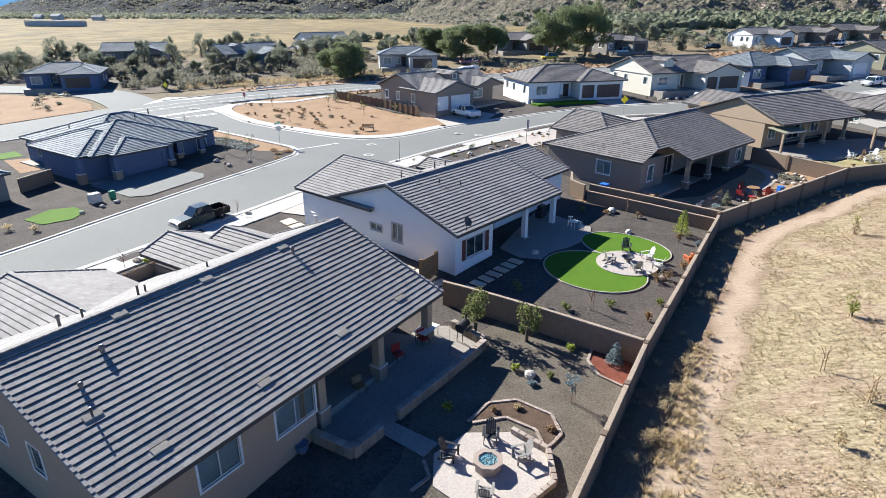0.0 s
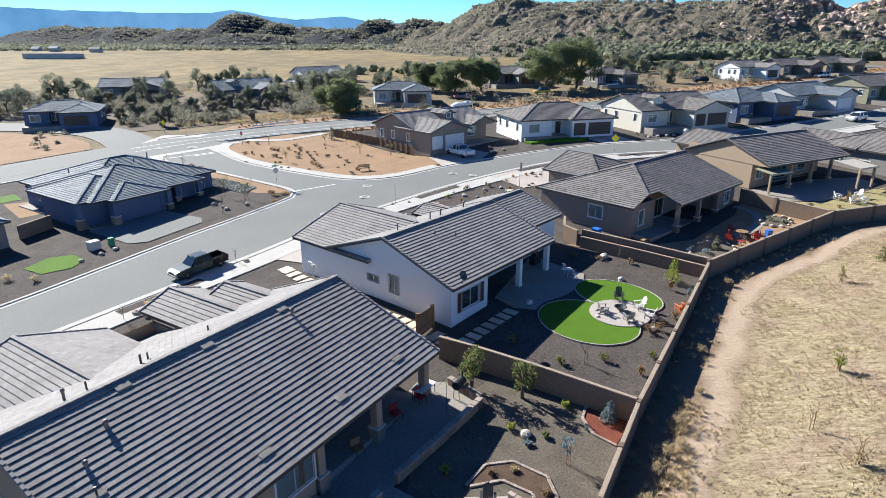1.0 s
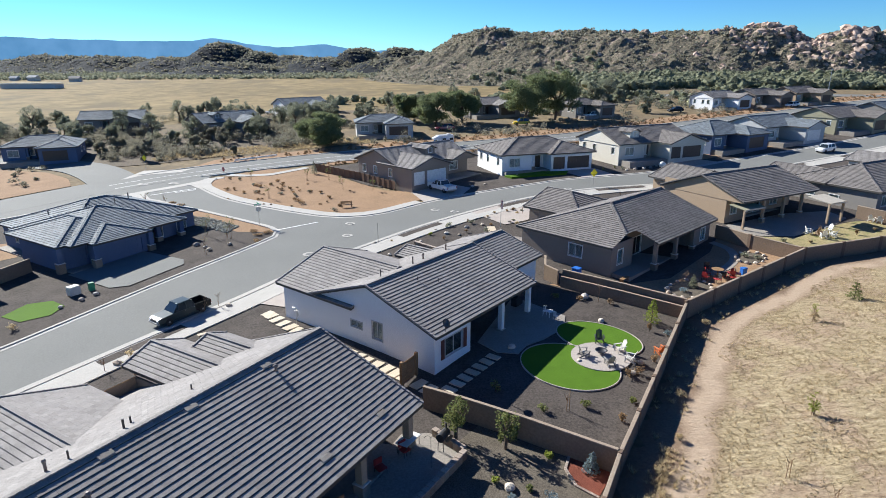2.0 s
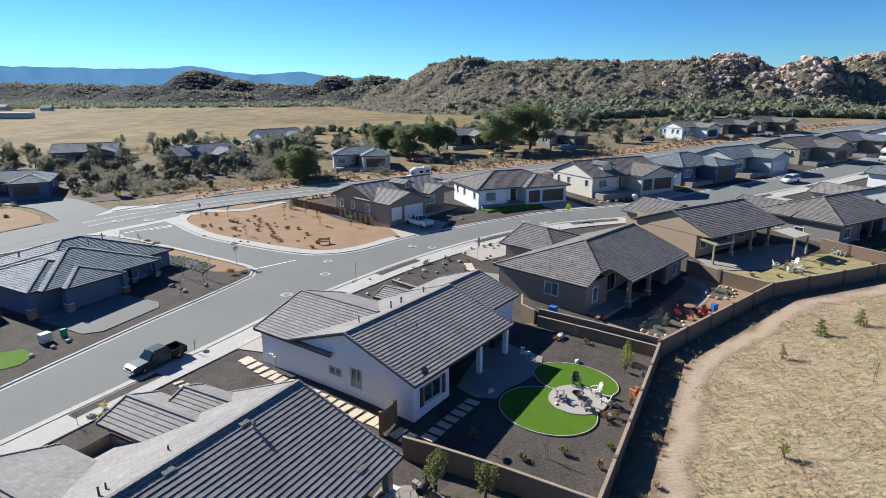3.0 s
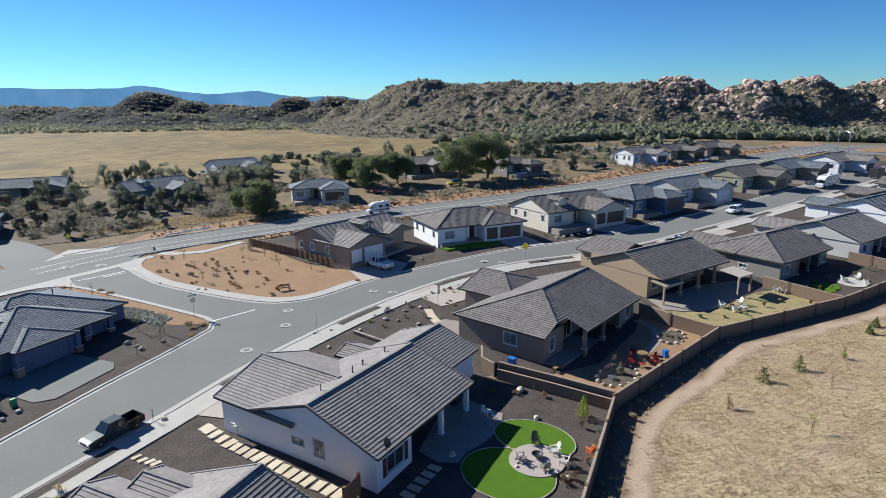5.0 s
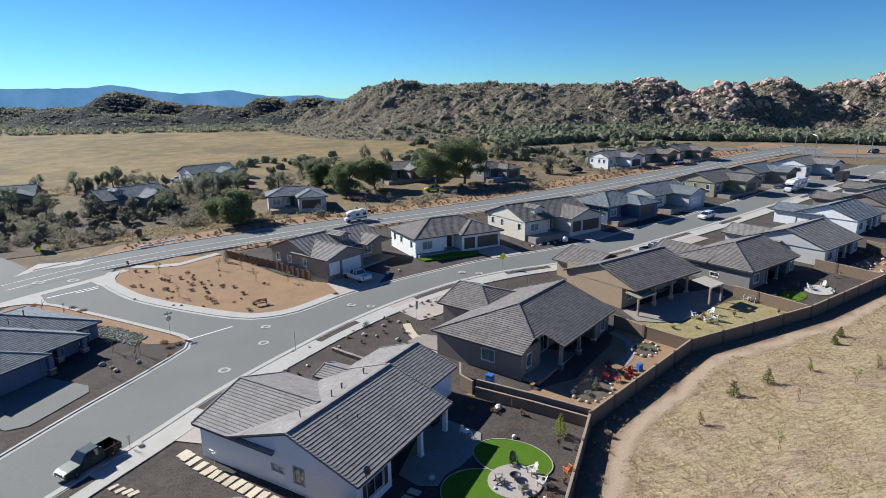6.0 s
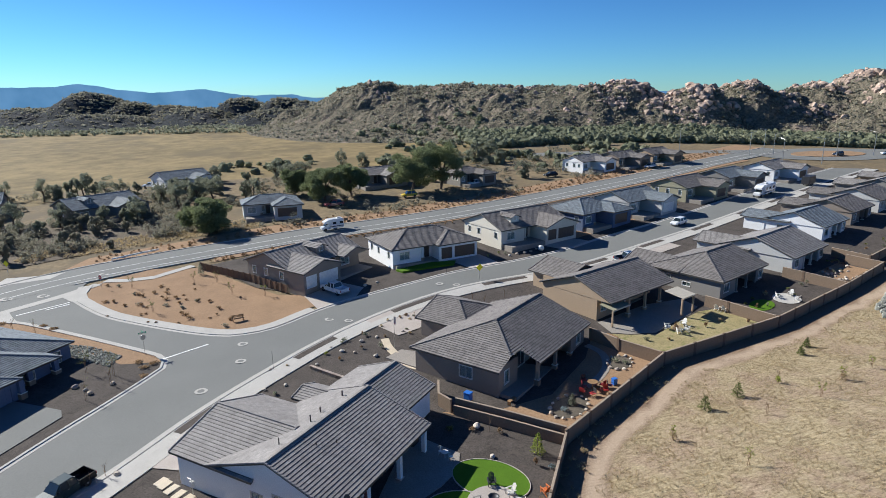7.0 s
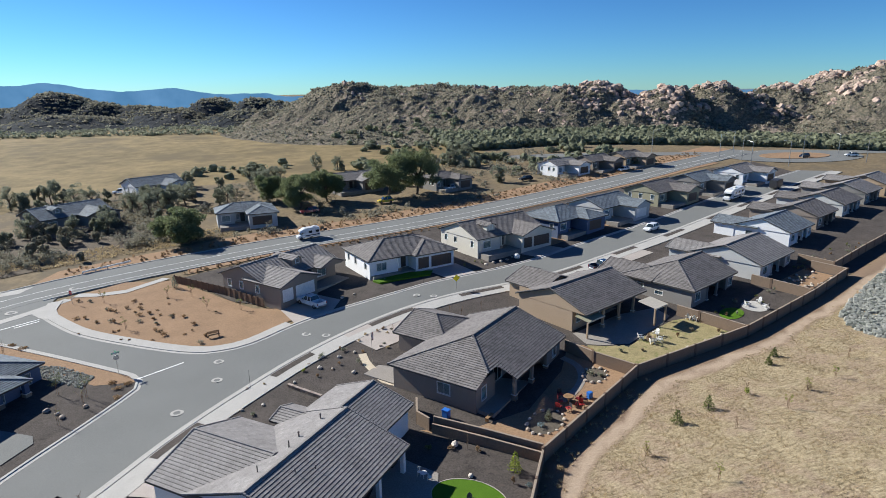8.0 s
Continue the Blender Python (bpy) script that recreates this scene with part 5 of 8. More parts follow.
heap("granite_boulders", "heaps of rounded pink granite boulders on the hills", spots, M["pink_rock"], 3)
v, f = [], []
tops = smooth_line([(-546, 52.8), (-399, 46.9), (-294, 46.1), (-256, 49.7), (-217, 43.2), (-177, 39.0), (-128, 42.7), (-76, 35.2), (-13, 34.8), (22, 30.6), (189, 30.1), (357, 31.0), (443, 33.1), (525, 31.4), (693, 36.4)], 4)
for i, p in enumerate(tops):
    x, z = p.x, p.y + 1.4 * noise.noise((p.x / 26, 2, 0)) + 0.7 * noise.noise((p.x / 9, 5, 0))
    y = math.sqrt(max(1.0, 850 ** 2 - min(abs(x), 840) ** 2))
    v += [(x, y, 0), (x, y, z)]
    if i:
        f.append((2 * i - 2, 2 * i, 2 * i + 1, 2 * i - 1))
tagged(new("backdrop", mesh_of("backdrop", v, f, M["haze_glow_range"])), "mountain range on the horizon, its blue haze painted as a glow", "mountains", "", "structure")


# ---- plants ----
def leaf_cloud(centres, n, size, rnd, flat=1.0):
    """Leaf clumps as small crossed quads scattered in ellipsoids (x, y, z, rx, rz)."""
    rs = np.random.RandomState(rnd.randrange(1 << 30))
    c = np.repeat(np.array(centres, float), n, 0)
    m = len(c)
    unit = lambda q: q / np.maximum(np.linalg.norm(q, axis=1, keepdims=True), 1e-6)
    p = unit(rs.normal(size=(m, 3))) * rs.uniform(0.01, 1, (m, 1)) ** (1 / 3) * rs.uniform(0.75, 1.05, (m, 1))
    mid = c[:, :3] + p * c[:, [3, 3, 4]]
    s = np.repeat(np.broadcast_to(np.asarray(size, float), (len(centres),)), n)[:, None] * rs.uniform(0.6, 1.3, (m, 1))
    a = unit(rs.normal(size=(m, 3)) * np.array([1, 1, 0.7 * flat]))
    b = unit(np.cross(a, rs.normal(size=(m, 3))))
    v = np.stack([mid + a * s, mid + b * s * 0.7, mid - a * s, mid - b * s * 0.6], 1).reshape(-1, 3)
    return v.tolist(), np.arange(4 * m).reshape(-1, 4).tolist()


def limbs(g, rnd, base, height, r, spread, n):
    """A tapered trunk that forks into limbs; returns the limbs' ends."""
    top = Vector(base) + Vector((rnd.uniform(-0.1, 0.1) * height, rnd.uniform(-0.1, 0.1) * height, height * 0.45))
    g.tube(base, top, r, r * 0.7, 8)
    ends = []
    for i in range(n):
        q = 2 * math.pi * (i + rnd.uniform(-0.3, 0.3)) / n
        e = top + Vector((math.cos(q) * spread, math.sin(q) * spread, height * rnd.uniform(0.2, 0.5)))
        mid = top.lerp(e, 0.5) + Vector((0, 0, height * 0.06))
        g.tube(top, mid, r * 0.55, r * 0.38, 6)
        g.tube(mid, e, r * 0.38, r * 0.12, 6)
        ends.append(e)
    return ends


def tree(x, y, h, spread, leaf, label, seed, dens=90, size=0.25, group="trees", name="tree", low=0.2, clumps=12):
    rnd = random.Random(seed)
    z = ground(x, y)
    th = thing(name, label, "tree", pose(x, y, z - 0.05), group)
    g = Geo()
    ends = limbs(g, rnd, (0, 0, 0), h * 0.8, 0.03 * h + 0.03, spread * 0.6, 5)
    part("trunk", g.mesh("trunk", M["bark"]), th)
    cs = [(e.x, e.y, e.z, spread * 0.42, h * 0.16) for e in ends]
    for _ in range(clumps):
        q, rr = rnd.uniform(0, 6.28), spread * math.sqrt(rnd.uniform(0, 0.8))
        zz = h * rnd.uniform(low, 0.9)
        k = 1 - abs(zz / h - 0.5) * 0.7
        cs.append((math.cos(q) * rr * k, math.sin(q) * rr * k, zz, spread * rnd.uniform(0.25, 0.42), h * rnd.uniform(0.09, 0.17)))
    v, f = leaf_cloud(cs, dens, size, rnd)
    part("crown", mesh_of("crown", v, f, leaf), th)
    return th


def bush(x, y, r, h, leaf, label, seed, name="shrub", group="garden shrubs", n=160, size=0.07, z=None):
    rnd = random.Random(seed)
    z = ground(x, y) if z is None else z
    th = thing(name, label, "shrub", pose(x, y, z), group)
    cs = [(rnd.uniform(-0.4, 0.4) * r, rnd.uniform(-0.4, 0.4) * r, h * rnd.uniform(0.35, 0.7), r * 0.65, h * 0.38) for _ in range(5)]
    v, f = leaf_cloud(cs, n // 5, size, rnd)
    part("foliage", mesh_of("foliage", v, f, leaf), th)
    g = Geo()
    for i in range(4):
        q = rnd.uniform(0, 6.28)
        g.tube((0, 0, -0.05), (math.cos(q) * r * 0.4, math.sin(q) * r * 0.4, h * 0.55), 0.02, 0.008, 5)
    part("stem", g.mesh("stem", M["bark"]), th)
    return th


# large oaks and the round evergreen beyond the collector road
for i, (x, y, h, s) in enumerate(((-23, 146.8, 8.0, 6.2), (4.9, 173.2, 10.0, 6.2), (12.8, 178.4, 9.5, 5.4), (30.5, 174.9, 13.5, 7.0), (40.2, 178.4, 14.0, 7.2), (-3.9, 185.2, 8, 4.4))):
    tree(x, y, h, s, M["leaf_oak"], "broad dark green oak tree", 100 + i, 800, 0.19, "oak trees", low=0.1 if i == 0 else 0.22, clumps=30)
rnd = random.Random(5)
PLACES = []
for i in range(235):
    x = rnd.uniform(-125, 75) if i % 3 else rnd.uniform(-120, -25)
    y = 146 + 0.22 * (x + 110) + rnd.uniform(0, 62)
    if any(abs(x - hx) < 17 and abs(y - hy) < 13 for hx, hy in ((-64, 180), (-96, 193), (-48, 216), (-9.9, 164.3), (18.9, 217.1), (46, 186), (-90, 145), (-23, 146.8), (4.9, 173.2), (30.5, 174.9))):
        continue
    if i > 165:
        x, y = rnd.uniform(-105, -32), rnd.uniform(131, 168)
        if min((Vector((x, y)) - p).length for p in BRANCH) < 7 or any(abs(x - hx) < 13 and abs(y - hy) < 10 for hx, hy in ((-90, 145), (-60, 182), (-23, 147))):
            continue
    h = rnd.uniform(3.2, 8.0) if i < 166 else rnd.uniform(2.2, 4.4)
    tree(x, y, h, h * rnd.uniform(0.26, 0.46), M["leaf_juniper" if i < 166 else "leaf_scrub"], "grey-green juniper tree in the scrub", 200 + i, 190, 0.14, "junipers", low=0.06, clumps=14)


def scrub(name, label, places, leaf, size, n, seed, slopes=None):
    rnd = random.Random(seed)
    zs = land([q[0] for q in places], [q[1] for q in places])
    if slopes:
        zs = [max(float(z), slopes(q[0], q[1])) for q, z in zip(places, zs)]
    cs = [(x + rnd.uniform(-0.4, 0.4) * r, y + rnd.uniform(-0.4, 0.4) * r, z + h * rnd.uniform(0.3, 0.6), r * 0.7, h * 0.45) for (x, y, r, h), z in zip(places, zs) for _ in range(3)]
    v, f = leaf_cloud(cs, n // 3, size, rnd)
    ob = new(name, mesh_of(name, v, f, leaf))
    return tagged(ob, label, "scrub", "", "stuff")


M["leaf_wood"] = leaves("leaf_wood", (0.084, 0.094, 0.06), (0.178, 0.185, 0.12), (0.128, 0.136, 0.088))
rnd = random.Random(9)
pl = []
for i in range(3600):
    x = rnd.uniform(-130, 110) if i % 2 else rnd.uniform(-125, -20)
    y = 128 + 0.26 * max(x + 40, 0) + rnd.uniform(0, 1) ** 1.3 * 82
    if noise.noise((x / 16, y / 16, 2)) < -0.08:
        continue
    if any(abs(x - hx) < 15 and abs(y - hy) < 12 for hx, hy in ((-64, 180), (-96, 193), (-48, 216), (-9.9, 164.3), (18.9, 217.1), (46, 186), (-90, 145))):
        continue
    if min((Vector((x, y)) - p).length for p in B_MID) < (18 if -62 < x < -12 else 10) or min((Vector((x, y)) - p).length for p in BRANCH) < 7:
        continue
    r = rnd.uniform(0.5, 1.1) + 1.4 * rnd.random() ** 2
    pl.append((x, y, r, r * rnd.uniform(1.0, 1.7)))
for _ in range(170):
    x, y = rnd.uniform(-128, -74), rnd.uniform(88, 130)
    if y > 100 + 0.9 * (x + 75) + 4 and noise.noise((x / 9, y / 9, 3)) > -0.1:
        r = rnd.uniform(0.4, 1.3)
        pl.append((x, y, r, r))
scrub("scrub", "grey-green desert scrub beyond the road", pl, M["leaf_scrub"], 0.17, 105, 1)
near_edge = smooth_line([(76.3, 260.2), (88.5, 255.4), (126.6, 254.1), (174.8, 239.4), (214.9, 219.5), (242.2, 199.1), (296, 167.7), (370, 120)], 5)
edge_x, edge_y = np.array([p.x for p in near_edge]), np.array([p.y for p in near_edge])
pl = []
for _ in range(5200):
    x = rnd.uniform(78, 330)
    y = float(np.interp(x, edge_x, edge_y)) + 8 + rnd.uniform(0, 1) ** 1.2 * (48 if x < 200 else 40)
    r = rnd.uniform(1.7, 4.0)
    if near_height(x, y) > ground(x, y) + 2.5:
        continue
    pl.append((x, y, r, r * rnd.uniform(0.8, 1.3)))
for _ in range(210):
    x, y = rnd.uniform(28, 140), rnd.uniform(182, 255)
    if noise.noise((x / 22, y / 22, 4)) > -0.05 and y > 182 + 0.12 * (x - 28) and y - float(np.interp(x, edge_x, edge_y)) < 0:
        r = rnd.uniform(1.3, 3.3)
        pl.append((x, y, r, r * rnd.uniform(0.8, 1.3)))
for _ in range(420):
    x, y = rnd.uniform(-55, 95), rnd.uniform(228, 345)
    if noise.noise((x / 38, y / 38, 6)) > 0.12 + max(0, 30 - x) / 180:
        r = rnd.uniform(1.2, 3.2)
        pl.append((x, y, r, r * rnd.uniform(0.7, 1.3)))
scrub("woodland", "dark green scrub oak woodland below the hills", pl, M["leaf_wood"], 0.4, 80, 2, near_height)
zs = [max(ground(q[0], q[1]), near_height(q[0], q[1])) for q in pl]
heap("woodland", "rounded dark crowns of the scrub oak woodland", [(x, y, float(z) + h * 0.4, r * 0.62) for (x, y, r, h), z in zip(pl, zs)], M["leaf_wood"], 8)
pl = []
for _ in range(2600):
    x = rnd.uniform(-460, 110)
    y = 392 + rnd.uniform(0, 1) ** 1.4 * 190 - 0.35 * max(x, -100)
    r = rnd.uniform(1.6, 3.8)
    pl.append((x, y, r, r * rnd.uniform(0.5, 0.9)))
scrub("woodland", "dark scrub along the far edge of the field", pl, M["leaf_juniper"], 0.85, 18, 3)


rnd = random.Random(61)
cs = []
for _ in range(13000):
    mx, my, top, r = near_mounds[rnd.randrange(len(near_mounds))]
    x, y = mx + rnd.gauss(0, r * 0.95), my + rnd.gauss(0, r * 0.95)
    z = near_height(x, y)
    if z < ground(x, y) - 0.3 or noise.noise((x / 15, y / 15, 9)) < -0.3:
        continue
    s_ = rnd.uniform(0.6, 1.7)
    cs.append((x, y, z + s_ * 0.3, s_, s_ * 0.7))
for _ in range(9000):
    x, y = rnd.uniform(-60, 330), rnd.uniform(230, 480)
    z = near_height(x, y)
    if z < ground(x, y) - 0.2:
        continue
    s_ = rnd.uniform(0.6, 1.6)
    cs.append((x, y, z + s_ * 0.3, s_, s_ * 0.7))
for _ in range(7000):
    mx, my, top, r = far_mounds[rnd.randrange(len(far_mounds))]
    x, y = mx + rnd.gauss(0, r * 0.8), my + rnd.gauss(0, r * 0.8)
    z = far_height(x, y)
    if z < 13:
        continue
    s_ = rnd.uniform(0.9, 2.2)
    cs.append((x, y, z + s_ * 0.2, s_, s_ * 0.6))
v, f = leaf_cloud(cs, 8, np.array([q[3] for q in cs]) * 0.57, rnd)
tagged(new("hill_scrub", mesh_of("hill_scrub", v, f, M["leaf_scrub"])), "dark scrub oak dotted over the granite hills", "scrub", "", "stuff")


M["litter"] = surface("leaf_litter", (0.125, 0.1, 0.074), 0.6, 1.4, 0.2, 2.0, 0.95, 0.6)
drape("scrub_ground", [(-112, 130), (-92, 143), (-78, 136.5), (-66, 129), (-57, 131), (-46, 137), (-37, 143), (-30, 152), (-34, 168), (-75, 172), (-112, 168)], M["litter"], -0.03, 6.0, None, "grey-brown leaf litter under the scrub", category="ground")


def grass(name, label, places, leaf, h, n, seed):
    rnd = random.Random(seed)
    v, f = [], []
    zs = land([q[0] for q in places], [q[1] for q in places])
    for (x, y), z in zip(places, zs):
        z = z - 0.03
        hh = h * rnd.uniform(0.6, 1.4)
        for _ in range(n):
            q = rnd.uniform(0, 6.28)
            r0, r1 = rnd.uniform(0, 0.12), hh * rnd.uniform(0.3, 0.9)
            bx, by = x + math.cos(q) * r0, y + math.sin(q) * r0
            w = 0.03 if h < 0.1 else 0.015
            k = len(v)
            v += [(bx - math.sin(q) * w, by + math.cos(q) * w, z), (bx + math.sin(q) * w, by - math.cos(q) * w, z), (bx + math.cos(q) * r1, by + math.sin(q) * r1, z + hh * rnd.uniform(0.6, 1))]
            f.append((k, k + 1, k + 2))
    ob = new(name, mesh_of(name, v, f, leaf))
    return tagged(ob, label, "grass", "", "stuff")


rnd = random.Random(11)
pl = []
cand = np.random.RandomState(3).uniform((2, -4), (95, 75), (170000, 2))
for (x, y), d in zip(cand, outside(cand[:, 0], cand[:, 1])):
    if len(pl) >= 42000:
        break
    dens = noise.noise((x * 0.3, y * 0.3, 5))
    if 4.3 + 1.6 * noise.noise((x * 0.3, y * 0.3, 1)) < d < 42 and rnd.random() < 0.55 + 0.9 * dens:
        pl.append((x, y))
grass("dry_grass", "pale dry bunch grass over the hillside", pl, M["leaf_hay"], 0.085, 7, 4)

pl = []
rnd = random.Random(71)
for (ax, ay), (bx, by) in zip(REAR_WALL, REAR_WALL[1:6]):
    a, b = Vector((ax, ay)), Vector((bx, by))
    d = (b - a).normalized()
    for _ in range(int((b - a).length * 4)):
        p = a.lerp(b, rnd.random())
        o = rnd.uniform(0.3, 2.6)
        if noise.noise((p.x * 0.45, p.y * 0.45, 8)) > -0.15:
            pl.append((p.x + d.y * o, p.y - d.x * o))
for _ in range(260):
    u = rnd.random() ** 1.4
    o = rnd.uniform(1.8, 3.2) + (1 - u) * rnd.uniform(-0.5, 1.6)
    pl.append((5.0 + 8.0 * u + 0.87 * o, 17.6 + 14.0 * u - 0.49 * o))
grass("tall_dry_grass", "golden dry grass clumps along the foot of the wall", pl, M["leaf_dry"], 0.3, 24, 5)
for i, (x, y) in enumerate(((12, 25.9), (11.1, 24.8), (16, 31.3), (13.7, 28.5), (9.5, 22.5), (8.6, 21.4), (24.5, 46.1), (10.1, 22.8), (13.0, 26.6), (18.0, 36.0))):
    bush(x, y, rnd.uniform(0.35, 0.6), rnd.uniform(0.5, 0.85), M["leaf_dry"], "tall golden dry weed clump outside the wall", 1500 + i, "weed_clump", "dry weeds along the wall", 420, 0.035)
pl = []
for _ in range(2400):
    x = rnd.uniform(-60, -12)
    y = 126.5 + 0.36 * (x + 56) + rnd.uniform(6, 17)
    if noise.noise((x * 0.2, y * 0.2, 12)) > -0.2:
        pl.append((x, y))
grass("tall_dry_grass", "golden dry grass between the road and the scrub", pl, M["leaf_dry"], 0.5, 16, 6)


# ---- garden furniture and clutter ----
def at(x, y, rz=0.0, dz=0.0):
    return pose(x, y, ground(x, y) + dz, 0, 0, rz)


def boulder(x, y, r, seed, name="boulder", group="garden boulders", flat=0.65, mat=None, label="rounded tan granite boulder"):
    rnd = random.Random(seed)
    bm = bmesh.new()
    bmesh.ops.create_icosphere(bm, subdivisions=2, radius=r)
    for v in bm.verts:
        k = 1 + 0.28 * noise.noise(v.co * (1.3 / r) + Vector((seed, 0, 0)))
        v.co = Vector((v.co.x * k * rnd.uniform(0.97, 1.03), v.co.y * k * 0.8, v.co.z * k * flat))
    me = bpy.data.meshes.new(name)
    bm.to_mesh(me)
    bm.free()
    me.materials.append(mat or M["boulder"])
    ob = new(name, me)
    ob.matrix_basis = at(x, y, rnd.uniform(0, 360), r * flat * 0.45)
    return tagged(ob, label, "rock", group)


def adirondack(mat, label, group):
    th = thing("adirondack_chair", label, "chair", None, group)
    for i in range(5):
        y = -0.26 + i * 0.11
        part("seat_slat", rounded(Geo().box(-0.27, y, 0.36 - 0.03 * i, 0.27, y + 0.1, 0.385 - 0.03 * i), "seat_slat", mat, 0.006, 1), th)
    for i in range(5):
        x = -0.25 + i * 0.1
        g = Geo().box(x, 0.0, 0.0, x + 0.09, 0.022, 0.72 + 0.06 * (2 - abs(i - 2)))
        part("back_slat", rounded(g, "back_slat", mat, 0.006, 1), th, "", pose(0, 0.2, 0.26, -24, 0, 0))
    for s in (-1, 1):
        part("arm", rounded(Geo().box(s * 0.34 - 0.07, -0.36, 0.56, s * 0.34 + 0.07, 0.4, 0.585), "arm", mat, 0.01, 1), th)
        part("leg", rounded(Geo().box(s * 0.31 - 0.02, -0.32, 0.0, s * 0.31 + 0.02, -0.23, 0.56), "leg", mat, 0.005, 1), th)
        part("back_leg", Geo().beam((s * 0.29, -0.28, 0.34), (s * 0.29, 0.52, 0.02), 0.04, 0.1).mesh("back_leg", mat), th)
        part("arm_post", Geo().beam((s * 0.31, 0.3, 0.56), (s * 0.29, 0.34, 0.1), 0.035, 0.06).mesh("arm_post", mat), th)
    return th


def put_chairs(base, spots):
    first = True
    for x, y, rz in spots:
        if first:
            base.matrix_basis = at(x, y, rz, 0.06)
            first = False
        else:
            copy_thing(base, at(x, y, rz, 0.06))


def face(x, y, cx, cy):
    """Turn so that a chair's front (-y) looks to (cx, cy)."""
    return math.degrees(math.atan2(cy - y, cx - x)) + 90


put_chairs(adirondack(M["black_plastic"], "black slatted plastic adirondack chair by the fire pit", "chairs round the fire pit"),
           [(x, y, face(x, y, 2.1, 21.4)) for x, y in ((0.35, 22.1), (2.3, 23.15))])
put_chairs(adirondack(M["grey_stucco"], "grey slatted plastic adirondack chair by the fire pit", "chairs round the fire pit"),
           [(x, y, face(x, y, 2.1, 21.4)) for x, y in ((3.6, 21.9), (1.8, 19.75))])
put_chairs(adirondack(M["trim_light"], "pale beige adirondack chair by the fire bowl", "chairs round the fire bowl"),
           [(x, y, face(x, y, 14.3, 42.4)) for x, y in ((15.9, 42.8), (16.2, 41.3))])
put_chairs(adirondack(M["grey_stucco"], "grey adirondack chair by the fire bowl", "chairs round the fire bowl"),
           [(x, y, face(x, y, 14.3, 42.4)) for x, y in ((12.9, 42.3), (14.5, 40.9))])
put_chairs(adirondack(M["black_plastic"], "dark adirondack chair by the fire bowl", "chairs round the fire bowl"), [(14.7, 44.4, face(14.7, 44.4, 14.3, 42.4))])
put_chairs(adirondack(M["orange_fabric"], "orange-red wooden adirondack chair beside the wall", "single chairs"), [(19.0, 42.3, 200)])
put_chairs(adirondack(M["white_plastic"], "white adirondack chair on the yellow lawn", "chairs in the tan house yard"),
           [(x, y, face(x, y, 49.5, 69.0)) for x, y in ((48.2, 69.3), (50.3, 67.9), (50.9, 69.6), (49.0, 67.7))])
put_chairs(adirondack(M["white_plastic"], "white adirondack chair on the lawn by the wall", "chairs in the tan house yard"), [(58.9, 73.0, 120), (59.5, 72.3, 125)])
put_chairs(adirondack(M["white_plastic"], "white adirondack chair on the gravel", "chairs in the grey house yard"),
           [(x, y, face(x, y, 72.0, 74.0)) for x, y in ((70.8, 74.4), (73.2, 74.6), (72.6, 72.7))])

# octagon of stone round the fire pit
oc = [(2.25 + 2.9 * math.cos(radians(a)), 21.4 + 2.55 * math.sin(radians(a))) for a in range(22, 382, 45)]
drape("stone_pad", oc, M["driveway"], 0.06, 2.0, None, "pale octagonal concrete pad in the gravel", category="patio", skirt=0.25)
g = Geo()
seat = thing("seat_ledge", "low curved paver ledge beside the fire pit pad", "wall", None, "low yard walls")
for i in (6, 7, 0):
    a, b = Vector(oc[i]), Vector(oc[(i + 1) % 8])
    n = 5
    for k in range(n):
        p, q = a.lerp(b, k / n), a.lerp(b, (k + 0.96) / n)
        z = ground(p.x, p.y) + 0.22
        part("paver", rounded(Geo().beam((p.x, p.y, z), (q.x, q.y, z - 0.0), 0.26, 0.3), "paver", M["paver"], 0.02, 1), seat)
pit = thing("fire_pit", "octagonal block fire pit filled with blue glass", "fire pit", at(2.05, 21.45, 20, 0.06))
part("ring", Geo().lathe([(0.62, 0), (0.62, 0.42), (0.72, 0.43), (0.72, 0.52), (0.46, 0.52), (0.46, 0.4)], k=8).mesh("ring", M["paver"]), pit)
M["blue_glass"] = pieces("blue_fire_glass", [(0.05, 0.18, 0.22), (0.3, 0.5, 0.55), (0.12, 0.3, 0.36)], 0.2, 0.8, 0.3, 40.0)
g = Geo()
rnd = random.Random(3)
for _ in range(160):
    q, r = rnd.uniform(0, 6.28), 0.44 * math.sqrt(rnd.random())
    x, y, z = math.cos(q) * r, math.sin(q) * r, 0.42 + rnd.uniform(0, 0.04)
    g.box(x - 0.03, y - 0.03, z - 0.02, x + 0.03, y + 0.03, z + 0.03, 0.5)
part("fire_glass", g.mesh("fire_glass", M["blue_glass"]), pit, "", None, "stuff")


def edging(pts, label, w=0.17, closed=False):
    th = thing("paver_edging", label, "edging", None, "paver edgings", "structure")
    line = [q for a, b in zip(pts, pts[1:]) for q in (Vector(a).lerp(Vector(b), k / 8) for k in range(8))] + [Vector(pts[-1])]
    for p, q in zip(line, line[1:]):
        z = ground(p.x, p.y) + 0.04
        part("paver", rounded(Geo().beam((p.x, p.y, z), p.lerp(q, 0.95).to_3d() + Vector((0, 0, z)), w, 0.1), "paver", M["paver"], 0.012, 1), th)


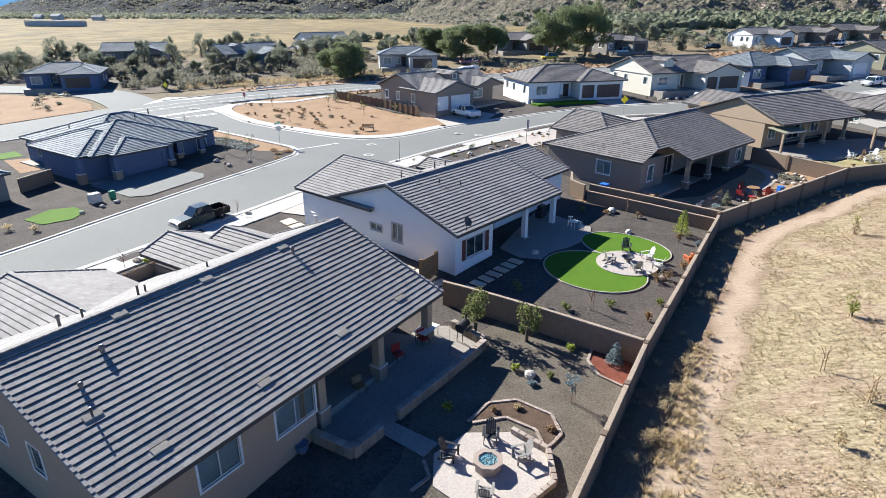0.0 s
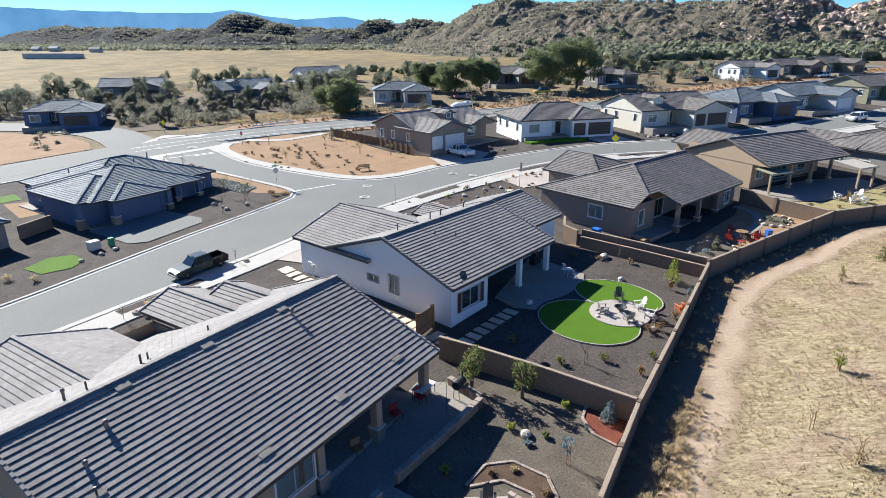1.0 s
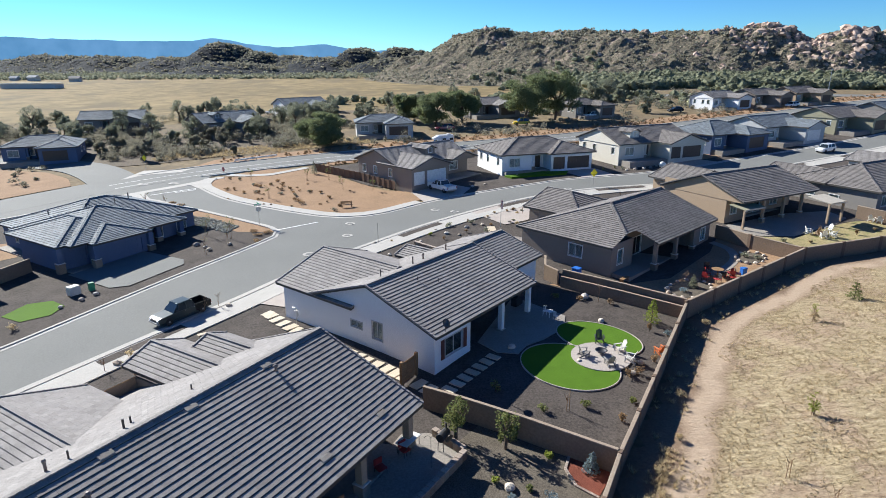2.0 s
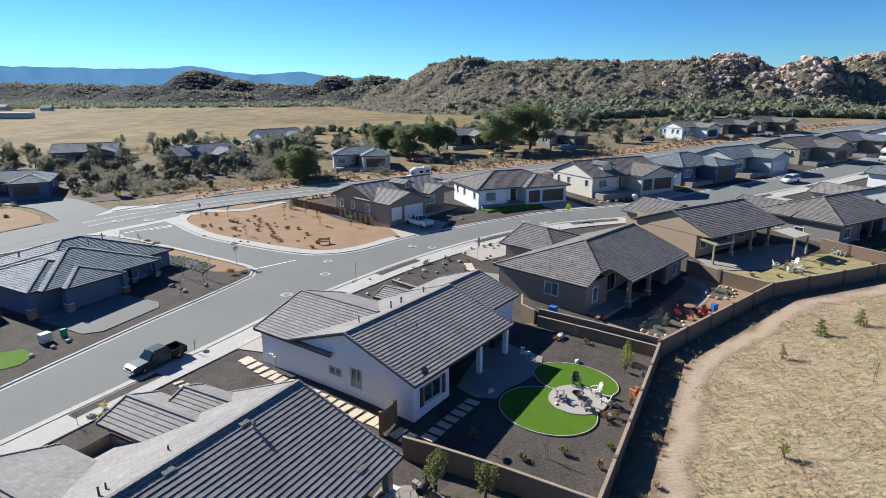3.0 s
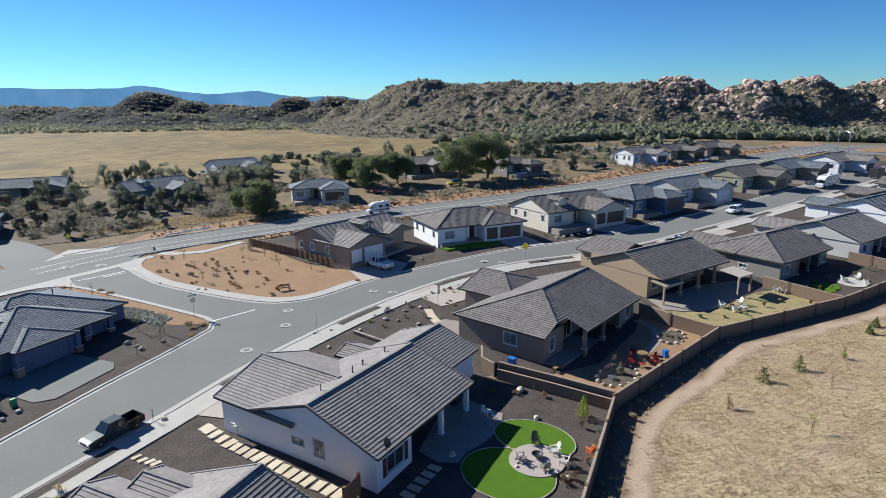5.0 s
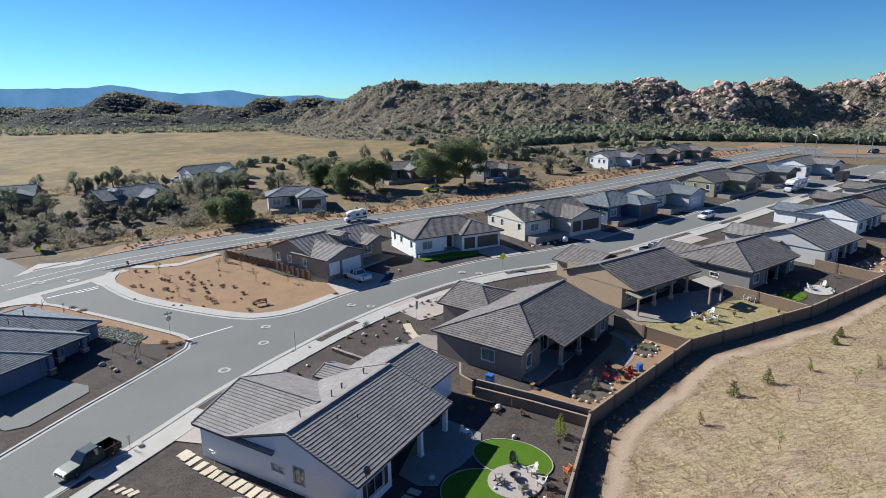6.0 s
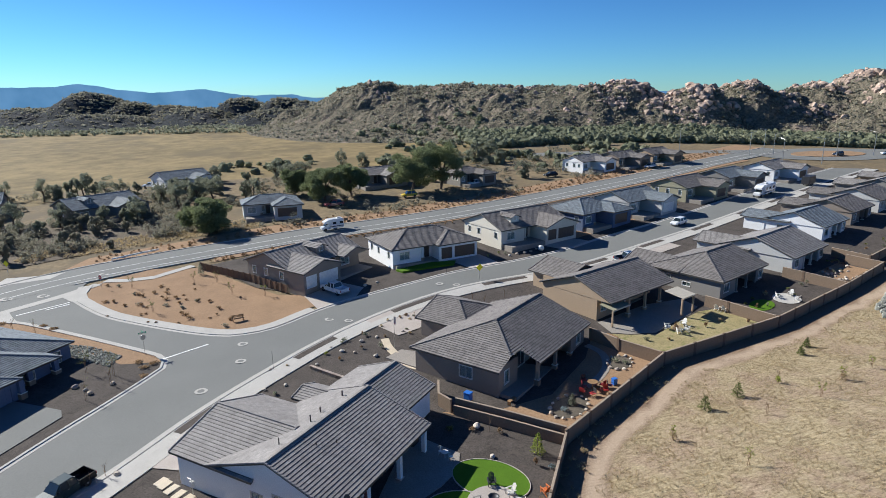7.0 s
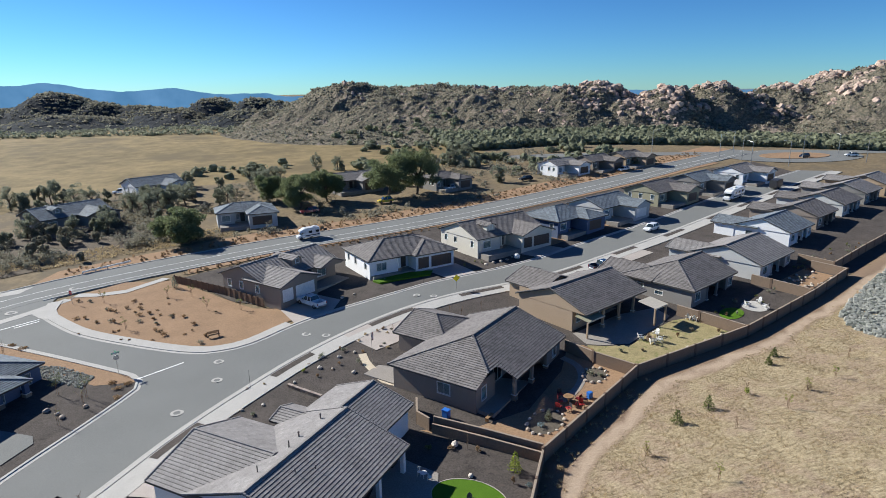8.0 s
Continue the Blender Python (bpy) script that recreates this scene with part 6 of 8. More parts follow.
drape("mulch_bed", [(1.4, 24.6), (2.4, 25.9), (3.9, 26.1), (5.5, 24.9), (5.7, 23.6), (4.85, 22.7), (4.6, 23.9), (3.2, 24.9)], M["bark_mulch"], 0.03, 2.0, None, "brown bark mulch planting bed", category="mulch")
edging([(1.3, 24.6), (2.4, 26.0), (3.9, 26.2), (5.55, 25.0), (5.8, 23.6)], "pale paver edging round the mulch bed")
edging([(1.5, 24.5), (3.2, 24.85), (4.6, 23.9), (4.85, 22.6)], "pale paver edging round the mulch bed")
edging([(5.8, 23.6), (5.4, 23.1), (4.9, 22.6)], "pale paver edging round the mulch bed")
drape("mulch_bed", [(8.9, 30.6), (8.5, 29.6), (8.75, 28.3), (9.8, 27.35), (11.1, 29.1)], M["mulch"], 0.03, 2.0, None, "red mulch corner bed by the wall", category="mulch")
edging([(8.9, 30.7), (8.4, 29.6), (8.7, 28.2), (9.75, 27.2)], "pale paver edging round the corner bed")
edging([(-1.4, 20.2), (-0.6, 21.0), (-0.9, 22.0)], "pale paver edging beside the pad")


def low_wall(pts, h, label):
    th = thing("seat_wall", label, "wall", None, "low yard walls", "structure")
    for a, b in zip(pts, pts[1:]):
        a, b = Vector(a), Vector(b)
        n = max(1, round((b - a).length / 0.45))
        for k in range(n):
            p, q = a.lerp(b, k / n), a.lerp(b, (k + 0.97) / n)
            z = ground(p.x, p.y)
            part("stone", rounded(Geo().beam((p.x, p.y, z + h / 2 - 0.2), (q.x, q.y, z + h / 2 - 0.2), 0.28, h), "stone", M["stone"], 0.02, 1), th)
            part("coping", rounded(Geo().beam((p.x, p.y, z + h - 0.17), (q.x, q.y, z + h - 0.17), 0.38, 0.08), "coping", M["paver"], 0.015, 1), th)


low_wall([(2.5, 31.0), (0.2, 28.0), (-2.3, 24.9)], 0.75, "low stone seat wall along the patio")
low_wall([(-3.0, 23.8), (-4.2, 22.3), (-6.3, 23.5)], 0.75, "low stone seat wall along the patio")
low_wall([(2.5, 31.2), (0.6, 33.2)], 0.75, "low stone seat wall along the patio")
drape("patio", [(2.4, 31.0), (0.1, 28.0), (-2.3, 24.9), (-4.2, 22.4), (-6.4, 23.6), (-6.0, 25.5), (-1.5, 33.4), (0.4, 33.4)], M["patio"], 0.05, 2.0, None, "shaded concrete patio slab", category="patio", skirt=0.2)
drape("path", [(-2.7, 24.8), (-0.2, 23.1), (-0.9, 22.2), (-3.1, 23.9)], M["patio"], 0.04, 2.0, None, "concrete garden path to the fire pit", category="path")

# patio things of the nearest house
gr = thing("smoker_grill", "black steel barrel smoker grill on a cart", "grill", at(1.2, 31.9, 60, 0.05))
part("barrel", Geo().tube((-0.45, 0, 0.95), (0.45, 0, 0.95), 0.28, 0.28, 14).mesh("barrel", M["black_plastic"]), gr)
for x in (-0.35, 0.35):
    for y in (-0.2, 0.2):
        part("leg", Geo().tube((x, y, 0), (x, y * 0.8, 0.75), 0.025).mesh("leg", M["dark_metal"]), gr)
part("chimney", Geo().tube((0.4, 0, 1.15), (0.4, 0, 1.6), 0.06).mesh("chimney", M["dark_metal"]), gr)
part("shelf", rounded(Geo().box(-0.4, -0.55, 0.82, 0.4, -0.3, 0.86), "shelf", M["wood"], 0.01, 1), gr)
for x, y, m, lab in ((-1.2, 31.4, "red_plastic", "red cushioned patio chair"), (-2.6, 29.9, "red_plastic", "red cushioned patio chair"), (-4.5, 27.0, "wood", "brown wooden patio bench")):
    th = thing("patio_chair", lab + " under the eave", "chair", at(x, y, 40, 0.05), "patio chairs")
    part("seat", rounded(Geo().box(-0.3, -0.3, 0.38, 0.3, 0.3, 0.5), "seat", M[m], 0.04), th)
    part("backrest", rounded(Geo().box(-0.3, 0.24, 0.5, 0.3, 0.34, 0.95), "backrest", M[m], 0.04), th)
    for sx in (-0.26, 0.26):
        for sy in (-0.26, 0.28):
            part("leg", Geo().tube((sx, sy, 0), (sx, sy, 0.4), 0.02).mesh("leg", M["dark_metal"]), th)
tb = thing("patio_table", "pale topped patio table under the eave", "table", at(-1.0, 32.0, 57, 0.05))
part("tabletop", rounded(Geo().box(-0.8, -0.45, 0.7, 0.8, 0.45, 0.75), "tabletop", M["white_plastic"], 0.02), tb)
for sx in (-0.7, 0.7):
    for sy in (-0.36, 0.36):
        part("leg", Geo().tube((sx, sy, 0), (sx, sy, 0.7), 0.025).mesh("leg", M["dark_metal"]), tb)
pt = thing("plant_pot", "round blue glazed plant pot by the house wall", "pot", at(-6.7, 22.7))
part("pot", Geo().lathe([(0.2, 0), (0.32, 0.3), (0.3, 0.5), (0.34, 0.55), (0.26, 0.5), (0.1, 0.45)], k=16).mesh("pot", M["blue_stucco"], True), pt)
sh = thing("shepherd_hook", "black iron double shepherd's hook", "garden hook", at(0.4, 30.2))
g = Geo().tube((0, 0, 0), (0, 0, 2.1), 0.015)
for s in (-1, 1):
    for k in range(6):
        a, b = math.pi * k / 6, math.pi * (k + 1) / 6
        g.tube((s * 0.2 * (1 - math.cos(a)), 0, 2.1 + 0.2 * math.sin(a)), (s * 0.2 * (1 - math.cos(b)), 0, 2.1 + 0.2 * math.sin(b)), 0.012, None, 5)
part("hook", g.mesh("hook", M["dark_metal"]), sh)

# white house garden
def lobe(cx_, cy_, a, b, rot, n=40):
    c, s = math.cos(radians(rot)), math.sin(radians(rot))
    return [(cx_ + a * math.cos(q) * c - b * math.sin(q) * s, cy_ + a * math.cos(q) * s + b * math.sin(q) * c) for q in (2 * math.pi * i / n for i in range(n))]


drape("patio", [(4.6, 44.9), (6.0, 43.2), (7.7, 42.9), (8.6, 44.2), (10.2, 45.2), (12.4, 47.2), (13.1, 49.6), (11.2, 51.6), (9.0, 54.2)], M["patio"], 0.03, 2.0, None, "grey concrete patio behind the white house", category="patio", skirt=0.15)
TURF1 = lobe(11.4, 41.0, 3.9, 3.25, -35)
TURF2 = lobe(14.9, 45.3, 3.7, 2.6, -40)
for i, tf in enumerate((TURF1, TURF2)):
    drape("turf", tf, M["turf"], 0.03 + 0.006 * i, 1.5, None, "bright green artificial turf lobe with pale edging", category="lawn")
    line = [Vector(p) for p in tf + tf[:1]]
    ob = ribbon("turf_edging", line, -0.04, 0.04, 0.02, M["driveway"], 0.05)
    tagged(ob, "thin pale concrete edging round the turf", "edging", "turf edgings", "structure")
drape("gravel_circle", lobe(14.2, 42.2, 2.35, 2.2, 0), M["driveway"], 0.085, 1.5, None, "round pale pad between the turf lobes", category="patio", skirt=0.1)
bowl = thing("fire_bowl", "round black steel fire bowl", "fire bowl", at(14.3, 42.5, 0, 0.09))
part("bowl", Geo().lathe([(0.2, 0.1), (0.42, 0.28), (0.5, 0.36), (0.46, 0.37), (0.36, 0.28), (0.12, 0.18)], k=18).mesh("bowl", M["dark_metal"], True), bowl)
for k in range(3):
    q = k * 2.09
    part("leg", Geo().tube((0.35 * math.cos(q), 0.35 * math.sin(q), 0), (0.25 * math.cos(q), 0.25 * math.sin(q), 0.2), 0.02).mesh("leg", M["dark_metal"]), bowl)
bt = thing("bistro_table", "white metal bistro table on the patio", "table", at(11.5, 49.1, 0, 0.04))
part("tabletop", Geo().lathe([(0.35, 0.7), (0.36, 0.72), (0.34, 0.74)], k=18).mesh("tabletop", M["white_plastic"]), bt)
part("pedestal", Geo().tube((0, 0, 0), (0, 0, 0.7), 0.03).mesh("pedestal", M["white_plastic"]), bt)
for x, y, rz in ((12.0, 48.7, 130), (11.2, 49.7, -20)):
    th = thing("bistro_chair", "white metal bistro chair on the patio", "chair", at(x, y, rz, 0.04), "bistro chairs")
    part("seat", Geo().lathe([(0.2, 0.43), (0.21, 0.45), (0.18, 0.46)], k=14).mesh("seat", M["white_plastic"]), th)
    for sx in (-0.15, 0.15):
        part("leg", Geo().tube((sx, -0.15, 0), (sx, -0.13, 0.44), 0.014).mesh("leg", M["white_plastic"]), th)
        part("back_leg", Geo().tube((sx, 0.18, 0), (sx, 0.16, 0.9), 0.014).mesh("back_leg", M["white_plastic"]), th)
    part("backrest", Geo().beam((-0.15, 0.16, 0.88), (0.15, 0.16, 0.88), 0.02, 0.05).beam((0, 0.16, 0.46), (0, 0.16, 0.88), 0.12, 0.015).mesh("backrest", M["white_plastic"]), th)
gb = thing("gas_grill", "covered black gas grill under the patio roof", "grill", at(9.0, 52.0, 50, 0.05))
part("cart", rounded(Geo().box(-0.6, -0.3, 0.05, 0.6, 0.3, 0.85), "cart", M["black_plastic"], 0.04), gb)
part("hood", rounded(Geo().box(-0.45, -0.28, 0.85, 0.45, 0.28, 1.2, 0.2), "hood", M["black_plastic"], 0.06), gb)


def flagstones(spots, rz, w, d, seed, label):
    rnd = random.Random(seed)
    for x, y in spots:
        a, b = w * rnd.uniform(0.46, 0.52), d * rnd.uniform(0.44, 0.52)
        g = Geo().box(-a, -b, -0.06, a, b, 0.045)
        g.v = [(p + rnd.uniform(-0.04, 0.04), q + rnd.uniform(-0.04, 0.04), r) for p, q, r in g.v]
        ob = new("stepping_stone", rounded(g, "stepping_stone", M["flag"], 0.025, 1))
        ob.matrix_basis = at(x, y, rz + rnd.uniform(-5, 5), 0.0)
        tagged(ob, label, "paver", "stepping stones")


side = smooth_line([Vector(p) for p in ((-14.6, 52.6), (-11.8, 49.3), (-8.2, 45.9), (-4.5, 42.5), (-1.4, 40.0), (0.4, 38.3))], 0.98)
flagstones([(p.x, p.y) for p in side], 50, 1.35, 0.8, 4, "tan flagstone stepping stone in the gravel")
for i in range(7):
    x, y = 1.9 + 0.62 * i, 38.2 + 0.72 * i
    ob = new("stepping_stone", rounded(Geo().box(-0.56, -0.33, -0.06, 0.56, 0.33, 0.045), "stepping_stone", M["flag"], 0.02, 1))
    ob.matrix_basis = at(x, y, -41 + 3 * math.sin(i * 2.3))
    tagged(ob, "tan rectangular paver slab beside the white house", "paver", "stepping stones")
flagstones([(-19.6, 49.2), (-18.9, 48.6), (-18.2, 48.2), (-17.6, 47.8)], 40, 0.9, 0.5, 7, "pale square stepping stone by the kerb")

gate = thing("side_gate", "dark wooden side yard gate between the houses", "gate", at(-0.6, 40.2, -125))
for i in range(10):
    part("board", rounded(Geo().box(i * 0.16, -0.02, 0.08, i * 0.16 + 0.15, 0.02, 1.7), "board", M["wood"], 0.006, 1), gate)
for z in (0.4, 1.4):
    part("rail", Geo().box(0, 0.02, z, 1.6, 0.06, z + 0.1).mesh("rail", M["wood"]), gate)
for x in (-0.15, 1.68):
    part("post", rounded(Geo().box(x - 0.12, -0.12, -0.2, x + 0.12, 0.12, 1.85), "post", M["wood"], 0.02, 1), gate)
dish = thing("satellite_dish", "grey satellite dish at the roof corner", "satellite dish", pose(1.7, 40.4, 2.6, 0, 0, 20))
part("reflector", Geo().lathe([(0.05, 0.0), (0.22, 0.04), (0.36, 0.12), (0.37, 0.13), (0.22, 0.06), (0.05, 0.02)], k=18).mesh("reflector", M["dark_metal"], True), dish, "", pose(0, 0, 0.35, 60, 0, 30))
part("mast", Geo().tube((0, 0, -0.3), (0, 0, 0.35), 0.03).mesh("mast", M["dark_metal"]), dish)
meter = thing("gas_meter", "white pipe and meter on the house wall", "meter", pose(-11.3, 49.65, -1.0, 0, 0, 139))
part("pipe", Geo().tube((0, 0, 0), (0, 0, 1.5), 0.03).tube((0, 0, 1.5), (0.5, 0, 1.5), 0.03).mesh("pipe", M["metal"]), meter)
part("box", rounded(Geo().box(-0.2, -0.15, 0.7, 0.2, 0.1, 1.3), "box", M["white_plastic"], 0.02), meter)

# grey house yard
bn = thing("wheelie_bin", "blue plastic wheeled recycling bin", "bin", at(16.4, 58.7, 40))
part("body", rounded(Geo().box(-0.34, -0.4, 0.08, 0.34, 0.4, 1.0), "body", M["blue_plastic"], 0.04), bn)
part("lid", rounded(Geo().box(-0.38, -0.46, 1.0, 0.38, 0.44, 1.1), "lid", M["blue_plastic"], 0.03), bn)
for s in (-0.3, 0.3):
    part("wheel", Geo().tube((s - 0.04, 0.36, 0.12), (s + 0.04, 0.36, 0.12), 0.12, None, 12).mesh("wheel", M["black_plastic"]), bn)
bk = thing("cooler", "small blue plastic bin on the dirt", "bin", at(33.8, 57.6, 20))
part("body", rounded(Geo().box(-0.3, -0.25, 0, 0.3, 0.25, 0.7), "body", M["blue_plastic"], 0.05), bk)
part("lid", rounded(Geo().box(-0.33, -0.28, 0.7, 0.33, 0.28, 0.8), "lid", M["blue_plastic"], 0.03), bk)
for i, (x, y) in enumerate(((30.6, 58.9), (30.0, 57.6), (31.2, 56.6), (32.2, 57.4), (30.2, 55.9), (32.0, 56.2), (32.9, 57.0), (29.3, 56.6))):
    th = thing("patio_chair", "red cushioned metal chair in the dirt yard", "chair", at(x, y, 70 * i), "red yard chairs")
    part("seat", rounded(Geo().box(-0.3, -0.3, 0.36, 0.3, 0.3, 0.42), "seat", M["red_plastic"], 0.02), th)
    part("backrest", rounded(Geo().box(-0.3, 0.26, 0.42, 0.3, 0.32, 0.95), "backrest", M["red_plastic" if i % 2 else "dark_metal"], 0.02), th)
    for sx in (-0.26, 0.26):
        for sy in (-0.26, 0.28):
            part("leg", Geo().tube((sx, sy, 0), (sx, sy, 0.38), 0.022).mesh("leg", M["dark_metal"]), th)
        part("arm", Geo().beam((sx, -0.28, 0.62), (sx, 0.28, 0.62), 0.05, 0.03).mesh("arm", M["dark_metal"]), th)
tb = thing("yard_table", "round wooden table among red chairs", "table", at(31.1, 57.7))
part("tabletop", Geo().lathe([(0.6, 0.68), (0.62, 0.7), (0.6, 0.74)], k=20).mesh("tabletop", M["wood"]), tb)
part("pedestal", Geo().tube((0, 0, 0), (0, 0, 0.68), 0.08).mesh("pedestal", M["wood"]), tb)
wb = thing("potting_bench", "wooden potting bench against the block wall", "bench", at(38.4, 67.0, 116))
for z in (0.35, 0.85, 1.3):
    part("shelf", rounded(Geo().box(-0.9, -0.3, z, 0.9, 0.3 if z < 1 else 0.0, z + 0.05), "shelf", M["wood"], 0.01, 1), wb)
for sx in (-0.85, 0.85):
    part("post", Geo().box(sx - 0.05, -0.28, 0, sx + 0.05, -0.18, 1.35).mesh("post", M["wood"]), wb)
    part("leg", Geo().box(sx - 0.05, 0.18, 0, sx + 0.05, 0.28, 0.85).mesh("leg", M["wood"]), wb)
pn = thing("plywood_sheet", "tan plywood sheet leaning on the wall", "board", at(39.6, 64.4, 116))
part("sheet", Geo().box(-0.7, 0, 0, 0.7, 0.03, 1.2).mesh("sheet", M["wood"]), pn, "", pose(0, 0, 0, -28, 0, 0))
sb = thing("garden_bench", "low wooden bench beside the house", "bench", at(21.0, 57.0, 42))
part("seat", rounded(Geo().box(-0.7, -0.22, 0.42, 0.7, 0.22, 0.48), "seat", M["wood"], 0.01, 1), sb)
for sx in (-0.6, 0.6):
    part("leg", Geo().box(sx - 0.06, -0.2, 0, sx + 0.06, 0.2, 0.42).mesh("leg", M["wood"]), sb)
drape("rock_bed", lobe(26.8, 54.6, 2.6, 1.7, 35), M["gravel_tan"], 0.03, 1.5, None, "grey gravel island bed ringed with rocks", category="gravel")
drape("rock_bed", lobe(37.0, 62.2, 1.9, 1.4, 40), M["gravel_tan"], 0.03, 1.5, None, "grey gravel island bed ringed with rocks", category="gravel")
rnd = random.Random(21)
for c in (lobe(26.8, 54.6, 2.7, 1.8, 35, 14), lobe(37.0, 62.2, 2.0, 1.5, 40, 11)):
    for i, (x, y) in enumerate(c):
        boulder(x, y, rnd.uniform(0.18, 0.34), 300 + int(x * 10) + i, group="rocks round the garden beds")
for i in range(26):
    t = i / 25
    boulder(15.2 + 8.6 * t + rnd.uniform(-0.2, 0.2), 57.6 - 7.6 * t + rnd.uniform(-0.2, 0.4), rnd.uniform(0.12, 0.26), 400 + i, group="rocks along the wall")

# tan house yard: two patio covers against the house
M["beige_metal"] = plain("beige_metal", (0.5, 0.45, 0.37), 0.55)
for (x, y, rz, w, d, z, lab, mt, posts) in ((53.3, 74.3, 24, 3.3, 3.1, 2.7, "beige flat metal patio cover on brown posts", "beige_metal", (-1, 1)), (42.3, 73.5, 26, 4.0, 2.4, 2.45, "grey-green sloping awning over the patio door", "olive_stucco", (-1,))):
    th = thing("patio_cover", lab, "patio cover", at(x, y, rz), "patio covers")
    g = Geo().box(-w / 2, -d / 2, z, w / 2, d / 2, z + 0.12)
    g.v = [(a, b, c + 0.12 * (b + d / 2)) for a, b, c in g.v]
    part("canopy", rounded(g, "canopy", M[mt], 0.03), th)
    part("fascia", Geo().box(-w / 2 - 0.02, -d / 2 - 0.06, z - 0.08, w / 2 + 0.02, -d / 2 - 0.003, z + 0.14).mesh("fascia", M["beige_metal"]), th)
    for sx in posts:
        part("post", rounded(Geo().box(sx * (w / 2 - 0.2) - 0.12, -d / 2 + 0.1, 0, sx * (w / 2 - 0.2) + 0.12, -d / 2 + 0.34, z), "post", M["tan_stucco"], 0.01, 1), th)
for i, (x, y, r, h, m) in enumerate(((49.0, 68.6, 0.35, 1.3, "leaf_brown"), (53.6, 68.3, 0.3, 0.8, "leaf_brown"), (56.8, 69.6, 0.4, 0.5, "leaf_dry"), (43.6, 66.9, 0.5, 0.5, "leaf_juniper"), (46.5, 66.2, 0.3, 0.4, "leaf_dry"), (60.2, 68.0, 0.3, 0.6, "leaf_brown"))):
    bush(x, y, r, h, M[m], "small shrub on the yellow lawn", 1600 + i)
for i in range(16):
    t = i / 15
    boulder(43.6 + 17.5 * t, 62.6 + 4.6 * t, 0.16 + 0.06 * (i % 3), 1700 + i, group="rocks along the wall")
drape("patio", [(40.0, 74.0), (40.2, 70.3), (42.2, 69.3), (46.0, 68.6), (50.1, 70.8), (54.3, 72.9), (57, 75), (56.5, 78.4), (50, 78)], M["patio"], 0.02, 3.0, None, "grey concrete patio behind the tan house", category="patio")
fp = thing("fire_pit", "round stone fire pit on the yellow lawn", "fire pit", at(49.5, 69.0))
part("ring", Geo().lathe([(0.55, 0), (0.58, 0.35), (0.4, 0.36), (0.38, 0.1)], k=14).mesh("ring", M["stone"]), fp)
drape("turf", lobe(66.5, 72.8, 2.6, 1.6, 30), M["turf"], 0.03, 2.0, None, "small green turf patch in a back yard", category="lawn")
drape("gravel_circle", lobe(71.9, 73.9, 2.3, 2.0, 30), M["concrete"], 0.04, 2.0, None, "round pale patio in a gravel yard", category="patio")
drape("turf", [(15.0, 104.0), (16.0, 102.3), (25.8, 103.8), (26.8, 106.0), (22, 106.2)], M["turf"], 0.3, 3.0, None, "bright green turf terrace in front of the white house", category="lawn", skirt=0.6)
drape("turf", [(-41.0, 55.0), (-40.2, 57.8), (-38.0, 58.4), (-36.0, 57.0), (-36.2, 54.9), (-38.4, 53.6)], M["turf"], 0.03, 2.0, None, "bright green turf patch by the kerb", category="lawn")
low_wall([(-0.8, 71.4), (1.0, 69.4), (3.1, 67.2)], 0.6, "low block wall in the front garden")

drape("dirt_yard", [(84.0, 76.0), (95.0, 81.0), (93.0, 85.5), (82.0, 81.0)], M["orange_dirt"], 0.0, 3.0, None, "orange dirt back yard with landscaping rocks", category="dirt")
rnd = random.Random(23)
for i in range(22):
    boulder(rnd.uniform(83.5, 93.5), rnd.uniform(77.5, 83.5), rnd.uniform(0.15, 0.45), 1800 + i, group="rocks in the dirt yard")
for i in range(40):
    t = rnd.random()
    x, y = 62 + 55 * t, 69 + 24 * t + rnd.uniform(0, 4.5)
    bush(x, y, rnd.uniform(0.25, 0.5), rnd.uniform(0.3, 0.8), M[("leaf_brown", "leaf_juniper", "leaf_pine")[i % 3]], "small shrub in a gravel back yard", 1900 + i, n=90)
for i in range(36):
    t = rnd.random()
    x, y = 30 + 95 * t, 104.5 + 45 * t + rnd.uniform(0, 3.5)
    bush(x, y, rnd.uniform(0.3, 0.6), rnd.uniform(0.3, 0.8), M[("leaf_brown", "leaf_juniper", "leaf_pine")[i % 3]], "small shrub in a gravel front garden", 1950 + i, n=90)
for i in range(26):
    x, y = rnd.uniform(-4, 24), 0
    y = 71.5 + 0.35 * x + rnd.uniform(0, 8)
    bush(x, y, rnd.uniform(0.2, 0.4), rnd.uniform(0.2, 0.5), M[("leaf_brown", "leaf_juniper", "leaf_dry")[i % 3]], "small shrub in a dark gravel front garden", 1990 + i, n=80)


# ---- vehicles ----
M["car_white"] = plain("white_car_paint", (0.75, 0.76, 0.77), 0.3, 0.0, 0.5, 0.6)
M["car_black"] = plain("black_car_paint", (0.008, 0.009, 0.01), 0.5, 0.0, 0.25, 0.0)
M["car_green"] = plain("teal_car_paint", (0.012, 0.034, 0.04), 0.35, 0.0, 0.35, 0.15)
M["car_blue"] = plain("dark_blue_car_paint", (0.02, 0.035, 0.07), 0.25, 0.2, 0.5, 0.8)
M["car_red"] = plain("red_car_paint", (0.25, 0.02, 0.03), 0.3, 0.0, 0.5, 0.6)
M["car_yellow"] = plain("yellow_car_paint", (0.6, 0.42, 0.02), 0.4)
M["tyre"] = plain("tyre_rubber", (0.025, 0.025, 0.026), 0.8)
M["tinted"] = plain("tinted_window", (0.02, 0.03, 0.035), 0.06, 0.0, 0.8)
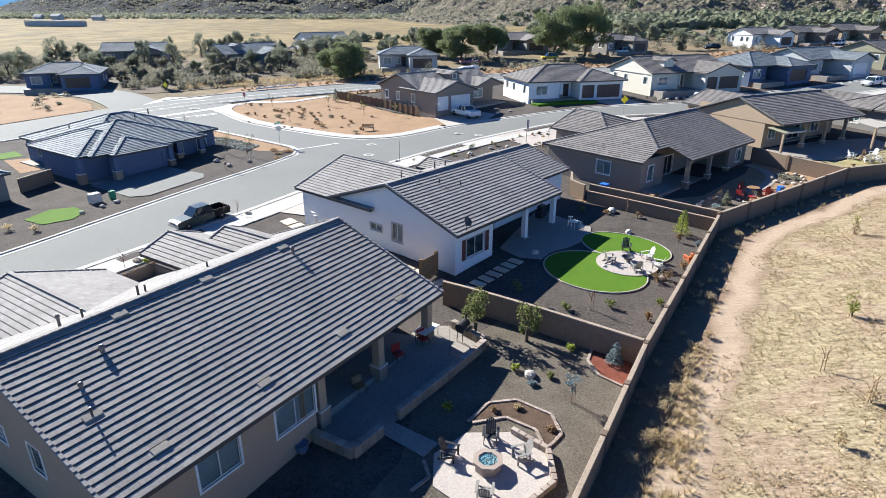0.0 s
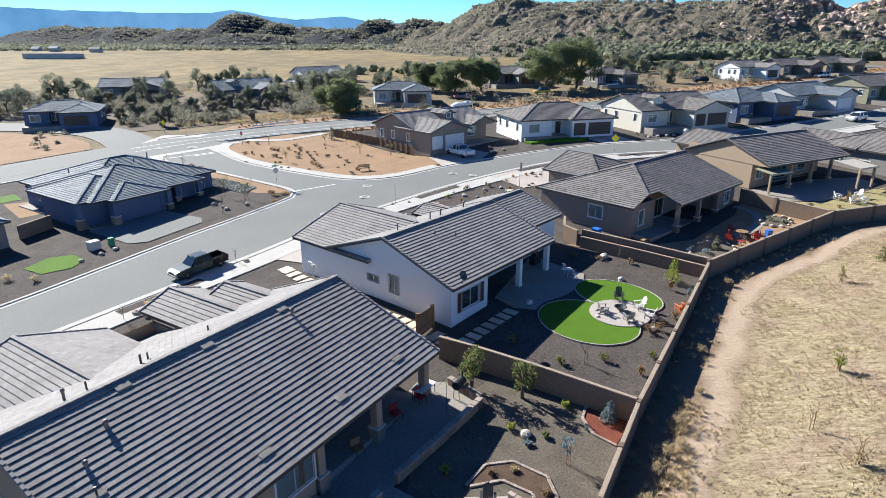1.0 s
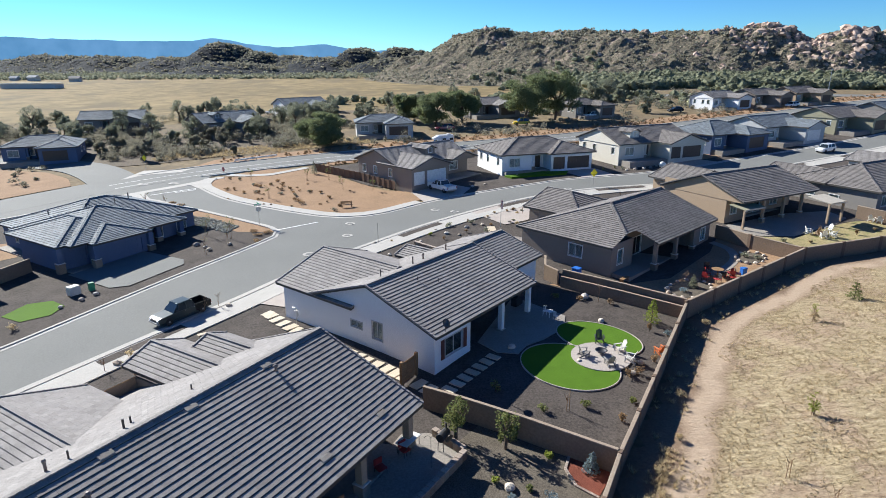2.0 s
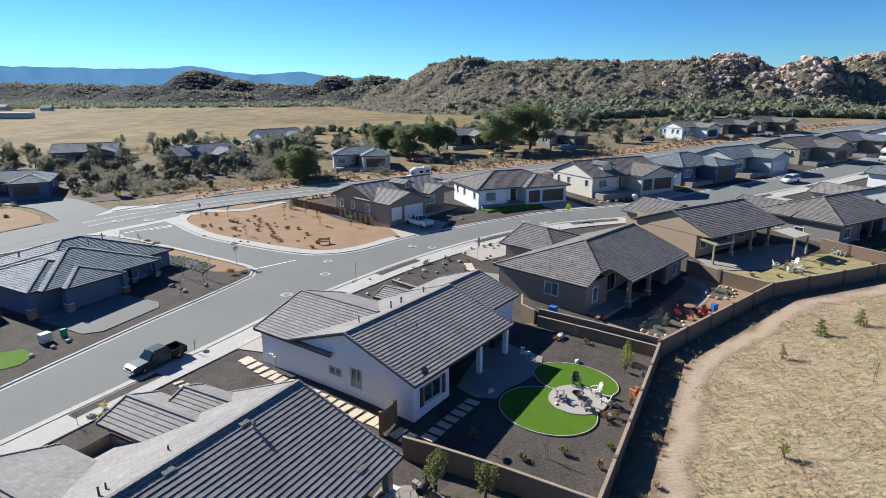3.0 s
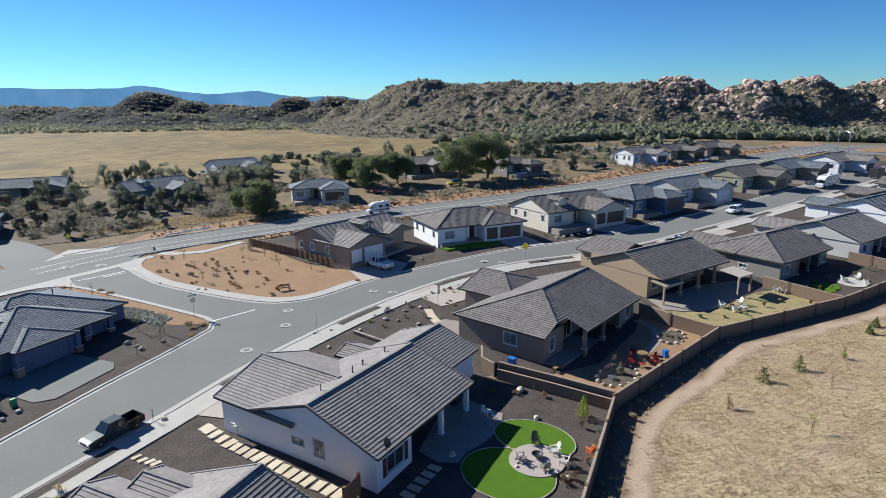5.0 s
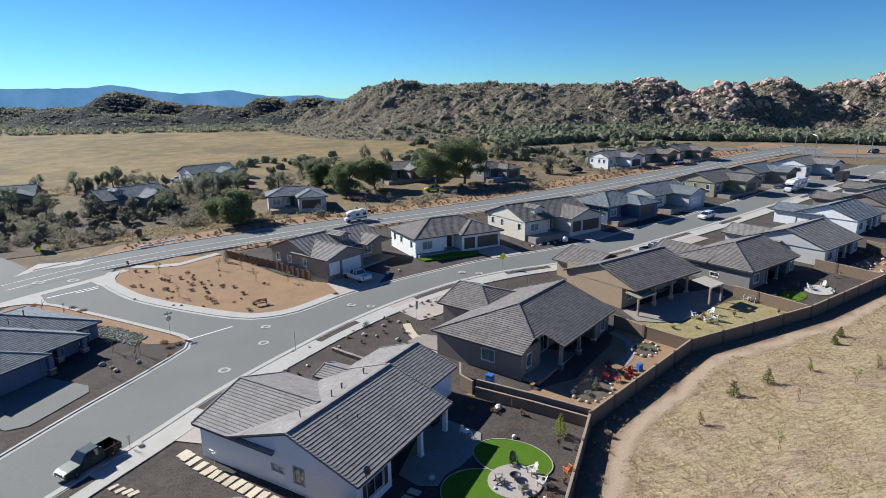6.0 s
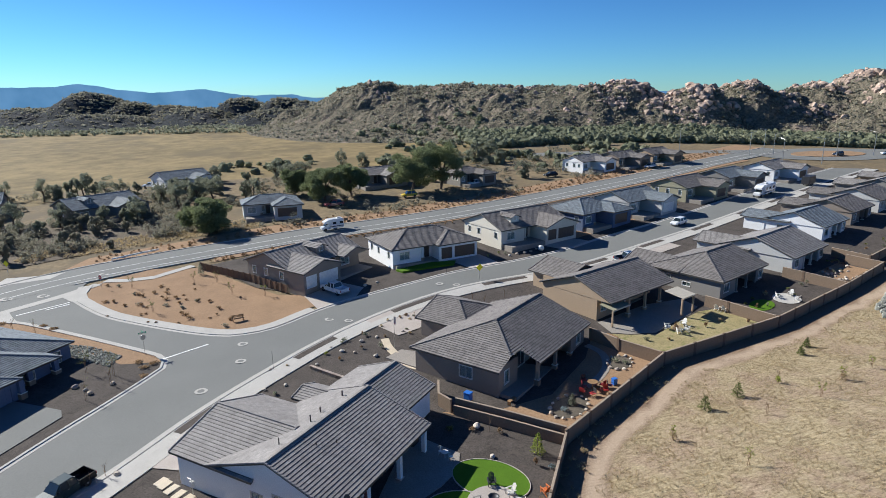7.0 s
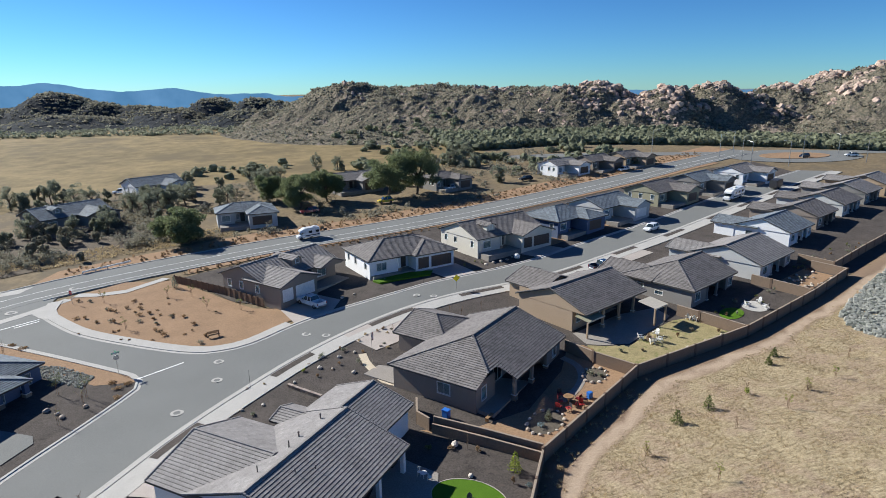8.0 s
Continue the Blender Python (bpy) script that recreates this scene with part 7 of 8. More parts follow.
M["lamp_red"] = plain("tail_lamp", (0.35, 0.01, 0.01), 0.25)


def loft(rings, name, m, cut=None):
    """A closed body through cross-sections of equal corner count."""
    n = len(rings[0])
    v = [p for r in rings for p in r]
    f = [tuple(range(n))[::-1], tuple(len(v) - n + i for i in range(n))]
    for k in range(len(rings) - 1):
        for i in range(n):
            j = (i + 1) % n
            f.append((k * n + i, k * n + j, k * n + n + j, k * n + n + i))
    me = mesh_of(name, v, f, m)
    bm = bmesh.new()
    bm.from_mesh(me)
    bmesh.ops.recalc_face_normals(bm, faces=bm.faces[:])
    bmesh.ops.bevel(bm, geom=bm.edges[:], offset=0.05, segments=2, affect="EDGES", clamp_overlap=True)
    bm.to_mesh(me)
    bm.free()
    return me


def section(x, w, z0, z1, tuck=0.0):
    return [(x, -w / 2, z0), (x, w / 2, z0), (x, w / 2 - tuck, z1), (x, -w / 2 + tuck, z1)]


def wheels(th, xs, w, r):
    for x in xs:
        for s in (-1, 1):
            y = s * (w / 2 - 0.12)
            wh = part("wheel", Geo().lathe([(r * 0.6, -0.12), (r * 0.95, -0.12), (r, -0.08), (r, 0.08), (r * 0.95, 0.12), (r * 0.6, 0.12)], k=20).mesh("wheel", M["tyre"]), th, "", pose(x, y, r, 90, 0, 0))
            part("rim", Geo().lathe([(r * 0.6, -0.1), (r * 0.58, 0.1), (r * 0.2, 0.125 * 1.0)], k=12).mesh("rim", M["metal"]), wh)


def pickup(paint, label, m4, crew=True, lower=None):
    th = thing("pickup_truck", label, "pickup truck", m4, "vehicles")
    w, L = 1.95, 5.85
    part("body", loft([section(-0.1, w - 0.25, 0.45, 0.9, 0.04), section(0.25, w - 0.04, 0.42, 1.02, 0.05), section(1.75, w, 0.4, 1.12, 0.06), section(4.0, w, 0.4, 1.12, 0.05)], "body", paint), th)
    # open bed
    g = Geo().box(4.0, -w / 2, 0.45, 5.75, w / 2, 0.6).box(4.0, -w / 2, 0.6, 5.75, -w / 2 + 0.1, 1.2).box(4.0, w / 2 - 0.1, 0.6, 5.75, w / 2, 1.2).box(4.0, -w / 2 + 0.1, 0.6, 4.08, w / 2 - 0.1, 1.2)
    part("bed", rounded(g, "bed", lower or paint, 0.025, 1), th)
    part("tailgate", rounded(Geo().box(5.7, -w / 2 + 0.1, 0.6, 5.78, w / 2 - 0.1, 1.18), "tailgate", lower or paint, 0.02, 1), th)
    part("cab", loft([section(1.55, w - 0.1, 1.08, 1.12, 0.02), section(2.25, w - 0.14, 1.1, 1.78, 0.2), section(3.75, w - 0.14, 1.1, 1.8, 0.2), section(4.02, w - 0.12, 1.08, 1.14, 0.03)], "cab", M["tinted"]), th, "tinted glass cab")
    part("roof", rounded(Geo().box(2.25, -0.76, 1.78, 3.74, 0.76, 1.86, 0.08), "roof", paint, 0.03), th)
    for s in (-1, 1):
        for x, lx in ((2.0, 2.3), (3.05, 3.05), (3.95, 3.72)):
            part("pillar", Geo().beam((x, s * 0.92, 1.12), (lx, s * 0.79, 1.8), 0.09, 0.07).mesh("pillar", paint), th)
        part("mirror", rounded(Geo().box(1.9, s * 1.0 - 0.1, 1.1, 2.0, s * 1.0 + 0.12, 1.32), "mirror", M["black_plastic"], 0.02, 1), th)
        part("headlight", rounded(Geo().box(-0.14, s * 0.72 - 0.16, 0.7, -0.02, s * 0.72 + 0.16, 0.86), "headlight", M["white_plastic"], 0.02, 1), th)
        part("tail_light", rounded(Geo().box(5.76, s * 0.92 - 0.06, 0.75, 5.81, s * 0.92 + 0.05, 1.1), "tail_light", M["lamp_red"], 0.01, 1), th)
        for x in (2.1, 3.1):
            part("door_handle", Geo().box(x + 0.7, s * 0.985 - 0.015, 0.98, x + 0.85, s * 0.985 + 0.015, 1.02).mesh("door_handle", M["metal"]), th)
    part("bumper", rounded(Geo().box(-0.2, -w / 2 + 0.06, 0.42, 0.0, w / 2 - 0.06, 0.66), "bumper", M["metal"], 0.04), th)
    part("rear_bumper", rounded(Geo().box(5.76, -w / 2 + 0.06, 0.45, 5.92, w / 2 - 0.06, 0.64), "rear_bumper", M["metal"], 0.03), th)
    part("grille", Geo().box(-0.13, -0.5, 0.66, -0.06, 0.5, 0.88).mesh("grille", M["dark_metal"]), th)
    wheels(th, (1.0, 4.75), w, 0.4)
    return th


def suv(paint, label, m4, name="car", length=4.6, h=1.65):
    th = thing(name, label, "car", m4, "vehicles")
    w, k = 1.85, length / 4.6
    part("body", loft([section(-0.05, w - 0.3, 0.4, 0.78, 0.04), section(0.2, w - 0.06, 0.34, 0.92, 0.05), section(1.3 * k, w, 0.32, 1.02, 0.06), section(4.3 * k, w, 0.34, 1.05, 0.06), section(4.6 * k, w - 0.12, 0.42, 1.0, 0.05)], "body", paint), th)
    part("cabin", loft([section(1.15 * k, w - 0.14, 1.0, 1.03, 0.02), section(1.85 * k, w - 0.16, 1.0, h - 0.06, 0.2), section(3.9 * k, w - 0.16, 1.0, h - 0.08, 0.2), section(4.5 * k, w - 0.16, 1.0, 1.04, 0.03)], "cabin", M["tinted"]), th, "tinted glass cabin")
    part("roof", rounded(Geo().box(1.8 * k, -0.72, h - 0.08, 3.95 * k, 0.72, h, 0.1), "roof", paint, 0.03), th)
    for s in (-1, 1):
        for x, lx in ((1.5 * k, 1.88 * k), (2.75 * k, 2.75 * k), (4.2 * k, 3.88 * k)):
            part("pillar", Geo().beam((x, s * 0.88, 1.02), (lx, s * 0.74, h - 0.05), 0.08, 0.06).mesh("pillar", paint), th)
        part("headlight", rounded(Geo().box(-0.1, s * 0.66 - 0.18, 0.64, 0.04, s * 0.66 + 0.18, 0.78), "headlight", M["white_plastic"], 0.02, 1), th)
        part("tail_light", rounded(Geo().box(4.55 * k, s * 0.74 - 0.1, 0.8, 4.63 * k, s * 0.74 + 0.1, 0.98), "tail_light", M["lamp_red"], 0.02, 1), th)
        part("mirror", rounded(Geo().box(1.45 * k, s * 0.96 - 0.08, 1.0, 1.55 * k, s * 0.96 + 0.08, 1.15), "mirror", paint, 0.02, 1), th)
    wheels(th, (0.85 * k, 3.7 * k), w, 0.34)
    return th


def motorhome(label, m4, L=8.5):
    th = thing("motorhome", label, "motorhome", m4, "vehicles")
    part("body", rounded(Geo().box(1.4, -1.2, 0.55, L, 1.2, 3.1), "body", M["car_white"], 0.12), th)
    part("cab_over", loft([section(0.1, 2.2, 2.1, 2.5, 0.1), section(1.45, 2.36, 2.0, 3.08, 0.1)], "cab_over", M["car_white"]), th)
    part("cab", loft([section(-0.6, 1.9, 0.5, 1.15, 0.05), section(0.3, 2.0, 0.45, 1.3, 0.1), section(1.42, 2.05, 0.45, 2.0, 0.12)], "cab", M["car_white"]), th)
    part("windscreen", Geo().beam((0.25, 0, 1.35), (0.95, 0, 1.95), 1.7, 0.06).mesh("windscreen", M["tinted"]), th)
    for s in (-1, 1):
        part("stripe", Geo().box(1.6, s * 1.21 - 0.01, 1.0, L - 0.2, s * 1.21 + 0.01, 1.25).mesh("stripe", M["car_blue"]), th)
        for x in (2.4, 4.4, 6.6):
            part("window", rounded(Geo().box(x, s * 1.21 - 0.02, 1.7, x + 1.0, s * 1.21 + 0.02, 2.35), "window", M["tinted"], 0.02, 1), th)
    part("air_conditioner", rounded(Geo().box(4.0, -0.4, 3.1, 5.0, 0.4, 3.35), "air_conditioner", M["white_plastic"], 0.05), th)
    wheels(th, (0.3, L - 2.4), 2.2, 0.42)
    return th


def on_slope(x, y, rz):
    """Stand on the sloping street, with x forward along rz."""
    c, s = math.cos(radians(rz)), math.sin(radians(rz))
    gx_ = (ground(x + c * 2, y + s * 2) - ground(x - c * 2, y - s * 2)) / 4
    return pose(x, y, ground(x, y) + 0.02, 0, -math.degrees(math.atan(gx_)), rz)


pickup(M["car_green"], "dark teal and black pickup truck parked at the kerb", on_slope(-24.5, 51.15, 51.0) @ Matrix.Scale(0.91, 4), lower=M["car_black"])
pickup(M["car_white"], "white pickup truck parked on a driveway", on_slope(1.9, 99.6, -55))
pickup(M["car_blue"], "dark blue pickup truck parked across the pavement", on_slope(61.3, 98, 187))
suv(M["car_white"], "white estate car on the street", on_slope(80, 116.6, 27))
motorhome("white motorhome parked along the street", on_slope(117.5, 135.6, 27))
motorhome("white camper truck on the collector road", on_slope(3.2, 138.9, 16) @ Matrix.Scale(0.85, 4), 5.6)
suv(M["car_red"], "dark red pickup parked by the far house", on_slope(4.5, 164.8, 10), "car", 5.2, 1.7)
suv(M["car_yellow"], "yellow work vehicle under the oaks", on_slope(26.6, 169.7, 8), "car", 4.6, 1.9)
suv(M["car_white"], "white car parked beside the field house", on_slope(-54.2, 217.1, 10))
suv(M["car_white"], "white car in front of a far garage", on_slope(49.4, 180.1, 10), "car", 5.2, 1.8)
suv(M["car_black"], "dark car on the gravel verge", on_slope(77, 185.2, 5))
suv(M["car_white"], "white car on a far driveway", on_slope(115.7, 187.6, 20))
suv(M["car_white"], "white car at the roundabout", on_slope(220.9, 191.9, -20))
suv(M["car_blue"], "blue car at the roundabout", on_slope(200.3, 193.6, 10))
bxt = thing("box_trailer", "dark enclosed trailer parked in the street", "trailer", on_slope(139.9, 143.4, 27))
part("body", rounded(Geo().box(0, -1.1, 0.5, 4.5, 1.1, 2.7), "body", M["dark_metal"], 0.06), bxt)
wheels(bxt, (1.8, 2.7), 2.2, 0.36)

# ---- signs, lamps and street things ----
def signpost(x, y, h, label, kind, rz=0.0):
    th = thing("road_sign", label, "road sign", at(x, y, rz), "road signs")
    part("post", Geo().tube((0, 0, -0.2), (0, 0, h), 0.03, 0.03, 6).mesh("post", M["metal"]), th)
    if kind == "diamond":
        part("plate", Geo().tube((0, -0.05, h - 0.5), (0, -0.03, h - 0.5), 0.65, 0.65, 4).mesh("plate", M["yellow_sign"]), th, "yellow diamond plate", pose(0, 0, 0))
    elif kind == "stop":
        M.setdefault("stop_red", plain("stop_red", (0.45, 0.02, 0.03), 0.4))
        part("plate", Geo().tube((0, -0.05, h - 0.4), (0, -0.03, h - 0.4), 0.4, 0.4, 8).mesh("plate", M["stop_red"]), th, "red octagonal plate", pose(0, 0, 0, 0, 0, 0))
        part("rim", Geo().tube((0, -0.045, h - 0.4), (0, -0.028, h - 0.4), 0.43, 0.43, 8).mesh("rim", M["white"]), th)
        cu = bpy.data.curves.new("lettering", "FONT")
        cu.body, cu.size, cu.align_x, cu.align_y, cu.extrude = "STOP", 0.26, "CENTER", "CENTER", 0.002
        cu.materials.append(M["white"])
        part("lettering", cu, th, "white word STOP", pose(0, -0.058, h - 0.4, 90, 0, 0))
    elif kind == "street":
        part("street_plate", rounded(Geo().box(-0.5, -0.01, h - 0.2, 0.5, 0.01, h), "street_plate", M["green_sign"], 0.004, 1), th, "green street name plate")
        part("street_plate", rounded(Geo().box(-0.01, -0.5, h + 0.01, 0.01, 0.5, h + 0.2), "street_plate", M["green_sign"], 0.004, 1), th, "green street name plate")
        for o in (0.013, -0.013):
            part("lettering", Geo().box(-0.38, o - 0.002, h - 0.14, 0.38, o + 0.002, h - 0.06).mesh("lettering", M["white"]), th, "white bar in place of the street name")
        part("plate", Geo().tube((0, -0.04, h - 0.75), (0, -0.02, h - 0.75), 0.38, 0.38, 8).mesh("plate", M["metal"]), th, "back of a stop plate")
    return th


signpost(28.4, 95.3, 2.6, "yellow diamond warning sign on a metal post", "diamond", 10)
signpost(-57.4, 126.6, 2.6, "yellow diamond warning sign on a metal post", "diamond", -25)
signpost(-36.6, 112.0, 2.5, "red stop sign on a metal post", "stop", -35)
signpost(-22.6, 81.8, 3.2, "street name sign and stop sign on one post", "street", 30)
for x, y, h in ((-5.4, 72.4, 2.6), (23.5, 99.6, 1.2), (41.0, 94.6, 1.2)):
    th = thing("marker_post", "thin grey marker post by the pavement", "post", at(x, y), "marker posts")
    part("rod", Geo().tube((0, 0, -0.1), (0, 0, h), 0.025, 0.02, 6).mesh("rod", M["dark_metal"]), th)
fl = thing("flagpole", "thin flagpole with a drooping red and white flag", "flagpole", at(10.4, 74.4))
part("pole", Geo().tube((0, 0, 0), (0, 0, 4.4), 0.035, 0.025, 8).mesh("pole", M["metal"]), fl)
flg = part("flag", Geo().box(0.03, -0.01, 3.2, 0.25, 0.03, 4.3).mesh("flag", M["red_plastic"]), fl, "drooping flag")
for k in range(5):
    part("stripe", Geo().box(0.05 + k * 0.04, -0.016, 3.2, 0.07 + k * 0.04, 0.036, 4.28).mesh("stripe", M["white"]), flg, "white stripe")


def street_lamp(x, y, h, rz, arm=2.2):
    th = thing("street_lamp", "tall grey steel street lamp by the roundabout", "street lamp", at(x, y, rz), "street lamps")
    part("pole", Geo().tube((0, 0, -0.2), (0, 0, h), 0.14, 0.08, 8).mesh("pole", M["metal"]), th)
    part("arm", Geo().tube((0, 0, h - 0.3), (arm, 0, h + 0.25), 0.06, 0.05, 6).mesh("arm", M["metal"]), th)
    part("lamp_head", rounded(Geo().box(arm - 0.1, -0.15, h + 0.18, arm + 0.7, 0.15, h + 0.32), "lamp_head", M["metal"], 0.03, 1), th)


for x, y, rz in ((153.9, 225.3, 0), (170.4, 203.7, 0), (173.7, 195.1, 20), (179.3, 178, 170), (200.4, 192.7, 0), (216.8, 191.7, 90), (214.3, 177.1, 0), (164.6, 180.1, 90), (184.6, 212.8, 180)):
    street_lamp(x, y, 9.0, rz)
bench = thing("park_bench", "orange-brown wooden bench on the dirt lot", "bench", at(-11.3, 89.8, 15))
for i in range(4):
    part("seat_slat", rounded(Geo().box(-0.9, -0.25 + i * 0.13, 0.42, 0.9, -0.14 + i * 0.13, 0.46), "seat_slat", M["wood"], 0.006, 1), bench)
for i in range(3):
    part("back_slat", rounded(Geo().box(-0.9, 0.28, 0.55 + i * 0.14, 0.9, 0.32, 0.66 + i * 0.14), "back_slat", M["wood"], 0.006, 1), bench)
for sx in (-0.75, 0.75):
    part("leg", Geo().box(sx - 0.05, -0.24, 0, sx + 0.05, -0.14, 0.42).box(sx - 0.05, 0.2, 0, sx + 0.05, 0.3, 0.95).mesh("leg", M["wood"]), bench)

# board fence of the corner house
fence = thing("board_fence", "brown board fence with posts beside the dirt lot", "fence", None, "", "structure")
for a, b in (((-20.6, 117.4), (-10.9, 107.6)), ((-10.9, 107.6), (-4.2, 99.4))):
    a, b = Vector(a), Vector(b)
    n = round((b - a).length / 1.5)
    for k in range(n):
        p, q = a.lerp(b, k / n), a.lerp(b, (k + 1) / n)
        z = ground(p.x, p.y)
        part("panel", Geo().beam((p.x, p.y, z + 0.75), (q.x, q.y, z + 0.75), 0.06, 1.4).mesh("panel", M["fence_wood"]), fence)
        part("post", rounded(Geo().box(p.x - 0.1, p.y - 0.1, z - 0.2, p.x + 0.1, p.y + 0.1, z + 1.6), "post", M["block_dark"], 0.02, 1), fence)

# utility boxes by the blue house
for x, y, w, h, m in ((-36.6, 59.9, 1.1, 0.95, "trim_light"), (-35.2, 60.8, 0.55, 0.9, "green_sign"), (-34.2, 59.6, 0.5, 0.25, "concrete")):
    ob = new("utility_box", rounded(Geo().box(-w / 2, -w * 0.4, 0, w / 2, w * 0.4, h), "utility_box", M[m], 0.04))
    ob.matrix_basis = at(x, y, 55)
    tagged(ob, "metal utility cabinet on the gravel verge", "utility box", "utility boxes")
wt = new("propane_tank", Geo().lathe([(0.05, 0.1), (0.45, 0.15), (0.62, 0.45), (0.6, 0.8), (0.4, 1.1), (0.05, 1.2)], k=18).mesh("propane_tank", M["white_plastic"], True))
wt.matrix_basis = at(45.1, 108.6)
tagged(wt, "round white garden ornament on the gravel", "ornament")

# white shed far beyond the field
sh = thing("far_shed", "long white metal shed beyond the field", "shed", pose(-232, 352, ground(-232, 352), 0, 0, -2))
part("wall", Geo().box(0, 0, 0, 31, 7, 2.4).mesh("wall", M["pale_stucco"]), sh)
part("roof", Geo().beam((0, 1.75, 2.8), (31, 1.75, 2.8), 3.8, 0.2).beam((0, 5.25, 2.8), (31, 5.25, 2.8), 3.8, 0.2).mesh("roof", M["pale_stucco"]), sh)
rnd = random.Random(77)
for i in range(8):
    x, y = rnd.uniform(-330, -200), rnd.uniform(400, 430)
    th = thing("far_shed", "small pale building beyond the field", "shed", pose(x, y, ground(x, y) - 0.2, 0, 0, rnd.uniform(-20, 20)), "far sheds")
    w, d, h = rnd.uniform(4, 8), rnd.uniform(3, 5), rnd.uniform(1.6, 2.4)
    part("wall", Geo().box(0, 0, 0, w, d, h).mesh("wall", M["pale_stucco"]), th)
    g = Geo()
    g.poly([(-0.4, -0.4, h), (w + 0.4, -0.4, h), (w + 0.4, d / 2, h + 1.4), (-0.4, d / 2, h + 1.4)])
    g.poly([(-0.4, d / 2, h + 1.4), (w + 0.4, d / 2, h + 1.4), (w + 0.4, d + 0.4, h), (-0.4, d + 0.4, h)])
    g.poly([(-0.4, -0.4, h), (-0.4, d / 2, h + 1.4), (-0.4, d + 0.4, h)])
    g.poly([(w + 0.4, -0.4, h), (w + 0.4, d + 0.4, h), (w + 0.4, d / 2, h + 1.4)])
    part("roof", g.mesh("roof", M["pale_stucco" if i % 3 else "tile"]), th)

# roundabout
drape("roundabout", [(202.9 + 30 * math.cos(a * 0.2618), 199.1 + 17 * math.sin(a * 0.2618)) for a in range(24)], M["asphalt_b"], 0.02, 12.0, None, "grey asphalt roundabout at the end of the street", category="road")
drape("roundabout_island", [(202.9 + 16 * math.cos(a * 0.2618), 199.1 + 8 * math.sin(a * 0.2618)) for a in range(24)], M["orange_dirt"], 0.15, 12.0, None, "dirt island in the roundabout", category="dirt", skirt=0.3)
ob = ribbon("far_road", smooth_line([(55.2, 240.7), (111.4, 232), (159.2, 217.3), (200.4, 209.8), (259.1, 196.7), (329.1, 188.8)], 6), -4.5, 4.5, 0.03, M["asphalt_b"])
tagged(ob, "far road below the hills", "road", "", "structure")

# ---- planting ----
rnd = random.Random(31)
tree(2.0, 32.6, 3.5, 0.85, M["leaf_pine"], "young green desert tree by the wall", 501, 75, 0.08, "young trees", low=0.25, clumps=10)
tree(5.1, 31.7, 3.2, 0.8, M["leaf_pine"], "young green desert tree by the wall", 502, 75, 0.08, "young trees", low=0.25, clumps=10)


def conifer(x, y, h, r, leaf, label, seed, name="conifer", size=0.07, rows=9):
    rnd = random.Random(seed)
    th = thing(name, label, "tree", at(x, y), "young conifers")
    part("trunk", Geo().tube((0, 0, -0.1), (0, 0, h * 0.92), 0.03 + 0.015 * h, 0.01, 7).mesh("trunk", M["bark"]), th)
    cs = []
    for k in range(rows):
        t = k / rows
        rr = r * (1 - t) ** 0.8
        n = max(3, int(7 * (1 - t)) + 2)
        for i in range(n):
            q = 6.283 * (i + rnd.random()) / n
            cs.append((math.cos(q) * rr * 0.6, math.sin(q) * rr * 0.6, h * (0.1 + 0.85 * t), max(0.05, rr * 0.42), h * 0.055))
    v, f = leaf_cloud(cs, 15, size, rnd)
    part("needles", mesh_of("needles", v, f, leaf), th)
    return th


conifer(9.85, 29.3, 1.55, 0.62, M["leaf_spruce"], "small blue spruce in the red mulch bed", 510)
conifer(20.4, 47.8, 2.5, 0.85, M["leaf_bright"], "bright yellow-green young conifer", 511)
conifer(27.3, 55.0, 1.5, 0.6, M["leaf_juniper"], "grey-green young conifer in the rock bed", 512)
for i, (x, y, h) in enumerate(((39.5, 49.0, 1.9), (44.2, 50.0, 1.9), (58.5, 56.7, 1.4), (61.0, 58.5, 1.5))):
    conifer(x, y, h, 0.8 if i < 2 else 0.55, M["leaf_pine"], "young pine planted on the dry hillside", 520 + i, rows=5, size=0.08)


def sparse_tree(x, y, h, leaf, label, seed, n_leaf=40, stakes=True):
    rnd = random.Random(seed)
    th = thing("sapling", label, "sapling", at(x, y), "saplings")
    g = Geo().tube((0, 0, -0.1), (0.05, 0.03, h * 0.6), 0.025, 0.015, 6)
    cs = []
    for i in range(9):
        q, t = rnd.uniform(0, 6.28), rnd.uniform(0.3, 0.95)
        b = Vector((0.05 * t, 0.03 * t, h * t * 0.62))
        e = b + Vector((math.cos(q) * h * 0.16, math.sin(q) * h * 0.16, h * 0.3))
        part("branch", Geo().tube(b, e, 0.012, 0.005, 5).mesh("branch", M["dead_twig"]), th)
        cs.append((e.x, e.y, e.z, h * 0.09, h * 0.09))
    part("trunk", g.mesh("trunk", M["dead_twig"]), th)
    if n_leaf:
        v, f = leaf_cloud(cs, n_leaf, 0.05, rnd)
        part("crown", mesh_of("crown", v, f, leaf), th)
    if stakes:
        for s in (1,):
            part("stake", Geo().tube((s * 0.2, 0, -0.1), (s * 0.17, 0, h * 0.7), 0.02, 0.02, 6).mesh("stake", M["wood"]), th)
    return th


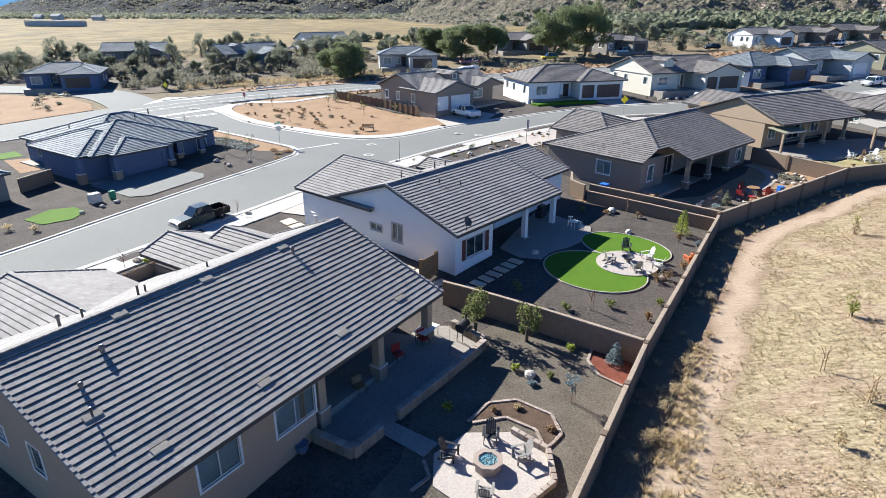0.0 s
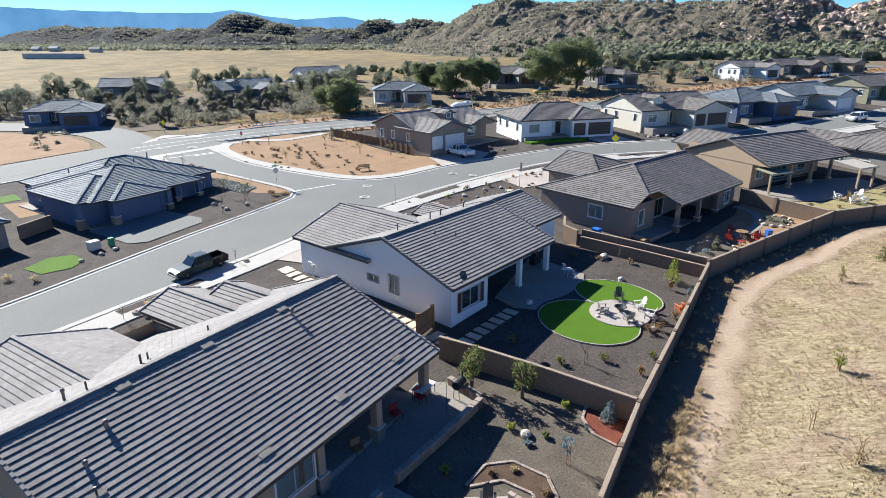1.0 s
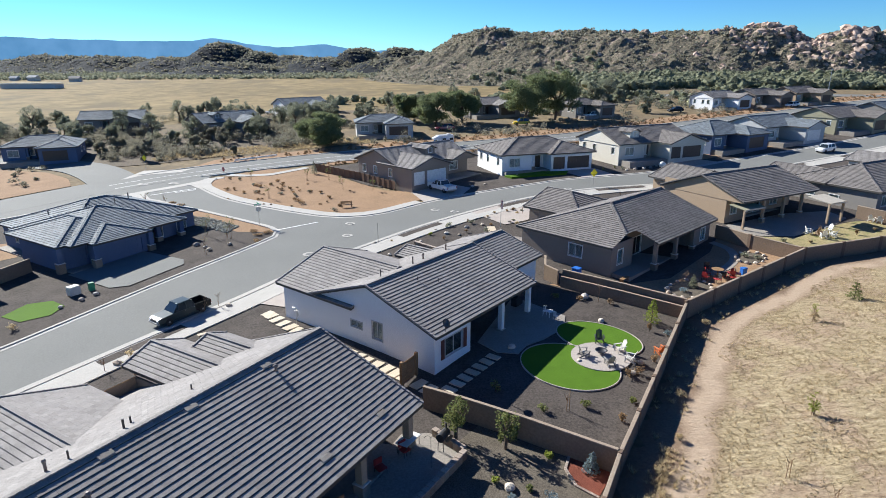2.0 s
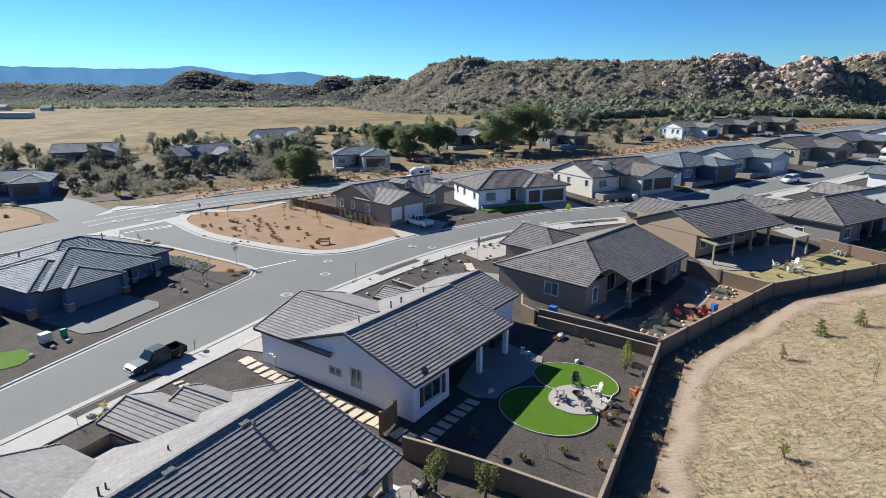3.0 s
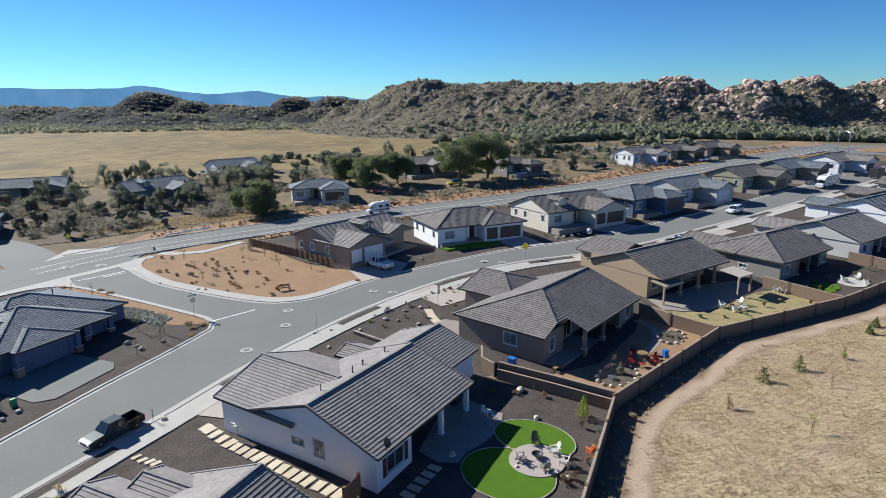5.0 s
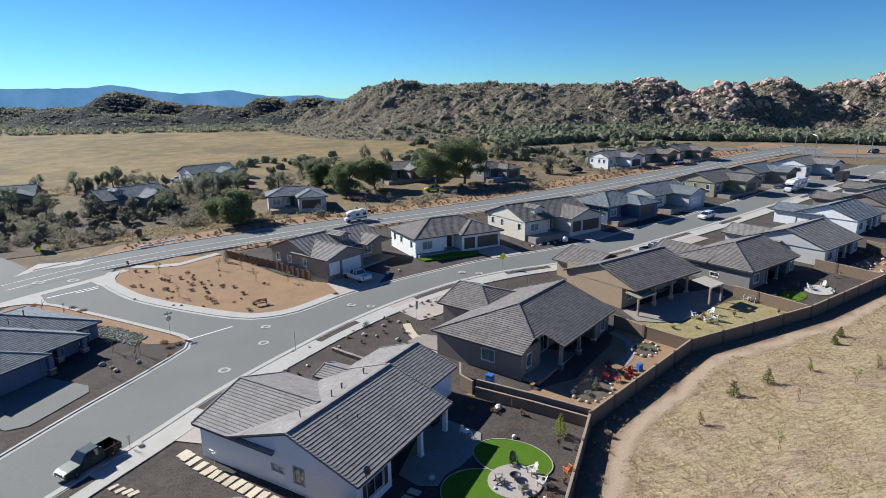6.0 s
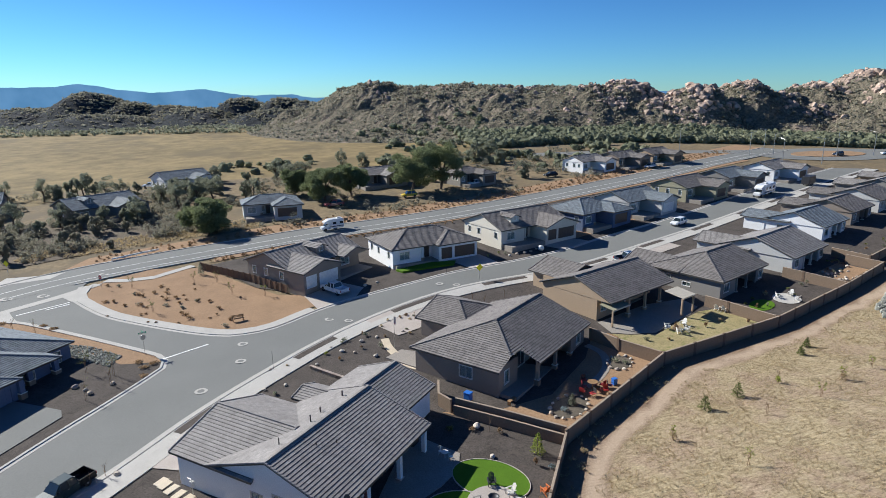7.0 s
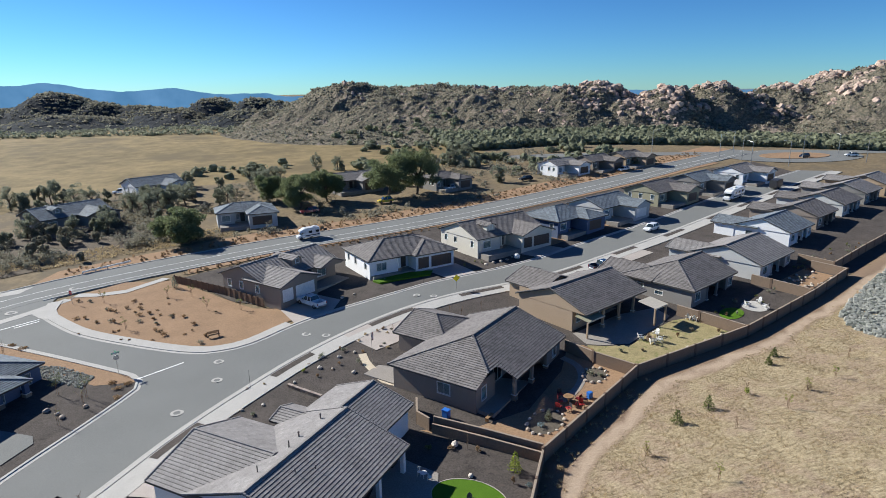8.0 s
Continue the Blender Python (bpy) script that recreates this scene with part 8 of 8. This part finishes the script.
sparse_tree(6.7, 25.9, 2.0, M["leaf_spruce"], "thin grey-green staked sapling in the gravel", 601)
sparse_tree(9.8, 35.3, 2.3, M["leaf_dry"], "bare staked sapling in the gravel", 602, 0)
sparse_tree(17.0, 52.6, 2.8, M["leaf_dry"], "bare leafless sapling by the wall", 603, 0, False)
for i, (x, y) in enumerate(((33.2, 45.2), (43.9, 45.5), (51.2, 46.4), (50.0, 51.0), (24.8, 32.2), (20.1, 27.0), (56.5, 49.0), (20.6, 24.0), (61.5, 50.0), (68.0, 54.0), (36.5, 39.0))):
    sparse_tree(x, y, rnd.uniform(1.6, 2.3), M["leaf_dry"] if i % 2 else M["leaf_bright"], "thin staked sapling on the dry hillside", 610 + i, 14 if i % 2 == 0 else 0)
for i, (x, y) in enumerate(((-26.6, 70.8), (-24.8, 73.9), (-25.2, 76.6), (-28.9, 78.3), (-44, 95), (-40, 92.5))):
    sparse_tree(x, y, 3.2, M["leaf_pine"], "thin young street tree with stakes", 630 + i, 25 if i in (2, 3) else 4)
for i, (x, y) in enumerate(((-20.9, 109.8), (-16.8, 108.9), (-13.4, 101.3), (-8.0, 99.5), (-31.4, 110.7), (-25, 97.2))):
    sparse_tree(x, y, 2.6, M["leaf_pine"], "thin young tree on the dirt lot", 640 + i, 22)
for i, (x, y) in enumerate(((-21.0, 54.0), (-20.0, 55.0), (-25.5, 43.6), (14.5, 82.0), (24.5, 86.0), (26, 84.5), (30, 86.5), (40, 90.5))):
    sparse_tree(x, y, 2.0, M["leaf_dry"], "bare leafless sapling in the front gravel", 650 + i, 0, False)

for i, (x, y) in enumerate(((24.8, 32.2), (20.6, 24.0), (33.2, 45.2), (50.0, 51.0), (56.5, 49.0), (17.6, 21.5))):
    bush(x + 0.15, y, 0.42, 1.0, M["leaf_dry" if i % 3 else "leaf_bright"], "young golden-green shrub on the dry hillside", 1400 + i, "shrub", "hillside shrubs", 200, 0.06)
GREEN, DRYB = M["leaf_bright"], M["leaf_brown"]
for i, (x, y, r, h, m) in enumerate(((4.1, 28.8, 0.3, 0.5, GREEN), (7.6, 30.7, 0.32, 0.55, GREEN), (5.9, 28.0, 0.3, 0.35, M["leaf_pine"]), (0.3, 25.6, 0.4, 0.5, GREEN), (4.9, 27.5, 0.35, 0.25, M["leaf_spruce"]),
        (2.6, 25.4, 0.25, 0.3, DRYB), (3.9, 25.5, 0.3, 0.3, M["leaf_dry"]), (5.3, 23.9, 0.3, 0.3, DRYB),
        (8.2, 35.3, 0.45, 0.6, M["leaf_pine"]), (11.2, 35.7, 0.42, 0.55, M["leaf_pine"]), (13.2, 33.9, 0.4, 0.7, DRYB), (15.5, 39.2, 0.5, 0.7, DRYB), (16.3, 39.6, 0.45, 0.8, DRYB), (14.6, 35.9, 0.4, 0.6, M["leaf_pine"]),
        (5.2, 37.8, 0.5, 0.9, M["leaf_pine"]), (15.3, 53.0, 0.4, 0.5, DRYB), (17.9, 51.9, 0.4, 0.6, DRYB), (18.2, 41.2, 0.35, 0.8, DRYB), (19.6, 46.2, 0.3, 0.8, DRYB), (20.8, 45.2, 0.4, 0.6, M["leaf_spruce"]), (13.0, 53.6, 0.5, 0.6, M["leaf_pine"]),
        (26.0, 53.9, 0.6, 0.5, M["leaf_spruce"]), (36.6, 62.6, 0.7, 0.6, M["leaf_juniper"]), (37.6, 61.8, 0.6, 0.5, M["leaf_juniper"]), (8.6, 74.6, 0.5, 1.0, M["leaf_juniper"]), (3.9, 78.3, 0.5, 0.6, M["leaf_juniper"]),
        (7.0, 79.0, 0.5, 0.5, M["leaf_juniper"]), (-5.0, 66.0, 0.4, 0.4, M["leaf_juniper"]), (1.2, 74.8, 0.35, 0.4, GREEN), (-40.8, 52.4, 0.6, 0.7, M["leaf_dry"]), (-38.0, 52.0, 0.6, 0.7, M["leaf_dry"]), (-24.4, 45.6, 0.5, 0.8, M["leaf_dry"]), (-24.0, 44.3, 0.4, 0.5, GREEN))):
    bush(x, y, r, h, m, {"leaf_dry": "pale dry ornamental grass clump in gravel", "leaf_brown": "brown dormant shrub in the gravel", "leaf_bright": "yellow-green shrub in the gravel"}.get(m.name, "grey-green shrub in the gravel"), 700 + i)
lot = ((-35.9, 112.9), (-33.8, 112.1), (-33.9, 104.3), (-32.4, 104.0), (-30.3, 101.7), (-30.0, 106.9), (-29.3, 106.5), (-28.4, 105.5), (-26.7, 106.4), (-28.0, 101.5), (-27.4, 100.7), (-26.1, 109.6), (-24.5, 105.6),
       (-23.6, 99.7), (-24.1, 102.5), (-22.6, 102.9), (-21.4, 100.2), (-20.6, 97.9), (-20.3, 95.2), (-19.4, 94.1), (-18.7, 93.0), (-18.8, 100.2), (-16.8, 99.4), (-14.8, 95.7), (-12.6, 90.8), (-13.0, 88.2))
for i, (x, y) in enumerate(lot):
    bush(x, y, rnd.uniform(0.4, 0.7), rnd.uniform(0.35, 0.65), M["leaf_scrub"] if i % 4 == 1 else DRYB, "low brown shrub on the orange dirt lot", 800 + i, "shrub", "shrubs of the dirt lot", 110, 0.09)
for i in range(34):
    x, y = rnd.uniform(-32, -4), rnd.uniform(88, 114)
    if (Vector((x, y)) - Vector((-19, 102))).length < 14 and x < -y * 0.8 + 70:
        bush(x, y, rnd.uniform(0.2, 0.4), rnd.uniform(0.15, 0.35), DRYB, "low brown shrub on the orange dirt lot", 840 + i, "shrub", "shrubs of the dirt lot", 60, 0.08)
for i, (x, y) in enumerate(((-23.1, 79.4), (-21.8, 77.7), (-21.4, 75.2), (-20.9, 78.6), (-40.5, 96.5), (-38.4, 94.6), (-47, 99.2))):
    bush(x, y, 0.75, 0.3, DRYB, "low spreading brown mat shrub on the verge", 880 + i, "shrub", "shrubs of the verge", 140, 0.09)
conifer(-20.3, 114.5, 2.7, 0.8, M["leaf_juniper"], "dark young juniper on the dirt lot", 515)
rail = thing("barrier_rail", "low white barrier rail beside the collector road", "barrier", None, "", "structure")
for k in range(4):
    a, b = Vector((-39.6, 129.2)).lerp(Vector((-31.6, 133.8)), k / 4), Vector((-39.6, 129.2)).lerp(Vector((-31.6, 133.8)), (k + 0.97) / 4)
    part("beam", rounded(Geo().beam((a.x, a.y, ground(a.x, a.y) + 0.45), (b.x, b.y, ground(b.x, b.y) + 0.45), 0.25, 0.3), "beam", M["white"], 0.03, 1), rail)
    part("post", Geo().box(a.x - 0.08, a.y - 0.08, ground(a.x, a.y) - 0.2, a.x + 0.08, a.y + 0.08, ground(a.x, a.y) + 0.4).mesh("post", M["concrete"]), rail)
# rows of young plants along the collector road
pl = []
for off, x0, x1 in ((-8.0, -45, 170), (-10.0, -45, 170), (-12.5, 0, 170), (7.2, -20, 30), (8.4, -20, 60), (-7.0, -30, 100)):
    for p in offset_line(B_MID, off):
        if x0 < p.x < x1:
            for _ in range(2):
                pl.append((p.x + rnd.uniform(-1.5, 1.5), p.y + rnd.uniform(-0.4, 0.4), rnd.uniform(0.25, 0.55), rnd.uniform(0.3, 0.8)))
scrub("verge_plants", "rows of small dry shrubs along the road verge", pl, M["leaf_brown"], 0.14, 30, 8)
# boulders of the front gardens
for i, (x, y, r) in enumerate(((-5.8, 72.4, 0.35), (3.4, 75.0, 0.5), (6.2, 77.3, 0.45), (8.4, 78.0, 0.4), (12.2, 78.6, 0.4), (7.6, 72.4, 0.5), (-3.8, 67.9, 0.35), (-6.2, 67.4, 0.35), (0.0, 72.2, 0.35), (5.0, 74.2, 0.35), (2.0, 76.6, 0.3),
        (4.85, 28.25, 0.42), (7.3, 43.9, 0.4), (16.0, 48.3, 0.35), (15.9, 53.5, 0.55), (12.3, 41.6, 0.25), (15.9, 39.6, 0.3), (17.0, 41.0, 0.3), (-19.0, 55.0, 0.4), (-24.9, 44.6, 0.45), (-28.9, 74.5, 0.6), (-26.6, 72.4, 0.55), (-24.6, 74.2, 0.5), (-27.4, 73.4, 0.4),
        (-35.0, 58.3, 0.35), (-36.2, 56.6, 0.3), (43.0, 108.7, 0.5), (41.5, 108.2, 0.6), (39.8, 107.8, 0.55), (38.0, 107.2, 0.5), (44.6, 110.0, 0.4), (17.2, 104.0, 0.5), (8.8, 98.2, 0.5), (11.0, 99.0, 0.4))):
    boulder(x, y, r * (0.72 if y > 60 else 0.9), 900 + i)
# river stone bed and riprap
def rubble(name, label, outline, n, r0, r1, seed, m):
    rnd = random.Random(seed)
    xs, ys = [p[0] for p in outline], [p[1] for p in outline]
    g = Geo()
    k = 0
    while k < n:
        x, y = rnd.uniform(min(xs), max(xs)), rnd.uniform(min(ys), max(ys))
        ins = False
        for (ax, ay), (bx, by) in zip(outline, outline[1:] + outline[:1]):
            if (ay > y) != (by > y) and x < (bx - ax) * (y - ay) / (by - ay) + ax:
                ins = not ins
        if not ins:
            continue
        k += 1
        r = rnd.uniform(r0, r1)
        z = ground(x, y)
        a = [(math.cos(q) * r * rnd.uniform(0.7, 1.1), math.sin(q) * r * rnd.uniform(0.7, 1.1)) for q in (0, 1.05, 2.1, 3.14, 4.2, 5.2)]
        b = len(g.v)
        g.v += [(x + p[0], y + p[1], z - 0.05) for p in a] + [(x + p[0] * 0.7, y + p[1] * 0.7, z + r * rnd.uniform(0.5, 0.9)) for p in a]
        g.f += [tuple(b + 6 + i for i in range(6))] + [(b + i, b + (i + 1) % 6, b + 6 + (i + 1) % 6, b + 6 + i) for i in range(6)]
    tagged(new(name, g.mesh(name, m)), label, "stones", "", "stuff")


M["riprap"] = pieces("riprap_stone", [(0.12, 0.13, 0.11), (0.3, 0.3, 0.265), (0.2, 0.205, 0.18)], 0.9)
rubble("river_stones", "bed of grey and white river stones", [(-36, 89), (-30.5, 86.3), (-25.6, 82.0), (-26.4, 79.2), (-31.0, 82.6), (-34, 86)], 800, 0.09, 0.22, 41, M["riprap"])
rubble("riprap", "slope of grey riprap stones on the hillside", [(77, 61.5), (76.5, 56.5), (90, 60), (120, 74), (122, 86), (104, 79), (88, 71), (80, 66)], 2600, 0.25, 0.5, 42, M["riprap"])


# ---- single roof tiles over the patio of the nearest house ----
for roof, pts, tl in SINGLE_TILES:
    c = (pts[2] + pts[3]) / 2
    me = mesh_of("roof_tile", [p - c for p in pts], TILE_FACES, tl)
    part("roof_tile", me, roof, "", Matrix.Translation(c))
